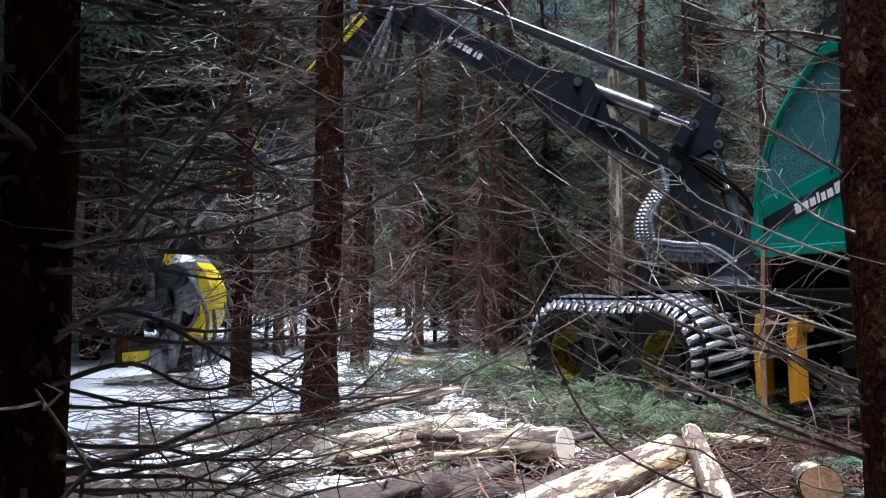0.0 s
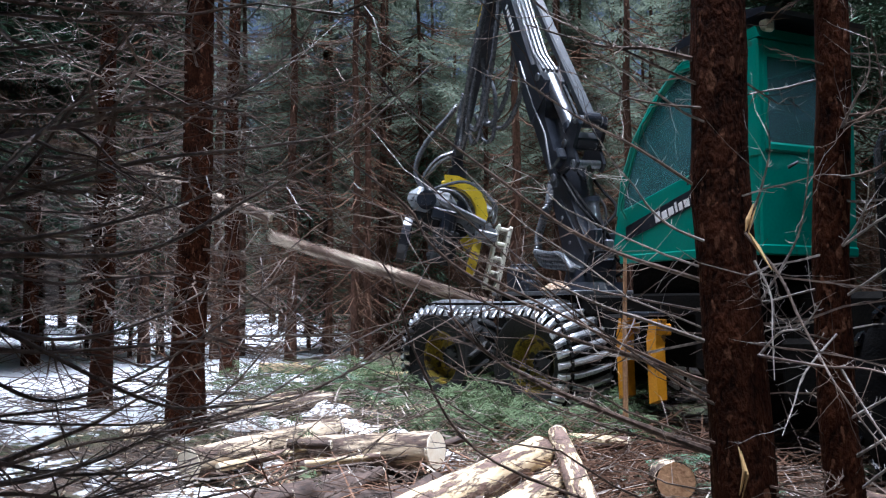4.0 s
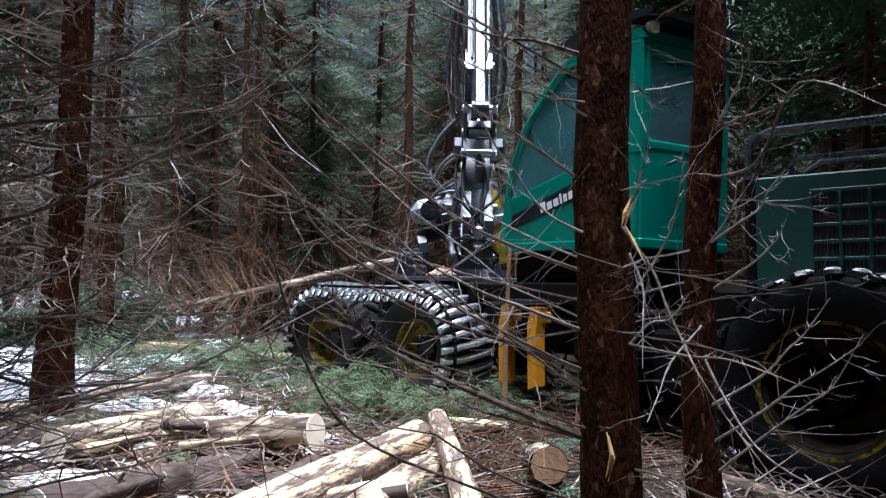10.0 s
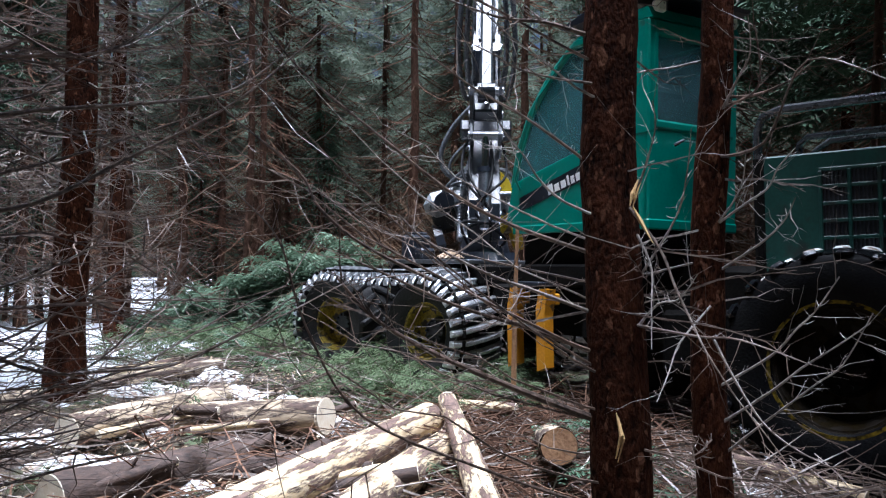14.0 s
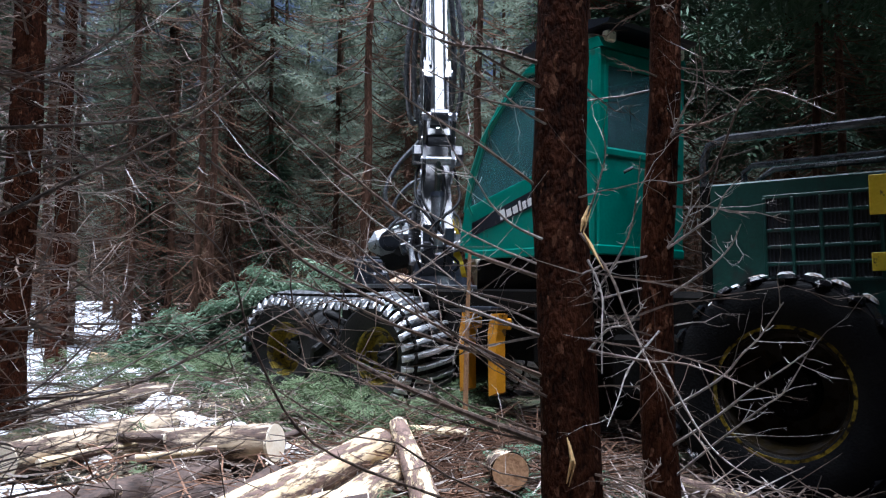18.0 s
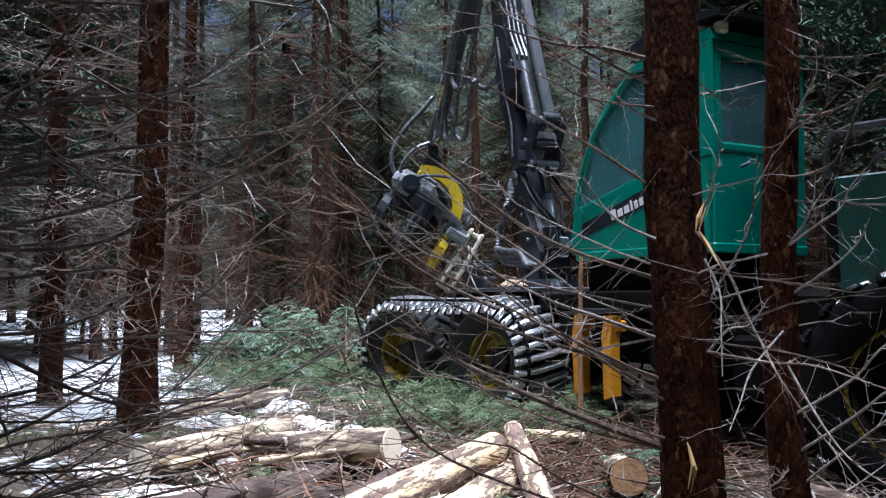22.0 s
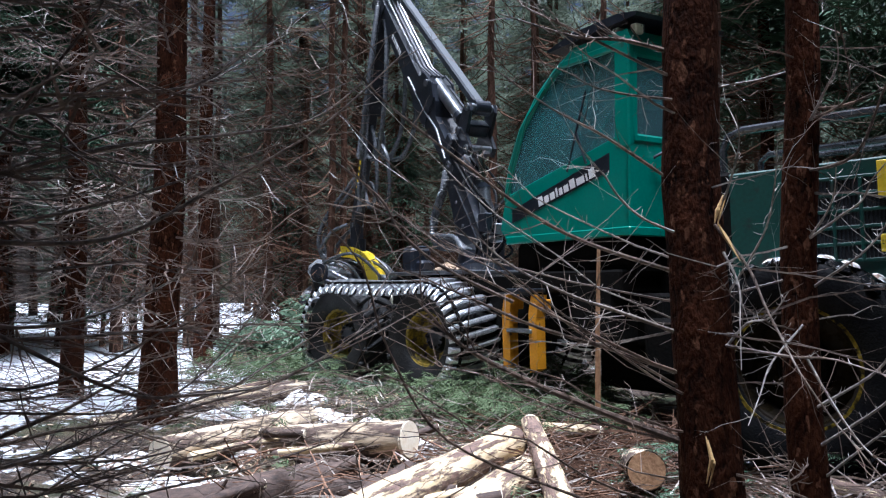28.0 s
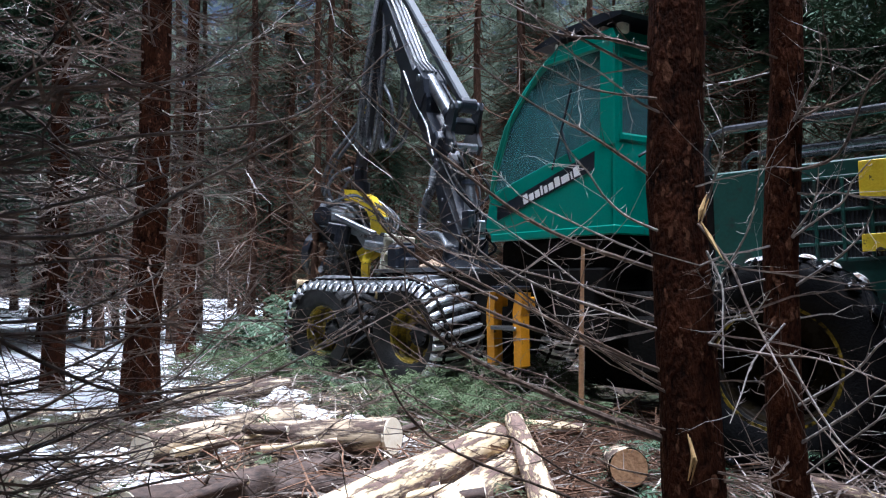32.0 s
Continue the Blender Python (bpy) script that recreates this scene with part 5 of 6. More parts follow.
    part("valve_block", s, BLACK if k != 1 else STEEL, crane_column, "valve block behind the crane column")
for k in range(4):
    y = (-0.15, -0.05, 0.11, 0.16)[k]
    s = Shape()
    s.hose([(-0.15, y, 1.68), (-0.36 - 0.05 * k, y * 1.5, 1.8 + 0.05 * k), (-0.4, -y * 0.8, 2.1 - 0.04 * k), (-0.24, y * 1.4, 2.45), (0.1, y * 1.6, 2.7 + 0.03 * k), (0.42, y * 1.3, 2.98)], 0.017, 7)
    part("hose", s, RUBBER, crane_column, "hydraulic hose on the column", smooth=True)
for k in range(4):
    y = 0.19 + 0.03 * k
    s = Shape()
    b = 0.045 * k
    s.hose([(-0.1, y, 1.78), (0.15, y, 1.82 + b), (0.45, y + 0.03, 1.85 + b), (0.72, y + 0.04, 1.89 + b), (0.87 - b, y + 0.03, 2.03), (0.9 - b, y, 2.25), (0.78 - b, y - 0.03, 2.5), (0.6, y - 0.05, 2.72 - b), (0.66, y - 0.12, 2.86)], 0.046 - 0.004 * k, 10, 6)
    part("hose", s, HOSE, crane_column, "ribbed black hydraulic hose", smooth=True)
lift_barrel = part("lift_cylinder", Shape().cyl((0, 0, 0), (0, 0, 0.62), 0.075, n=18), STEEL, harvester, "grey lift cylinder barrel", smooth=True)
part("collar", Shape().cyl((0, 0, 0.6), (0, 0, 0.66), 0.085, n=18), BLACK, lift_barrel)
part("foot_eye", Shape().cyl((-0.1, 0, 0), (0.1, 0, 0), 0.06, n=14), BLACK, lift_barrel)
lift_rod = part("lift_rod", Shape().cyl((0, 0, -0.75), (0, 0, 0), 0.042, n=16), CHROME, harvester, "bright chromed lift rod", smooth=True)

# main boom (x along the boom from its pivot)
LB = 3.95
main_boom = part("main_boom", Shape().plate([(-0.12, -0.1), (0.25, -0.14), (1.4, -0.2), (1.9, -0.17), (3.75, -0.11), (4.02, -0.1), (4.05, 0.08), (3.8, 0.13), (1.75, 0.16), (1.62, 0.3), (1.3, 0.36), (1.05, 0.26), (0.9, 0.12), (0.1, 0.1), (-0.12, 0.08)], 1, -0.14, 0.14), BLACK, harvester, "black crane boom")
for y in (-0.155, 0.155):
    s = Shape()
    s.plate([(1.05, -0.18), (1.6, -0.2), (1.72, 0.15), (1.6, 0.32), (1.3, 0.38), (1.1, 0.28)], 1, y - 0.012, y + 0.012)
    part("boom_cheek", s, BLACK, main_boom)
    s = Shape()
    s.plate([(3.6, -0.16), (4.08, -0.16), (4.12, 0.12), (3.9, 0.2), (3.6, 0.15)], 1, y - 0.012, y + 0.012)
    part("boom_cheek", s, BLACK, main_boom)
for x, z in ((1.42, 0.28), (0, 0), (3.95, 0)):
    part("pin", Shape().cyl((x, -0.19, z), (x, 0.19, z), 0.05, n=14), STEEL, main_boom, "bright link pin")
# bell crank between column, lift cylinder and boom cylinder; it turns less than the boom
link_arm = part("link_arm", Shape().plate([(-0.34, 0.36), (-0.22, 0.34), (0.06, -0.08), (0.14, 0.0), (0.12, 0.3), (0.09, 0.84), (0.0, 0.9), (-0.09, 0.84), (-0.14, 0.56), (-0.34, 0.48)], 1, 0.145, 0.185), BLACK, harvester, "black bell crank at the foot of the boom")
part("link_plate", Shape().plate([(-0.34, 0.36), (-0.22, 0.34), (0.06, -0.08), (0.14, 0.0), (0.12, 0.3), (0.09, 0.84), (0.0, 0.9), (-0.09, 0.84), (-0.14, 0.56), (-0.34, 0.48)], 1, -0.185, -0.145), BLACK, link_arm)
part("link_web", Shape().box(-0.12, -0.145, 0.5, 0.06, 0.145, 0.66, 0.02), BLACK, link_arm)
for x, z in ((-0.27, 0.42), (0.0, 0.84), (0.06, 0.49), (0.05, 0.02)):
    part("pin", Shape().cyl((x, -0.2, z), (x, 0.2, z), 0.05, n=14), STEEL, link_arm, "bright link pin")
    part("bolt", Shape().cyl((x, -0.212, z), (x, 0.212, z), 0.018, n=6), CHROME, link_arm)
link_rod = part("link_rod", Shape().box(0.0, -0.07, -0.055, 3.75, 0.07, 0.055, 0.02), ALU, harvester, "black upper link rod")
part("rod_eye", Shape().cyl((0.0, -0.1, 0), (0.0, 0.1, 0), 0.09, n=18), BLACK, link_rod)
part("rod_eye", Shape().cyl((3.75, -0.1, 0), (3.75, 0.1, 0), 0.09, n=18), BLACK, link_rod)
boom_barrel = part("boom_cylinder", Shape().cyl((0, 0, 0), (0, 0, 0.92), 0.088, n=18), STEEL, harvester, "grey boom cylinder", smooth=True)
part("collar", Shape().cyl((0, 0, 0.88), (0, 0, 0.97), 0.1, n=18), BLACK, boom_barrel)
s = Shape()
s.tube([(0.09, 0.03, 0.1), (0.125, 0.03, 0.2), (0.125, 0.03, 0.75), (0.09, 0.03, 0.86)], 0.016, 6)
part("oil_pipe", s, HOSE, boom_barrel, smooth=True)
boom_rod = part("boom_cylinder_rod", Shape().cyl((0, 0, -0.75), (0, 0, 0), 0.048, n=14), CHROME, harvester, "bright chromed rod", smooth=True)
for k in range(4):
    s = Shape()
    y = -0.09 + 0.06 * k
    s.tube([(1.5, y, 0.34), (1.9, y, 0.22), (2.8, y, 0.2), (3.6, y, 0.19), (3.9, y, 0.22)], 0.018, 6)
    part("pipe", s, STEEL if k in (1, 2) else HOSE, main_boom, "oil pipe along the boom", smooth=True)
for y in (-0.175, 0.175):
    s = Shape()
    s.tube([(0.2, y, -0.02), (0.7, y * 0.9, 0.05), (1.2, y * 0.9, -0.02), (2.0, y * 0.9, -0.05)], 0.016, 6)
    part("pipe", s, HOSE, main_boom, smooth=True)
for y in (-0.3, 0.18):
    part("boom_lamp", Shape().box(0.02, y, 0.2, 0.18, y + 0.12, 0.42, 0.02), BLACK, main_boom, "black work lamp on the boom")
for k, wd in enumerate((0.05, 0.03, 0.06, 0.04, 0.05, 0.03, 0.05)):
    for y in (-0.1425, 0.1425):
        part("boom_mark", Shape().box(2.55 + 0.07 * k, y - 0.002, -0.05, 2.55 + 0.07 * k + wd, y + 0.002, 0.02, 0.001), WHITE, main_boom, "plain white mark on the boom")

# outer boom (x from the elbow outwards), its extension, and the head
outer_boom = part("outer_boom", Shape().plate([(-0.3, -0.1), (-0.1, -0.16), (0.3, -0.13), (1.75, -0.1), (1.75, 0.1), (0.2, 0.15), (-0.2, 0.14)], 1, -0.12, 0.12), BLACK, harvester, "black telescopic outer boom")
s = Shape()
for y in (-0.124, 0.124):
    s.box(0.3, y - 0.003, 0.03, 1.0, y + 0.003, 0.09, 0.001)
s.box(0.3, -0.1, 0.14, 1.3, 0.1, 0.178, 0.01)
part("yellow_band", s, YELLOW, outer_boom, "yellow painted band")
for k, y in enumerate((0.13, -0.13, 0.18, -0.18, 0.08)):
    s = Shape()
    f = 0.75 + 0.16 * k
    s.hose([(0.0, y, -0.14), (0.4, y * 1.5, -0.36 * f), (1.0, y * 2, -0.6 * f), (1.7, y * 2.2, -0.72 * f), (2.25, y * 1.8, -0.6 * f), (2.35, y * 1.3, -0.3), (2.0, y, -0.14)], 0.038, 8, 9)
    part("hose", s, HOSE, outer_boom, "looped hydraulic hose", smooth=True)
extension = part("extension", Shape().box(-2.8, -0.08, -0.085, 0.0, 0.08, 0.085, 0.012), BLACK, harvester, "black inner boom section")
for k in range(9):
    for y in (-0.0815, 0.0815):
        part("warning_mark", Shape().box(-1.5 + 0.1 * k, y - 0.002, -0.02, -1.44 + 0.1 * k, y + 0.002, 0.03, 0.001), YELLOW, extension, "plain yellow mark on the boom")
    part("warning_mark", Shape().box(-1.5 + 0.1 * k, -0.05, 0.0845, -1.43 + 0.1 * k, 0.03, 0.0885, 0.001), YELLOW, extension, "plain yellow mark on the boom")
s = Shape()
s.cyl((0, -0.1, 0), (0, 0.1, 0), 0.055, n=14)
part("pin", s, STEEL, extension)
for k in range(3):
    s = Shape()
    y = 0.1 - 0.1 * k
    s.hose([(-1.9 + 0.2 * k, y, -0.1), (-1.3, y * 1.5, -0.36 - 0.1 * k), (-0.75, y * 1.7, -0.56 - 0.12 * k), (-0.35 - 0.1 * k, y * 1.5, -0.44 - 0.05 * k), (-0.45 - 0.15 * k, y, -0.22), (-0.75, y, -0.09)], 0.032, 8, 8)
    part("hose", s, HOSE, extension, "hydraulic hose to the head", smooth=True)

# head hanger: rotator and yellow bow, origin at the boom tip, hanging down
hanger = part("head_hanger", Shape(1.3).box(-0.07, -0.07, -0.2, 0.07, 0.07, 0.06, 0.02).cyl((0, 0, -0.18), (0, 0, -0.36), 0.12, n=20), BLACK, harvester, "black rotator of the harvester head")
s = Shape(1.3)
bow = []
for k in range(9):
    a = radians(95 - 20 * k)
    bow.append((-0.12 + 0.49 * math.cos(a), -0.76 + 0.49 * math.sin(a)))
inner = [(-0.12 + 0.35 * math.cos(radians(95 - 20 * k)), -0.76 + 0.35 * math.sin(radians(95 - 20 * k))) for k in range(9)]
for y in (-0.1, 0.1):
    s.plate(bow + inner[::-1], 1, y - 0.035, y + 0.035)
s.plate(bow + [(-0.12 + 0.44 * math.cos(radians(95 - 20 * k)), -0.76 + 0.44 * math.sin(radians(95 - 20 * k))) for k in range(8, -1, -1)], 1, -0.066, 0.066)
s.box(-0.2, -0.12, -0.4, 0.12, 0.12, -0.34, 0.02)
part("bow", s, YELLOW, hanger, "curved yellow hanger bow")
for y in (0.14, -0.14):
    s = Shape(1.3)
    s.hose([(-0.06, y, 0.0), (-0.26, y * 1.4, -0.1), (-0.42, y * 1.3, -0.34), (-0.3, y, -0.58)], 0.024, 7)
    part("hose", s, HOSE, hanger, "hydraulic hose to the head", smooth=True)

for y in (0.07, -0.06):
    s = Shape()
    s.hose([(0.0, y, 0.8), (-0.2, y * 1.3, 0.55), (-0.5, y * 1.4, 0.2), (-0.68, y * 1.4, -0.2), (-0.6, y * 1.2, -0.5), (-0.3, y, -0.62)], 0.035, 8, 7)
    part("hose", s, HOSE, hanger, "ribbed hose looping down to the head", smooth=True)
# head body: the stem runs along x through its middle
head_body = part("head_body", Shape(1.3).box(-0.55, -0.13, 0.16, 0.5, 0.13, 0.42, 0.04).box(-0.1, -0.2, 0.3, 0.3, 0.2, 0.55, 0.06), DARK, harvester, "grey and black body of the harvester head")
s = Shape(1.3)
s.box(-0.05, -0.25, 0.36, 0.56, 0.25, 0.66, 0.11)
part("cover", s, HEAD_GREY, head_body, "blue-grey rounded cover")
s = Shape(1.3)
s.box(-0.78, -0.26, -0.4, -0.73, 0.26, 0.42, 0.012)
s.box(-0.63, -0.26, -0.38, -0.59, 0.26, 0.42, 0.012)
saw_box = part("saw_box", s, DIRTY_WHITE, head_body, "scuffed white saw box with openings")
for z in (-0.38, -0.2, -0.02, 0.16, 0.34):
    part("saw_box_rib", Shape(1.3).box(-0.735, -0.24, z, -0.625, 0.24, z + 0.05, 0.012), DIRTY_WHITE, head_body)
s = Shape(1.3)
s.box(-0.62, -0.3, 0.18, -0.35, 0.3, 0.3, 0.02)
part("saw_cover", s, HEAD_GREY, head_body)
for sg in (-1, 1):
    s = Shape(1.3)
    s.cyl((0.0, sg * 0.24, -0.2), (0.0, sg * 0.24, 0.2), 0.15, n=18)
    for k in range(12):
        a = 2 * math.pi * k / 12
        for z in (-0.14, -0.04, 0.06, 0.16):
            c = Vector((0.15 * math.cos(a), sg * 0.24 + 0.15 * math.sin(a), z))
            s.box(-0.02, -0.02, -0.03, 0.02, 0.02, 0.03, 0.006, Matrix.Translation(c))
    part("feed_roller", s, DARK, head_body, "studded black feed roller")
    s = Shape(1.3)
    s.cyl((0.0, sg * 0.24, 0.2), (0.0, sg * 0.24, 0.38), 0.1, n=14)
    s.box(-0.08, sg * 0.24 - 0.06, 0.3, 0.22, sg * 0.24 + 0.06, 0.44, 0.02)
    part("roller_motor", s, BLACK, head_body, "black roller motor arm")
    for x, rr in ((0.48, 0.3), (-0.4, 0.27)):
        s = Shape(1.3)
        arc, arc2 = [], []
        for k in range(9):
            a = radians(78 - 24 * k)
            arc.append((sg * rr * math.cos(a), rr * math.sin(a)))
            q = rr - 0.085 * (1 - k / 10)
            arc2.append((sg * q * math.cos(a), q * math.sin(a)))
        s.plate(arc + arc2[::-1], 0, x - 0.05, x + 0.05)
        part("delimbing_knife", s, YELLOW if x < 0 else BLACK, head_body, "curved yellow delimbing knife" if x < 0 else "curved black delimbing knife")
for sg in (-1, 1):
    s = Shape(1.3)
    s.plate([(-0.6, 0.16), (-0.3, 0.18), (-0.16, 0.32), (0.1, 0.36), (0.1, 0.44), (-0.3, 0.44), (-0.6, 0.34)], 1, sg * 0.155 - 0.02, sg * 0.155 + 0.02)
    part("side_plate", s, HEAD_GREY, head_body, "scuffed grey side plate")
    s = Shape(1.3)
    s.cyl((0.32, sg * 0.2, 0.5), (0.32, sg * 0.28, 0.5), 0.12, n=18)
    s.cyl((0.32, sg * 0.28, 0.5), (0.32, sg * 0.31, 0.5), 0.07, n=14)
    part("motor_cap", s, BLACK, head_body, "black motor cap")
    s = Shape(1.3)
    s.cyl((-0.45, sg * 0.23, 0.38), (0.15, sg * 0.23, 0.52), 0.045, n=12)
    part("knife_cylinder", s, STEEL, head_body, "grey knife cylinder", smooth=True)
for k in range(3):
    s = Shape(1.3)
    s.box(-0.5 + 0.3 * k, -0.1, 0.5, -0.34 + 0.3 * k, 0.1, 0.62, 0.03)
    part("valve_block", s, HEAD_GREY if k != 1 else BLACK, head_body, "grey valve block")
for k in range(4):
    s = Shape(1.3)
    y = -0.2 + 0.13 * k
    s.hose([(-0.55, y * 0.6, 0.45), (-0.5, y * 1.2, 0.62 + 0.03 * (k % 3)), (-0.15, y * 1.5, 0.78 + 0.04 * (k % 2)), (0.2, y * 1.3, 0.7), (0.4, y, 0.52)], 0.02, 7)
    part("hose", s, HOSE, head_body, "hydraulic hose on the head", smooth=True)
for k in range(4):
    s = Shape(1.3)
    y = -0.15 + 0.1 * k
    s.hose([(-0.3, y, 0.42), (-0.05, y * 1.3, 0.66), (0.25, y * 1.2, 0.66), (0.45, y, 0.44)], 0.018, 6)
    part("hose", s, HOSE, head_body, "hydraulic hose on the head", smooth=True)


# ---------- the spruce that is cut and fed through the head ----------
def stem_piece(name, length, r, r2, label, seed, limbs=0, bark=STEMBARK):
    rnd = random.Random(seed)
    ob = thing(name, label, "log", "stem under the harvester")
    s = Shape()
    n = 10
    s.tube([(length * k / (n - 1), 0.015 * math.sin(k * 1.1 + seed), 0.015 * math.cos(k * 0.9 + seed)) for k in range(n)], [r + (r2 - r) * k / (n - 1) for k in range(n)], 12)
    part("body", s, bark, ob, smooth=True, tidy=False)
    for x, rr in ((-0.004, r), (length + 0.004, r2)):
        e = Shape()
        e.cyl((x - 0.004, 0, 0), (x + 0.004, 0, 0), rr * 0.95, n=14)
        part("sawn_end", e, FRESH, ob, "pale fresh sawn end")
    if limbs:
        b = Shape()
        for _ in range(limbs):
            x = length - 1.1 * rnd.random()
            a = rnd.uniform(0, 6.28)
            dead_branch(b, rnd, (x, 0, 0), (0.5, math.cos(a), math.sin(a)), rnd.uniform(0.5, 1.3), 0.007, 0.1, 12, 3, 5)
        part("deadwood", b, DRY, ob, "dry brown branches still on the stem", tidy=False, kind="stuff")
    # torn slivers of bark and short stubs along the stem
    b = Shape()
    for _ in range(70):
        x, a = rnd.uniform(0.1, length - 0.2), rnd.uniform(0, 6.28)
        e = Vector((0, math.cos(a), math.sin(a)))
        q = Vector((x, 0, 0)) + e * (r + (r2 - r) * x / length) * 0.95
        d = Vector((rnd.uniform(0.4, 1), 0, 0)) + e * rnd.uniform(0.1, 0.7)
        ln, w = rnd.uniform(0.05, 0.2), rnd.uniform(0.008, 0.02)
        b.tube([q, q + d * ln * 0.5, q + d * ln + Vector((0, 0, -0.2 * ln))], [w, w * 0.7, w * 0.2], 4, False)
    part("bark_strip", b, bark, ob, "torn slivers of bark", tidy=False, kind="stuff")
    return ob


def dry_branches(seed, count):
    """Brown branches stripped from the stem by the head."""
    rnd = random.Random(seed)
    ob = thing("dry_branches", "dry brown spruce branches stripped from the stem", "branches", "branches stripped by the head")
    b = Shape()
    for _ in range(count):
        a = rnd.uniform(0, 6.28)
        dead_branch(b, rnd, (rnd.uniform(-0.5, 0.5), 0.06 * math.cos(a), 0.06 * math.sin(a)), (0.4, math.cos(a), math.sin(a)), rnd.uniform(0.45, 1.15), 0.007, 0.1, 12, 3, 5)
    part("deadwood", b, DRY, ob, tidy=False, kind="stuff")
    return ob


stem_a = stem_piece("spruce_log", 4.0, 0.115, 0.09, "lower spruce log with ragged bark cut from the stem", 71, 0)
stem_b = stem_piece("spruce_log", 5.0, 0.088, 0.042, "thin delimbed spruce log with ragged pale bark", 72, 80)
brush = [dry_branches(75, 85), dry_branches(76, 40)]
spruce_top = thing("felled_spruce", "felled spruce top with drooping blue-green branches", "tree top")
s = Shape()
s.tube([(0, 0, 0), (1.2, 0, 0.02), (2.6, 0.03, 0), (4.2, 0, 0.05)], [0.042, 0.034, 0.024, 0.008], 10)
part("stem", s, STEMBARK, spruce_top, smooth=True, tidy=False)
s, b = Shape(), Shape()
rnd = random.Random(77)
for k in range(130):
    x = 0.05 + 3.9 * k / 130
    ln = (1.6 - 0.3 * x) * rnd.uniform(0.7, 1.1)
    a = rnd.uniform(0, 6.28)
    d = Vector((0.75, math.cos(a), math.sin(a) - 0.05)).normalized()
    pts = bent(rnd, (x, 0, 0), d, ln, -0.22, 6, 0.04)
    b.tube(pts, [0.012, 0.01, 0.008, 0.006, 0.004, 0.002], 4, False)
    m = 13
    for j in range(m):
        t = (j + 0.5) / m
        i = min(4, int(t * 5))
        q = pts[i].lerp(pts[i + 1], t * 5 - i)
        ax = (pts[i + 1] - pts[i]).normalized()
        for sg in (-1, 1):
            sd = ax.cross(Vector((rnd.uniform(-0.5, 0.5), rnd.uniform(-0.5, 0.5), 1))).normalized() * sg
            spray(s, rnd, q, ax * 0.8 + sd * 0.7 + Vector((0, 0, -0.35)), rnd.uniform(0.26, 0.46) * (1.15 - 0.5 * t), 0.5, 5)
part("crown", s, NEEDLE_TOP, spruce_top, "fresh blue-green needles", tidy=False, kind="stuff")
for _ in range(60):
    a = rnd.uniform(0, 6.28)
    dead_branch(b, rnd, (rnd.uniform(-0.4, 0.9), 0, 0), (0.6, math.cos(a), math.sin(a)), rnd.uniform(0.5, 1.3), 0.007, 0.1, 9, 3, 5)
part("deadwood", b, DRY, spruce_top, "dry brown twigs", tidy=False, kind="stuff")
next_stem = stem_piece("spruce_log", 2.6, 0.075, 0.09, "thin spruce stem with a splintered pale end lifted from the ground", 74, 6, STEMWOOD)


# ---------- long bare branches across the view ----------
def long_branch(tree, seed, pts, r, material, label, twigs=14):
    """A long branch through a few bends, with side twigs."""
    rnd = random.Random(seed)
    pts = [Vector(p) for p in pts]
    fine = []
    n = len(pts)
    for i in range(n - 1):
        a, b, c, d = pts[max(0, i - 1)], pts[i], pts[i + 1], pts[min(n - 1, i + 2)]
        for k in range(5):
            u = k / 5
            fine.append(0.5 * ((2 * b) + (c - a) * u + (2 * a - 5 * b + 4 * c - d) * u * u + (3 * b - a - 3 * c + d) * u ** 3))
    fine.append(pts[-1])
    s = Shape()
    m = len(fine)
    s.tube(fine, [r * (1 - 0.72 * k / (m - 1)) * (1 + 0.12 * math.sin(k * 2.1 + seed)) for k in range(m)], 7, False)
    for _ in range(twigs):
        k = rnd.randrange(2, m - 1)
        ax = (fine[k] - fine[k - 1]).normalized()
        side = Vector((rnd.uniform(-1, 1), rnd.uniform(-1, 1), rnd.uniform(-1, 0.8)))
        dead_branch(s, rnd, fine[k], ax * 0.7 + side * 0.8, rnd.uniform(0.08, 0.32), r * 0.3, 0.15, 3, 3, 5)
    for _ in range(14 if material is BLEACHED else 26):
        k = rnd.randrange(2, m - 1)
        e = Vector((rnd.uniform(-1, 1), rnd.uniform(-1, 1), rnd.uniform(-0.4, 1)))
        q = fine[k].lerp(fine[k - 1], rnd.random())
        s.tube([q, q + e * 0.014, q + e * 0.026 + Vector((0, 0, 0.006))], [r * 0.3, r * 0.22, r * 0.1], 3, False)
    ob = part("long_branch", s, material, tree, label, smooth=True, tidy=False)
    ob.matrix_parent_inverse = tree.matrix_basis.inverted()
    return ob


long_branch(BIG, 0, [(1.28, 2.69, 1.05), (0.99, 2.72, 1.16), (0.71, 2.71, 1.28), (0.51, 2.65, 1.39), (0.38, 2.62, 1.52)], 0.0135, TWIG, "long bare brown dead branch", 16)
long_branch(BIG, 1, [(1.27, 2.70, 1.28), (1.03, 2.66, 1.36), (0.75, 2.59, 1.44), (0.55, 2.54, 1.52), (0.38, 2.52, 1.59)], 0.0090, TWIG, "long bare brown dead branch", 14)
long_branch(BIG, 2, [(1.26, 2.70, 1.62), (0.98, 2.73, 1.71), (0.77, 2.69, 1.80), (0.55, 2.64, 1.94), (0.24, 2.59, 2.16), (0.06, 2.50, 2.36)], 0.0083, TWIG, "long bare brown dead branch", 16)
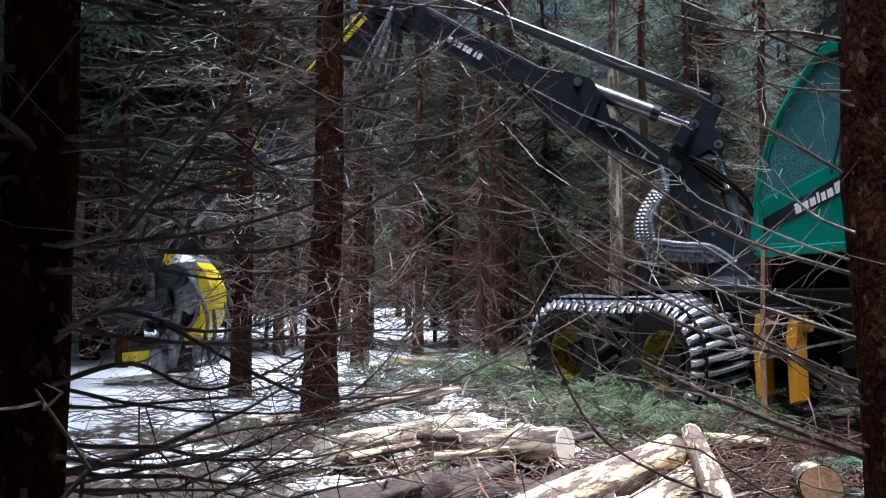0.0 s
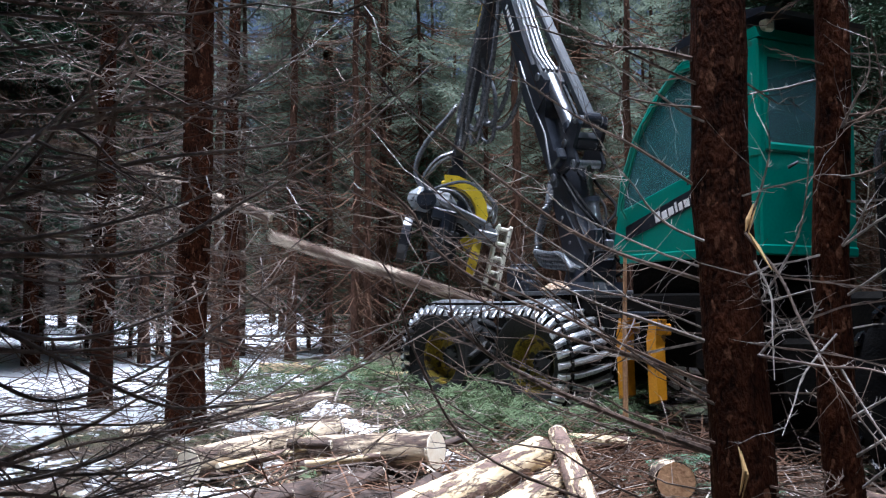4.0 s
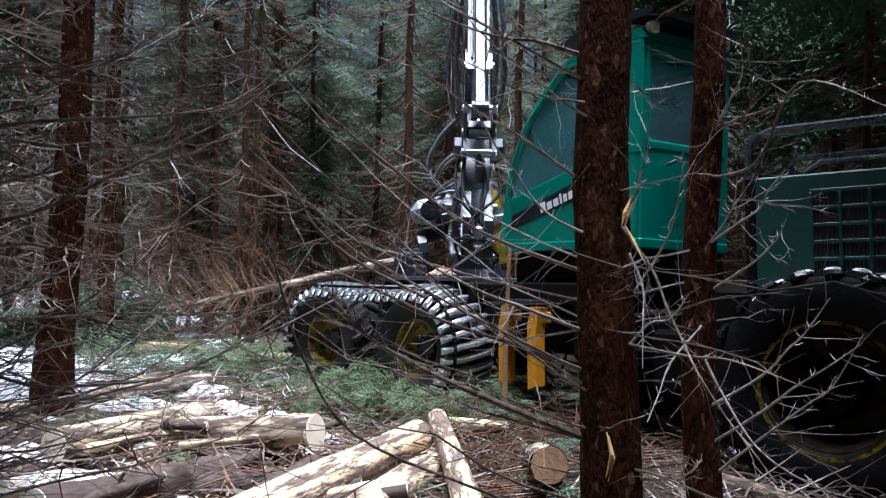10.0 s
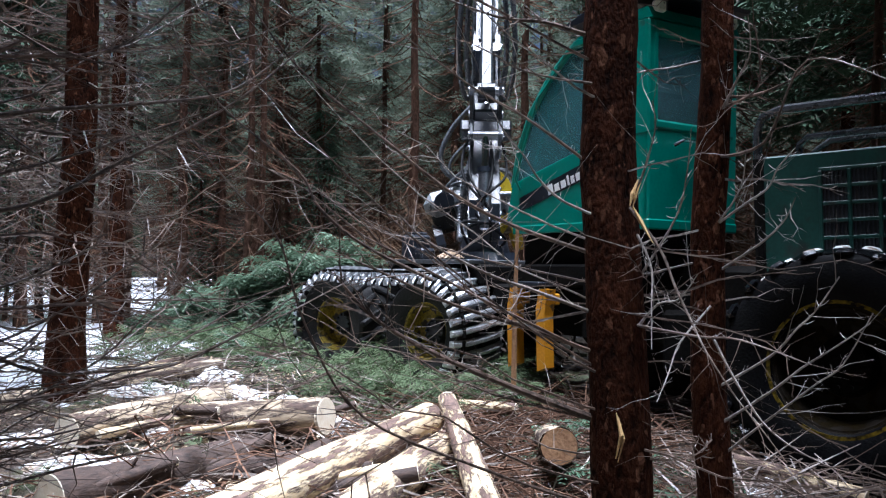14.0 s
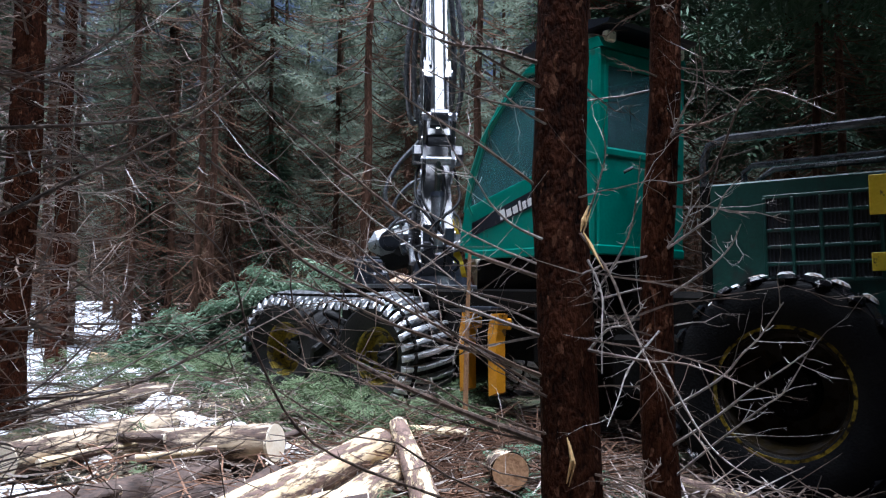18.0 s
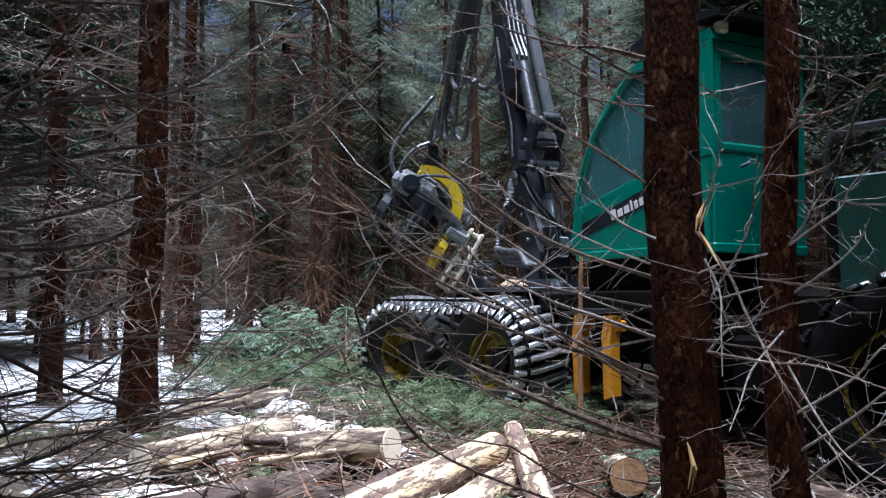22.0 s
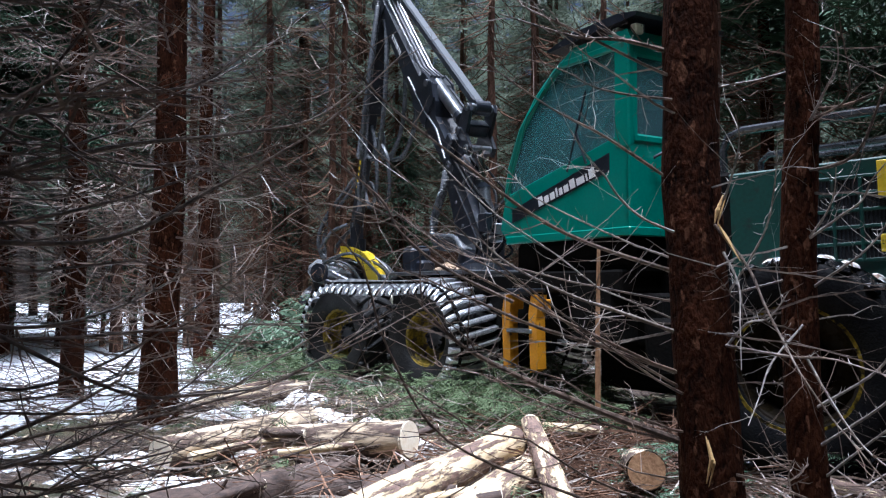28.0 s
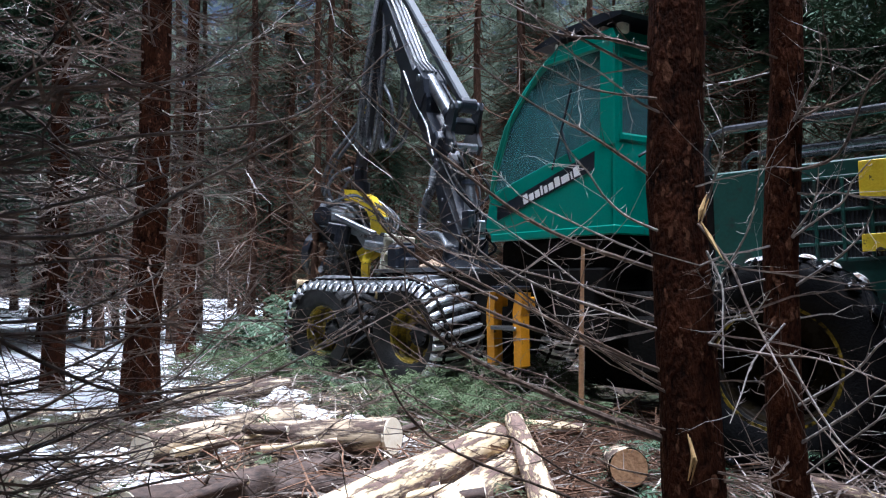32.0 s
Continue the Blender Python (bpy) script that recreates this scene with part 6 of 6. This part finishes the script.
long_branch(BIG, 3, [(0.63, 2.42, 1.52), (0.42, 2.41, 1.62), (0.29, 2.38, 1.72), (0.23, 2.39, 1.82), (0.02, 2.35, 1.98), (-0.15, 2.29, 2.17)], 0.0060, TWIG, "long bare brown dead branch", 8)
long_branch(BIG, 4, [(1.19, 2.64, 0.79), (0.86, 2.56, 0.92), (0.44, 2.46, 1.12), (0.26, 2.39, 1.39), (0.18, 2.34, 1.62), (0.06, 2.30, 1.75), (-0.08, 2.30, 1.91)], 0.0056, TWIG, "long bare brown dead branch", 8)
long_branch(BIG, 6, [(1.26, 2.70, 2.37), (1.08, 2.69, 2.40), (0.90, 2.65, 2.39), (0.64, 2.62, 2.44)], 0.0090, TWIG, "long bare brown dead branch", 14)
long_branch(BIG, 7, [(1.28, 2.69, 1.41), (1.02, 2.61, 1.49), (0.85, 2.56, 1.54), (0.65, 2.52, 1.63), (0.53, 2.44, 1.71)], 0.0075, TWIG_PALE, "bleached grey bare branch", 10)
long_branch(BIG, 8, [(1.27, 2.70, 1.92), (1.03, 2.71, 2.07), (0.82, 2.68, 2.16), (0.56, 2.64, 2.31)], 0.0067, TWIG, "long bare brown dead branch", 10)
long_branch(THIN, 15, [(1.72, 2.70, 2.15), (1.75, 2.56, 2.15), (1.75, 2.44, 2.20), (1.70, 2.41, 2.40)], 0.0067, TWIG, "long bare brown dead branch", 8)
long_branch(THIN, 16, [(1.75, 2.68, 2.19), (1.79, 2.53, 2.17), (1.82, 2.39, 2.19), (1.84, 2.31, 2.23)], 0.0067, TWIG, "long bare brown dead branch", 10)
long_branch(THIN, 17, [(1.71, 2.65, 1.34), (1.70, 2.47, 1.18), (1.72, 2.33, 1.06), (1.78, 2.16, 0.99), (1.83, 1.98, 0.98)], 0.005, TWIG, "long bare brown dead branch", 10)
long_branch(THIN, 20, [(1.72, 2.70, 1.97), (1.76, 2.43, 1.99), (1.80, 2.27, 2.23), (1.92, 2.04, 2.12)], 0.0067, TWIG, "long bare brown dead branch", 10)
long_branch(BIG, 40, [(1.24, 2.65, 1.75), (1.12, 2.62, 1.79), (1.03, 2.59, 1.85), (0.96, 2.55, 1.92), (0.89, 2.51, 1.97), (0.82, 2.47, 2.05)], 0.0052, BLEACHED, "bleached pale bare branch", 6)
long_branch(BIG, 41, [(1.40, 2.62, 1.84), (1.39, 2.54, 1.92), (1.37, 2.45, 2.02), (1.32, 2.38, 2.09)], 0.0048, BLEACHED, "bleached pale bare branch", 3)
long_branch(BIG, 42, [(1.23, 2.63, 2.19), (1.08, 2.60, 2.19), (0.94, 2.56, 2.20), (0.84, 2.52, 2.23), (0.73, 2.47, 2.25)], 0.0048, TWIG, "long bare brown dead branch", 8)
long_branch(THIN, 43, [(1.73, 2.63, 2.13), (1.72, 2.52, 2.22), (1.69, 2.41, 2.28), (1.61, 2.31, 2.37)], 0.0052, BLEACHED, "bleached pale bare branch", 3)
long_branch(BIG, 44, [(1.42, 2.66, 1.52), (1.48, 2.51, 1.73), (1.45, 2.39, 1.87), (1.39, 2.27, 1.99)], 0.0046, BLEACHED, "bleached pale bare branch", 5)
long_branch(THIN, 45, [(1.73, 2.65, 1.73), (1.72, 2.54, 1.80), (1.68, 2.43, 1.86), (1.62, 2.33, 1.93)], 0.0046, BLEACHED, "bleached pale bare branch", 3)
long_branch(THIN, 46, [(1.73, 2.65, 1.73), (1.77, 2.53, 1.80), (1.77, 2.42, 1.84), (1.73, 2.32, 1.89), (1.71, 2.21, 1.94)], 0.0052, BLEACHED, "bleached pale bare branch", 5)
long_branch(THIN, 47, [(1.74, 2.66, 1.56), (1.78, 2.54, 1.63), (1.77, 2.43, 1.67), (1.76, 2.32, 1.73), (1.72, 2.22, 1.79)], 0.0056, BLEACHED, "bleached pale bare branch", 5)
long_branch(THIN, 48, [(1.73, 2.65, 1.15), (1.83, 2.48, 1.28), (1.83, 2.35, 1.38), (1.80, 2.23, 1.44), (1.78, 2.10, 1.55)], 0.0056, BLEACHED, "bleached pale bare branch", 4)
long_branch(THIN, 50, [(1.74, 2.65, 1.02), (1.82, 2.47, 1.16), (1.82, 2.31, 1.26), (1.81, 2.15, 1.34), (1.80, 2.00, 1.42)], 0.0058, BLEACHED, "bleached pale bare branch", 5)
long_branch(THIN, 51, [(1.75, 2.66, 0.90), (1.81, 2.51, 1.04), (1.82, 2.38, 1.13), (1.83, 2.25, 1.22), (1.81, 2.12, 1.29), (1.80, 1.99, 1.45)], 0.0052, BLEACHED, "bleached pale bare branch", 5)
long_branch(BIG, 55, [(1.39, 2.59, 1.37), (1.42, 2.51, 1.45), (1.45, 2.43, 1.47), (1.46, 2.34, 1.55)], 0.0050, BLEACHED, "bleached pale bare branch", 4)
long_branch(BIG, 56, [(1.37, 2.60, 1.38), (1.52, 2.43, 1.35), (1.58, 2.29, 1.35), (1.71, 2.13, 1.29)], 0.0056, TWIG, "long bare brown dead branch", 6)
long_branch(BIG, 57, [(1.35, 2.58, 1.77), (1.42, 2.50, 1.63), (1.44, 2.43, 1.50), (1.46, 2.37, 1.40), (1.47, 2.30, 1.31), (1.52, 2.23, 1.19), (1.55, 2.15, 1.11), (1.59, 2.08, 1.02)], 0.0054, TWIG, "long bare brown dead branch", 8)
long_branch(BIG, 58, [(1.38, 2.58, 1.68), (1.40, 2.52, 1.57), (1.38, 2.48, 1.45), (1.36, 2.44, 1.31)], 0.0044, BLEACHED, "bleached pale bare branch", 4)
long_branch(THIN, 59, [(1.68, 2.61, 1.44), (1.54, 2.57, 1.32), (1.46, 2.51, 1.22), (1.38, 2.44, 1.14)], 0.0044, BLEACHED, "bleached pale bare branch", 4)
long_branch(EDGE, 21, [(-0.93, 1.94, 1.45), (-0.83, 2.04, 1.52), (-0.66, 2.20, 1.46), (-0.47, 2.35, 1.50), (-0.27, 2.49, 1.62)], 0.0084, TWIG, "long bare brown dead branch", 18)
long_branch(EDGE, 22, [(-0.92, 1.94, 1.19), (-0.73, 2.08, 1.14), (-0.56, 2.23, 1.16), (-0.41, 2.36, 1.22), (-0.24, 2.49, 1.33), (-0.04, 2.60, 1.59)], 0.0072, TWIG, "long bare brown dead branch", 18)
long_branch(EDGE, 23, [(-0.94, 1.93, 1.91), (-0.80, 2.05, 1.94), (-0.67, 2.20, 1.98), (-0.52, 2.34, 2.06), (-0.27, 2.49, 2.07)], 0.0084, TWIG, "long bare brown dead branch", 18)
long_branch(EDGE, 24, [(-0.93, 1.94, 1.67), (-0.74, 2.07, 1.69), (-0.57, 2.23, 1.74), (-0.35, 2.37, 1.83), (-0.04, 2.50, 1.98)], 0.0072, TWIG, "long bare brown dead branch", 18)
long_branch(EDGE, 25, [(-0.94, 1.93, 2.18), (-0.77, 2.06, 2.22), (-0.58, 2.23, 2.26), (-0.39, 2.37, 2.32)], 0.0072, TWIG, "long bare brown dead branch", 14)
long_branch(EDGE, 26, [(-0.78, 1.95, 1.69), (-0.66, 1.99, 1.85), (-0.56, 2.02, 2.02), (-0.46, 2.05, 2.19), (-0.40, 2.06, 2.31)], 0.0060, TWIG, "long bare brown dead branch", 8)
long_branch(EDGE, 27, [(-0.90, 1.90, 1.47), (-0.83, 1.93, 1.51), (-0.75, 1.96, 1.56), (-0.73, 1.97, 1.61)], 0.0048, TWIG_PALE, "bleached grey bare branch", 6)
long_branch(EDGE, 28, [(-0.93, 1.94, 1.35), (-0.79, 2.05, 1.39), (-0.65, 2.21, 1.31), (-0.41, 2.36, 1.40), (-0.14, 2.50, 1.61)], 0.0072, TWIG, "long bare brown dead branch", 18)
long_branch(EDGE, 29, [(-0.75, 2.07, 1.78), (-0.47, 2.25, 1.91), (-0.18, 2.39, 1.98), (0.04, 2.50, 2.05), (0.20, 2.59, 2.19)], 0.0072, TWIG, "long bare brown dead branch", 18)
long_branch(EDGE, 30, [(-0.74, 2.07, 1.66), (-0.46, 2.25, 1.68), (-0.22, 2.39, 1.83), (0.07, 2.50, 2.03), (0.33, 2.58, 2.29)], 0.0072, TWIG, "long bare brown dead branch", 18)
long_branch(EDGE, 31, [(-0.76, 2.07, 1.99), (-0.47, 2.25, 2.05), (-0.26, 2.39, 2.12), (-0.10, 2.50, 2.29), (-0.01, 2.50, 2.43)], 0.0060, TWIG, "long bare brown dead branch", 14)
long_branch(EDGE, 32, [(-0.73, 2.07, 1.49), (-0.44, 2.26, 1.30), (-0.27, 2.39, 1.27), (-0.02, 2.50, 1.30), (0.28, 2.58, 1.49)], 0.0060, TWIG, "long bare brown dead branch", 14)


def fan(tree, seed, count, z0, z1, a0, a1, l0, l1, r, material, label, twigs=14, rise=(-0.35, 0.15)):
    """Slender bare limbs from one side of a trunk, each a part of its tree."""
    rnd = random.Random(seed)
    for _ in range(count):
        s = Shape()
        z, a, ln = rnd.uniform(z0, z1), radians(rnd.uniform(a0, a1)), rnd.uniform(l0, l1)
        axis = dead_branch(s, rnd, (-0.02 * z, 0, z), (math.cos(a), math.sin(a), rnd.uniform(*rise)), ln, r * rnd.uniform(0.6, 1.0), rnd.uniform(0.05, 0.45), twigs, 5, 9, wob=0.035)
        n = len(axis)
        for _ in range(16):
            k = rnd.randrange(1, n)
            q = axis[k].lerp(axis[k - 1], rnd.random())
            e = Vector((rnd.uniform(-1, 1), rnd.uniform(-1, 1), rnd.uniform(-0.4, 1)))
            s.tube([q, q + e * 0.012, q + e * 0.022 + Vector((0, 0, 0.01))], [0.0022, 0.0018, 0.0008], 3, False)
        part("long_branch", s, material, tree, label, tidy=False)


fan(BIG, 1, 8, 0.6, 2.3, 150, 215, 0.9, 1.9, 0.007, TWIG, "slender brown bare branch", 9, (0.12, 0.6))
fan(BIG, 2, 4, 0.7, 2.2, 145, 200, 0.7, 1.5, 0.006, TWIG_PALE, "bleached grey bare branch", 7, (0.15, 0.6))
fan(THIN, 4, 5, 0.5, 2.6, 120, 240, 0.5, 1.1, 0.006, TWIG, "slender brown bare branch")
fan(EDGE, 5, 12, 0.5, 2.6, -10, 75, 0.9, 2.0, 0.007, TWIG, "slender brown bare branch")
fan(EDGE, 6, 9, 0.8, 1.5, 15, 65, 1.2, 2.2, 0.0095, TWIG, "dark bare branch", 12, (-0.3, 0.1))


# ---------- what moves ----------
def glide(keys, t):
    """Monotone cubic through rows (time, value, ...)."""
    ts = [k[0] for k in keys]
    if t <= ts[0]:
        return list(keys[0][1:])
    if t >= ts[-1]:
        return list(keys[-1][1:])
    i = max(k for k in range(len(ts) - 1) if ts[k] <= t)
    out = []
    h = ts[i + 1] - ts[i]
    u = (t - ts[i]) / h
    for c in range(1, len(keys[0])):
        def slope(k):
            if k <= 0 or k >= len(ts) - 1:
                return 0.0
            a = (keys[k][c] - keys[k - 1][c]) / (ts[k] - ts[k - 1])
            b = (keys[k + 1][c] - keys[k][c]) / (ts[k + 1] - ts[k])
            return 0.0 if a * b <= 0 else 2 * a * b / (a + b)
        p, q, m0, m1 = keys[i][c], keys[i + 1][c], slope(i) * h, slope(i + 1) * h
        out.append(p * (2 * u ** 3 - 3 * u * u + 1) + m0 * (u ** 3 - 2 * u * u + u) + q * (3 * u * u - 2 * u ** 3) + m1 * (u ** 3 - u * u))
    return out


# seconds, joint x, y, height, heading of the front frame, heading of the rear frame: the machine creeps forward once
DRIVE = [(0, 3.95, 6.2, 0.12, 107, 128), (23.6, 3.95, 6.2, 0.12, 107, 128), (24.4, 3.9, 6.27, 0.14, 107.6, 128.5), (25.5, 3.66, 6.6, 0.2, 110, 130), (27.3, 3.4, 7.0, 0.24, 112, 131), (32, 3.4, 7.0, 0.24, 112, 131)]
# seconds, crane heading, boom angle, reach and height of the boom's tip
CRANE = [
    (0, 166, 32.5, 6.52, 2.36),
    (0.4, 166, 32.5, 6.53, 2.38),
    (0.7, 164.5, 35.5, 6.27, 2.85),
    (1, 160.5, 45.5, 5.94, 3.51),
    (1.3, 157, 51, 5.64, 3.77),
    (1.6, 152.5, 56, 5.29, 4.02),
    (2, 147, 62, 4.93, 4.14),
    (2.5, 138, 64, 4.57, 4.23),
    (4.5, 93, 60, 4.27, 3.69),
    (5, 90, 60, 4.2, 3.64),
    (5.5, 85, 61, 4.14, 3.93),
    (6, 74.9, 62, 3.46, 3.61),
    (9, 73, 62, 3.46, 3.56),
    (10, 73.8, 62, 3.46, 3.55),
    (11, 72.9, 62, 3.46, 3.59),
    (12, 72.4, 62, 3.46, 3.61),
    (13, 72.1, 62, 3.46, 3.6),
    (14, 72.1, 62, 3.46, 3.45),
    (16.5, 71.6, 62, 3.46, 3.02),
    (17, 71.9, 62, 3.46, 3.02),
    (18, 74.2, 62, 3.46, 3.23),
    (18.5, 74.3, 62, 3.46, 3.32),
    (19, 88, 64, 3.06, 3.73),
    (19.5, 93, 68, 4.26, 3.55),
    (20, 102, 72, 4.49, 3.55),
    (20.4, 101, 72, 4.46, 3.6),
    (21, 102, 72, 4.47, 3.62),
    (22, 97, 73, 4.35, 3.93),
    (22.5, 96, 74, 4.33, 4.48),
    (23, 97, 74, 4.34, 4.53),
    (23.5, 99, 72, 4.4, 4.06),
    (24.2, 100, 66, 4.86, 4.57),
    (25, 98, 62, 4.61, 4.37),
    (25.5, 99, 57, 4.55, 4.01),
    (27.5, 105.7, 48, 4.43, 2.42),
    (28, 105.5, 48, 4.43, 2.41),
    (29, 105.9, 48, 4.44, 2.42),
    (30, 105.2, 48, 4.42, 2.4),
    (30.5, 105.1, 48, 4.41, 2.54),
    (31, 102.4, 49, 4.34, 2.93),
    (32, 101.7, 50, 4.32, 3.3),
]
# seconds, heading and rise of the stem axis in the head
HEAD = [(0, 165, 84), (0.6, 165, 84), (1.0, 165, 80), (2.0, 168, 62), (2.5, 172, 55), (4.5, 172, 0), (5.0, 166, -10), (6.0, 164, -13), (10, 164, -13), (11, 164, -14), (13, 164, -15), (14.5, 166, -17), (16.5, 168, -13), (17.5, 168, -14), (18.5, 168, -20), (19.0, 170, -26), (19.5, 172, -20), (20.0, 172, -8), (20.4, 172, 20), (20.8, 172, 22), (21.1, 172, 14), (21.4, 172, -25), (22.0, 175, 30), (22.5, 180, 65), (23.0, 185, 80), (24, 200, 70), (25.5, 205, 60), (27.5, 150, 12), (30, 145, 8), (32, 145, 10)]
# seconds, distance from the head to the lowest green branch of the stem being fed
FEED = [(4.5, 4.7), (4.8, 3.5), (5.1, 2.6), (5.4, 3.2), (5.7, 4.2), (6.0, 4.6), (10.1, 4.6), (10.4, 4.2), (10.8, 3.3), (11.2, 2.4), (11.5, 2.1), (12.2, 1.8), (13.8, 1.6), (14.4, 1.0), (19.3, 0.7), (20.0, 0.3), (21.1, -0.1)]


def front_pose(t):
    x, y, z, h, _ = glide(DRIVE, t)
    return pose(x, y, z, 0, 0, h)


def crane_state(t):
    az, el, reach, z = glide(CRANE, t)
    h = glide(DRIVE, t)[3]
    slew = Matrix.Translation((SLEW[0], 0, 0)) @ pose(0, 0, 0, 0, 0, az - h)
    boom = slew @ pose(PIV_X, 0, PIV_Z, 0, -el, 0)
    e = radians(el)
    ex, ez = PIV_X + LB * math.cos(e), PIV_Z + LB * math.sin(e)
    out = math.degrees(math.atan2(z - ez, reach - ex))
    outer = slew @ pose(ex, 0, ez, 0, -out, 0)
    tip = slew @ pose(reach, 0, z, 0, -out, 0)
    az_h, rise = glide(HEAD, t)
    hang = Matrix.Translation(tip.translation) @ pose(0, 0, 0, 0, 0, az_h + 180 - h)
    pivot = hang @ Vector((-0.15, 0, -1.12))
    body = Matrix.Translation(pivot) @ pose(0, 0, 0, 0, -rise, az_h - h) @ Matrix.Translation((0, 0, -0.4))
    lo = slew @ Vector((-0.2, 0, 1.95))
    crank = slew @ pose(PIV_X, 0, PIV_Z, 0, -(31 + (el - 31) * 0.33), 0)
    hi = crank @ Vector((-0.27, 0, 0.42))
    foot, eye = boom @ Vector((1.42, 0, 0.28)), crank @ Vector((0.06, 0, 0.49))
    top, far = crank @ Vector((0.0, 0, 0.84)), boom @ Vector((3.95, 0, 0.34))
    bar = (far - top).to_track_quat("X", "Z").to_matrix().to_4x4()

    def aim(a, b):
        return (b - a).to_track_quat("Z", "Y").to_matrix().to_4x4()

    lift, push = aim(lo, hi), aim(foot, eye)
    return (slew, boom, outer, tip, hang, body, Matrix.Translation(lo) @ lift, Matrix.Translation(hi) @ lift, crank,
            Matrix.Translation(top) @ bar, Matrix.Translation(foot) @ push, Matrix.Translation(eye) @ push)


def stem_pose(t, s):
    """The pose of a piece whose start lies s metres out along the stem from the head."""
    return front_pose(t) @ crane_state(t)[5] @ Matrix.Translation((s, 0, 0))


def motions():
    times = [k * 0.25 for k in range(129)]
    walk(harvester, [(t, front_pose(t)) for t in (0, 23.6, 23.9, 24.2, 24.5, 24.8, 25.1, 25.5, 26, 26.5, 27, 27.3, 32)])
    walk(rear, [(t, pose(0, 0, -0.1 - 0.06 * (t > 26), 0, 2.0, glide(DRIVE, t)[4] - glide(DRIVE, t)[3])) for t in (0, 23.6, 24.2, 24.8, 25.5, 26.2, 27.3, 32)])
    path = [(t, glide(DRIVE, t)) for t in (0, 23.6, 24.2, 24.8, 25.5, 26.0, 26.6, 27.3, 32)]
    gone, rolled = 0.0, [(0, 0.0)]
    for (t0, a), (t1, b) in zip(path[:-1], path[1:]):
        gone += math.hypot(b[0] - a[0], b[1] - a[1])
        rolled.append((t1, gone))
    for w, (x, y, z) in front_wheels:
        walk(w, [(t, BOGIE @ pose(x, y, z, 0, math.degrees(d / R_F), 0)) for t, d in rolled])
    for w in rear_wheels + [e for e, _ in spin_with]:
        x, y, z = w.matrix_basis.translation
        walk(w, [(t, pose(x, y, z, 0, math.degrees(d / R_R), 0)) for t, d in rolled])
    states = [(t, crane_state(t)) for t in times]
    for k, ob in enumerate((crane_column, main_boom, outer_boom, extension, hanger, head_body, lift_barrel, lift_rod, link_arm, link_rod, boom_barrel, boom_rod)):
        walk(ob, [(t, s[k]) for t, s in states])
    # the spruce: standing, felled away to the side, fed through the head and cut up
    root = (2.6, 13.0, ground_z(2.6, 13.0))

    def standing(s, fall=0.0, lift=0.0):
        return Matrix.Translation((root[0], root[1], root[2] + lift)) @ pose(0, 0, 0, 0, -(90 - fall), 170) @ Matrix.Translation((s, 0, 0))

    # the butt log comes to lie on the ground behind the machine
    butt = pose(6.4, 12.2, ground_z(5, 12.4) + 0.12, 0, 0, 170)
    walk(stem_a, [(0, standing(0)), (2.7, standing(0)), (3.3, standing(0, 25, 0.4)), (3.9, standing(0, 65, 1.0)), (4.4, butt), (32, butt)])
    for ob, s0, off, cut in ((stem_b, 4.0, -5.0, 14.0), (spruce_top, 9.0, 0.0, 21.1), (brush[0], 6.8, -2.2, 5.1), (brush[1], 7.6, -1.4, 11.4)):
        rows = [(0, standing(s0)), (2.7, standing(s0)), (3.3, standing(s0, 25, 0.4)), (3.9, standing(s0, 65, 1.0))]
        t = 4.5
        while t <= cut:
            rows.append((t, stem_pose(t, glide(FEED, t)[0] + off)))
            t += 0.25
        last = rows[-1][1]
        x, y, z = last.translation
        tail = last.to_euler()
        if ob is spruce_top:
            rows += [(21.35, pose(0.95, 11.7, 1.2, 0, 8, 150)), (21.7, pose(0.95, 11.3, 0.7, 0, 2, 118)), (32, pose(0.95, 11.3, 0.7, 0, 2, 118))]
        elif ob in brush:
            gz = ground_z(x, y) + 0.3
            turn, lean = math.degrees(tail.z), math.degrees(tail.y)
            rows += [(cut + 0.35, pose(x - 0.3, y + 0.1, 0.5 * (z + gz), 0, lean * 0.5, turn)), (cut + 0.7, pose(x - 0.4, y + 0.2, gz, 0, 0, turn)), (32, pose(x - 0.4, y + 0.2, gz, 0, 0, turn))]
        else:
            gz = ground_z(x + 2, y) + 0.15
            rows += [(cut + 0.25, pose(x, y + 0.1, 0.45 * z + 0.55 * gz, 0, math.degrees(tail.y) * 0.5, math.degrees(tail.z))), (cut + 0.5, pose(x, y + 0.15, gz, 0, 0, math.degrees(tail.z))), (32, pose(x, y + 0.15, gz, 0, 0, math.degrees(tail.z)))]
        walk(ob, rows)
    low = pose(-0.9, 13.4, 0.55, 0, 4, -10)
    walk(next_stem, [(0, low), (29.9, low), (30.3, pose(-0.85, 13.4, 1.5, 0, 6, -10)), (30.6, pose(-0.8, 13.4, 1.92, 0, 9, -10)), (31.0, pose(-0.75, 13.4, 1.9, 0, 8, -10)), (31.6, pose(-0.3, 13.4, 1.75, 0, 8, -10)), (32, pose(0.3, 13.5, 1.6, 0, 6, -10))])


motions()
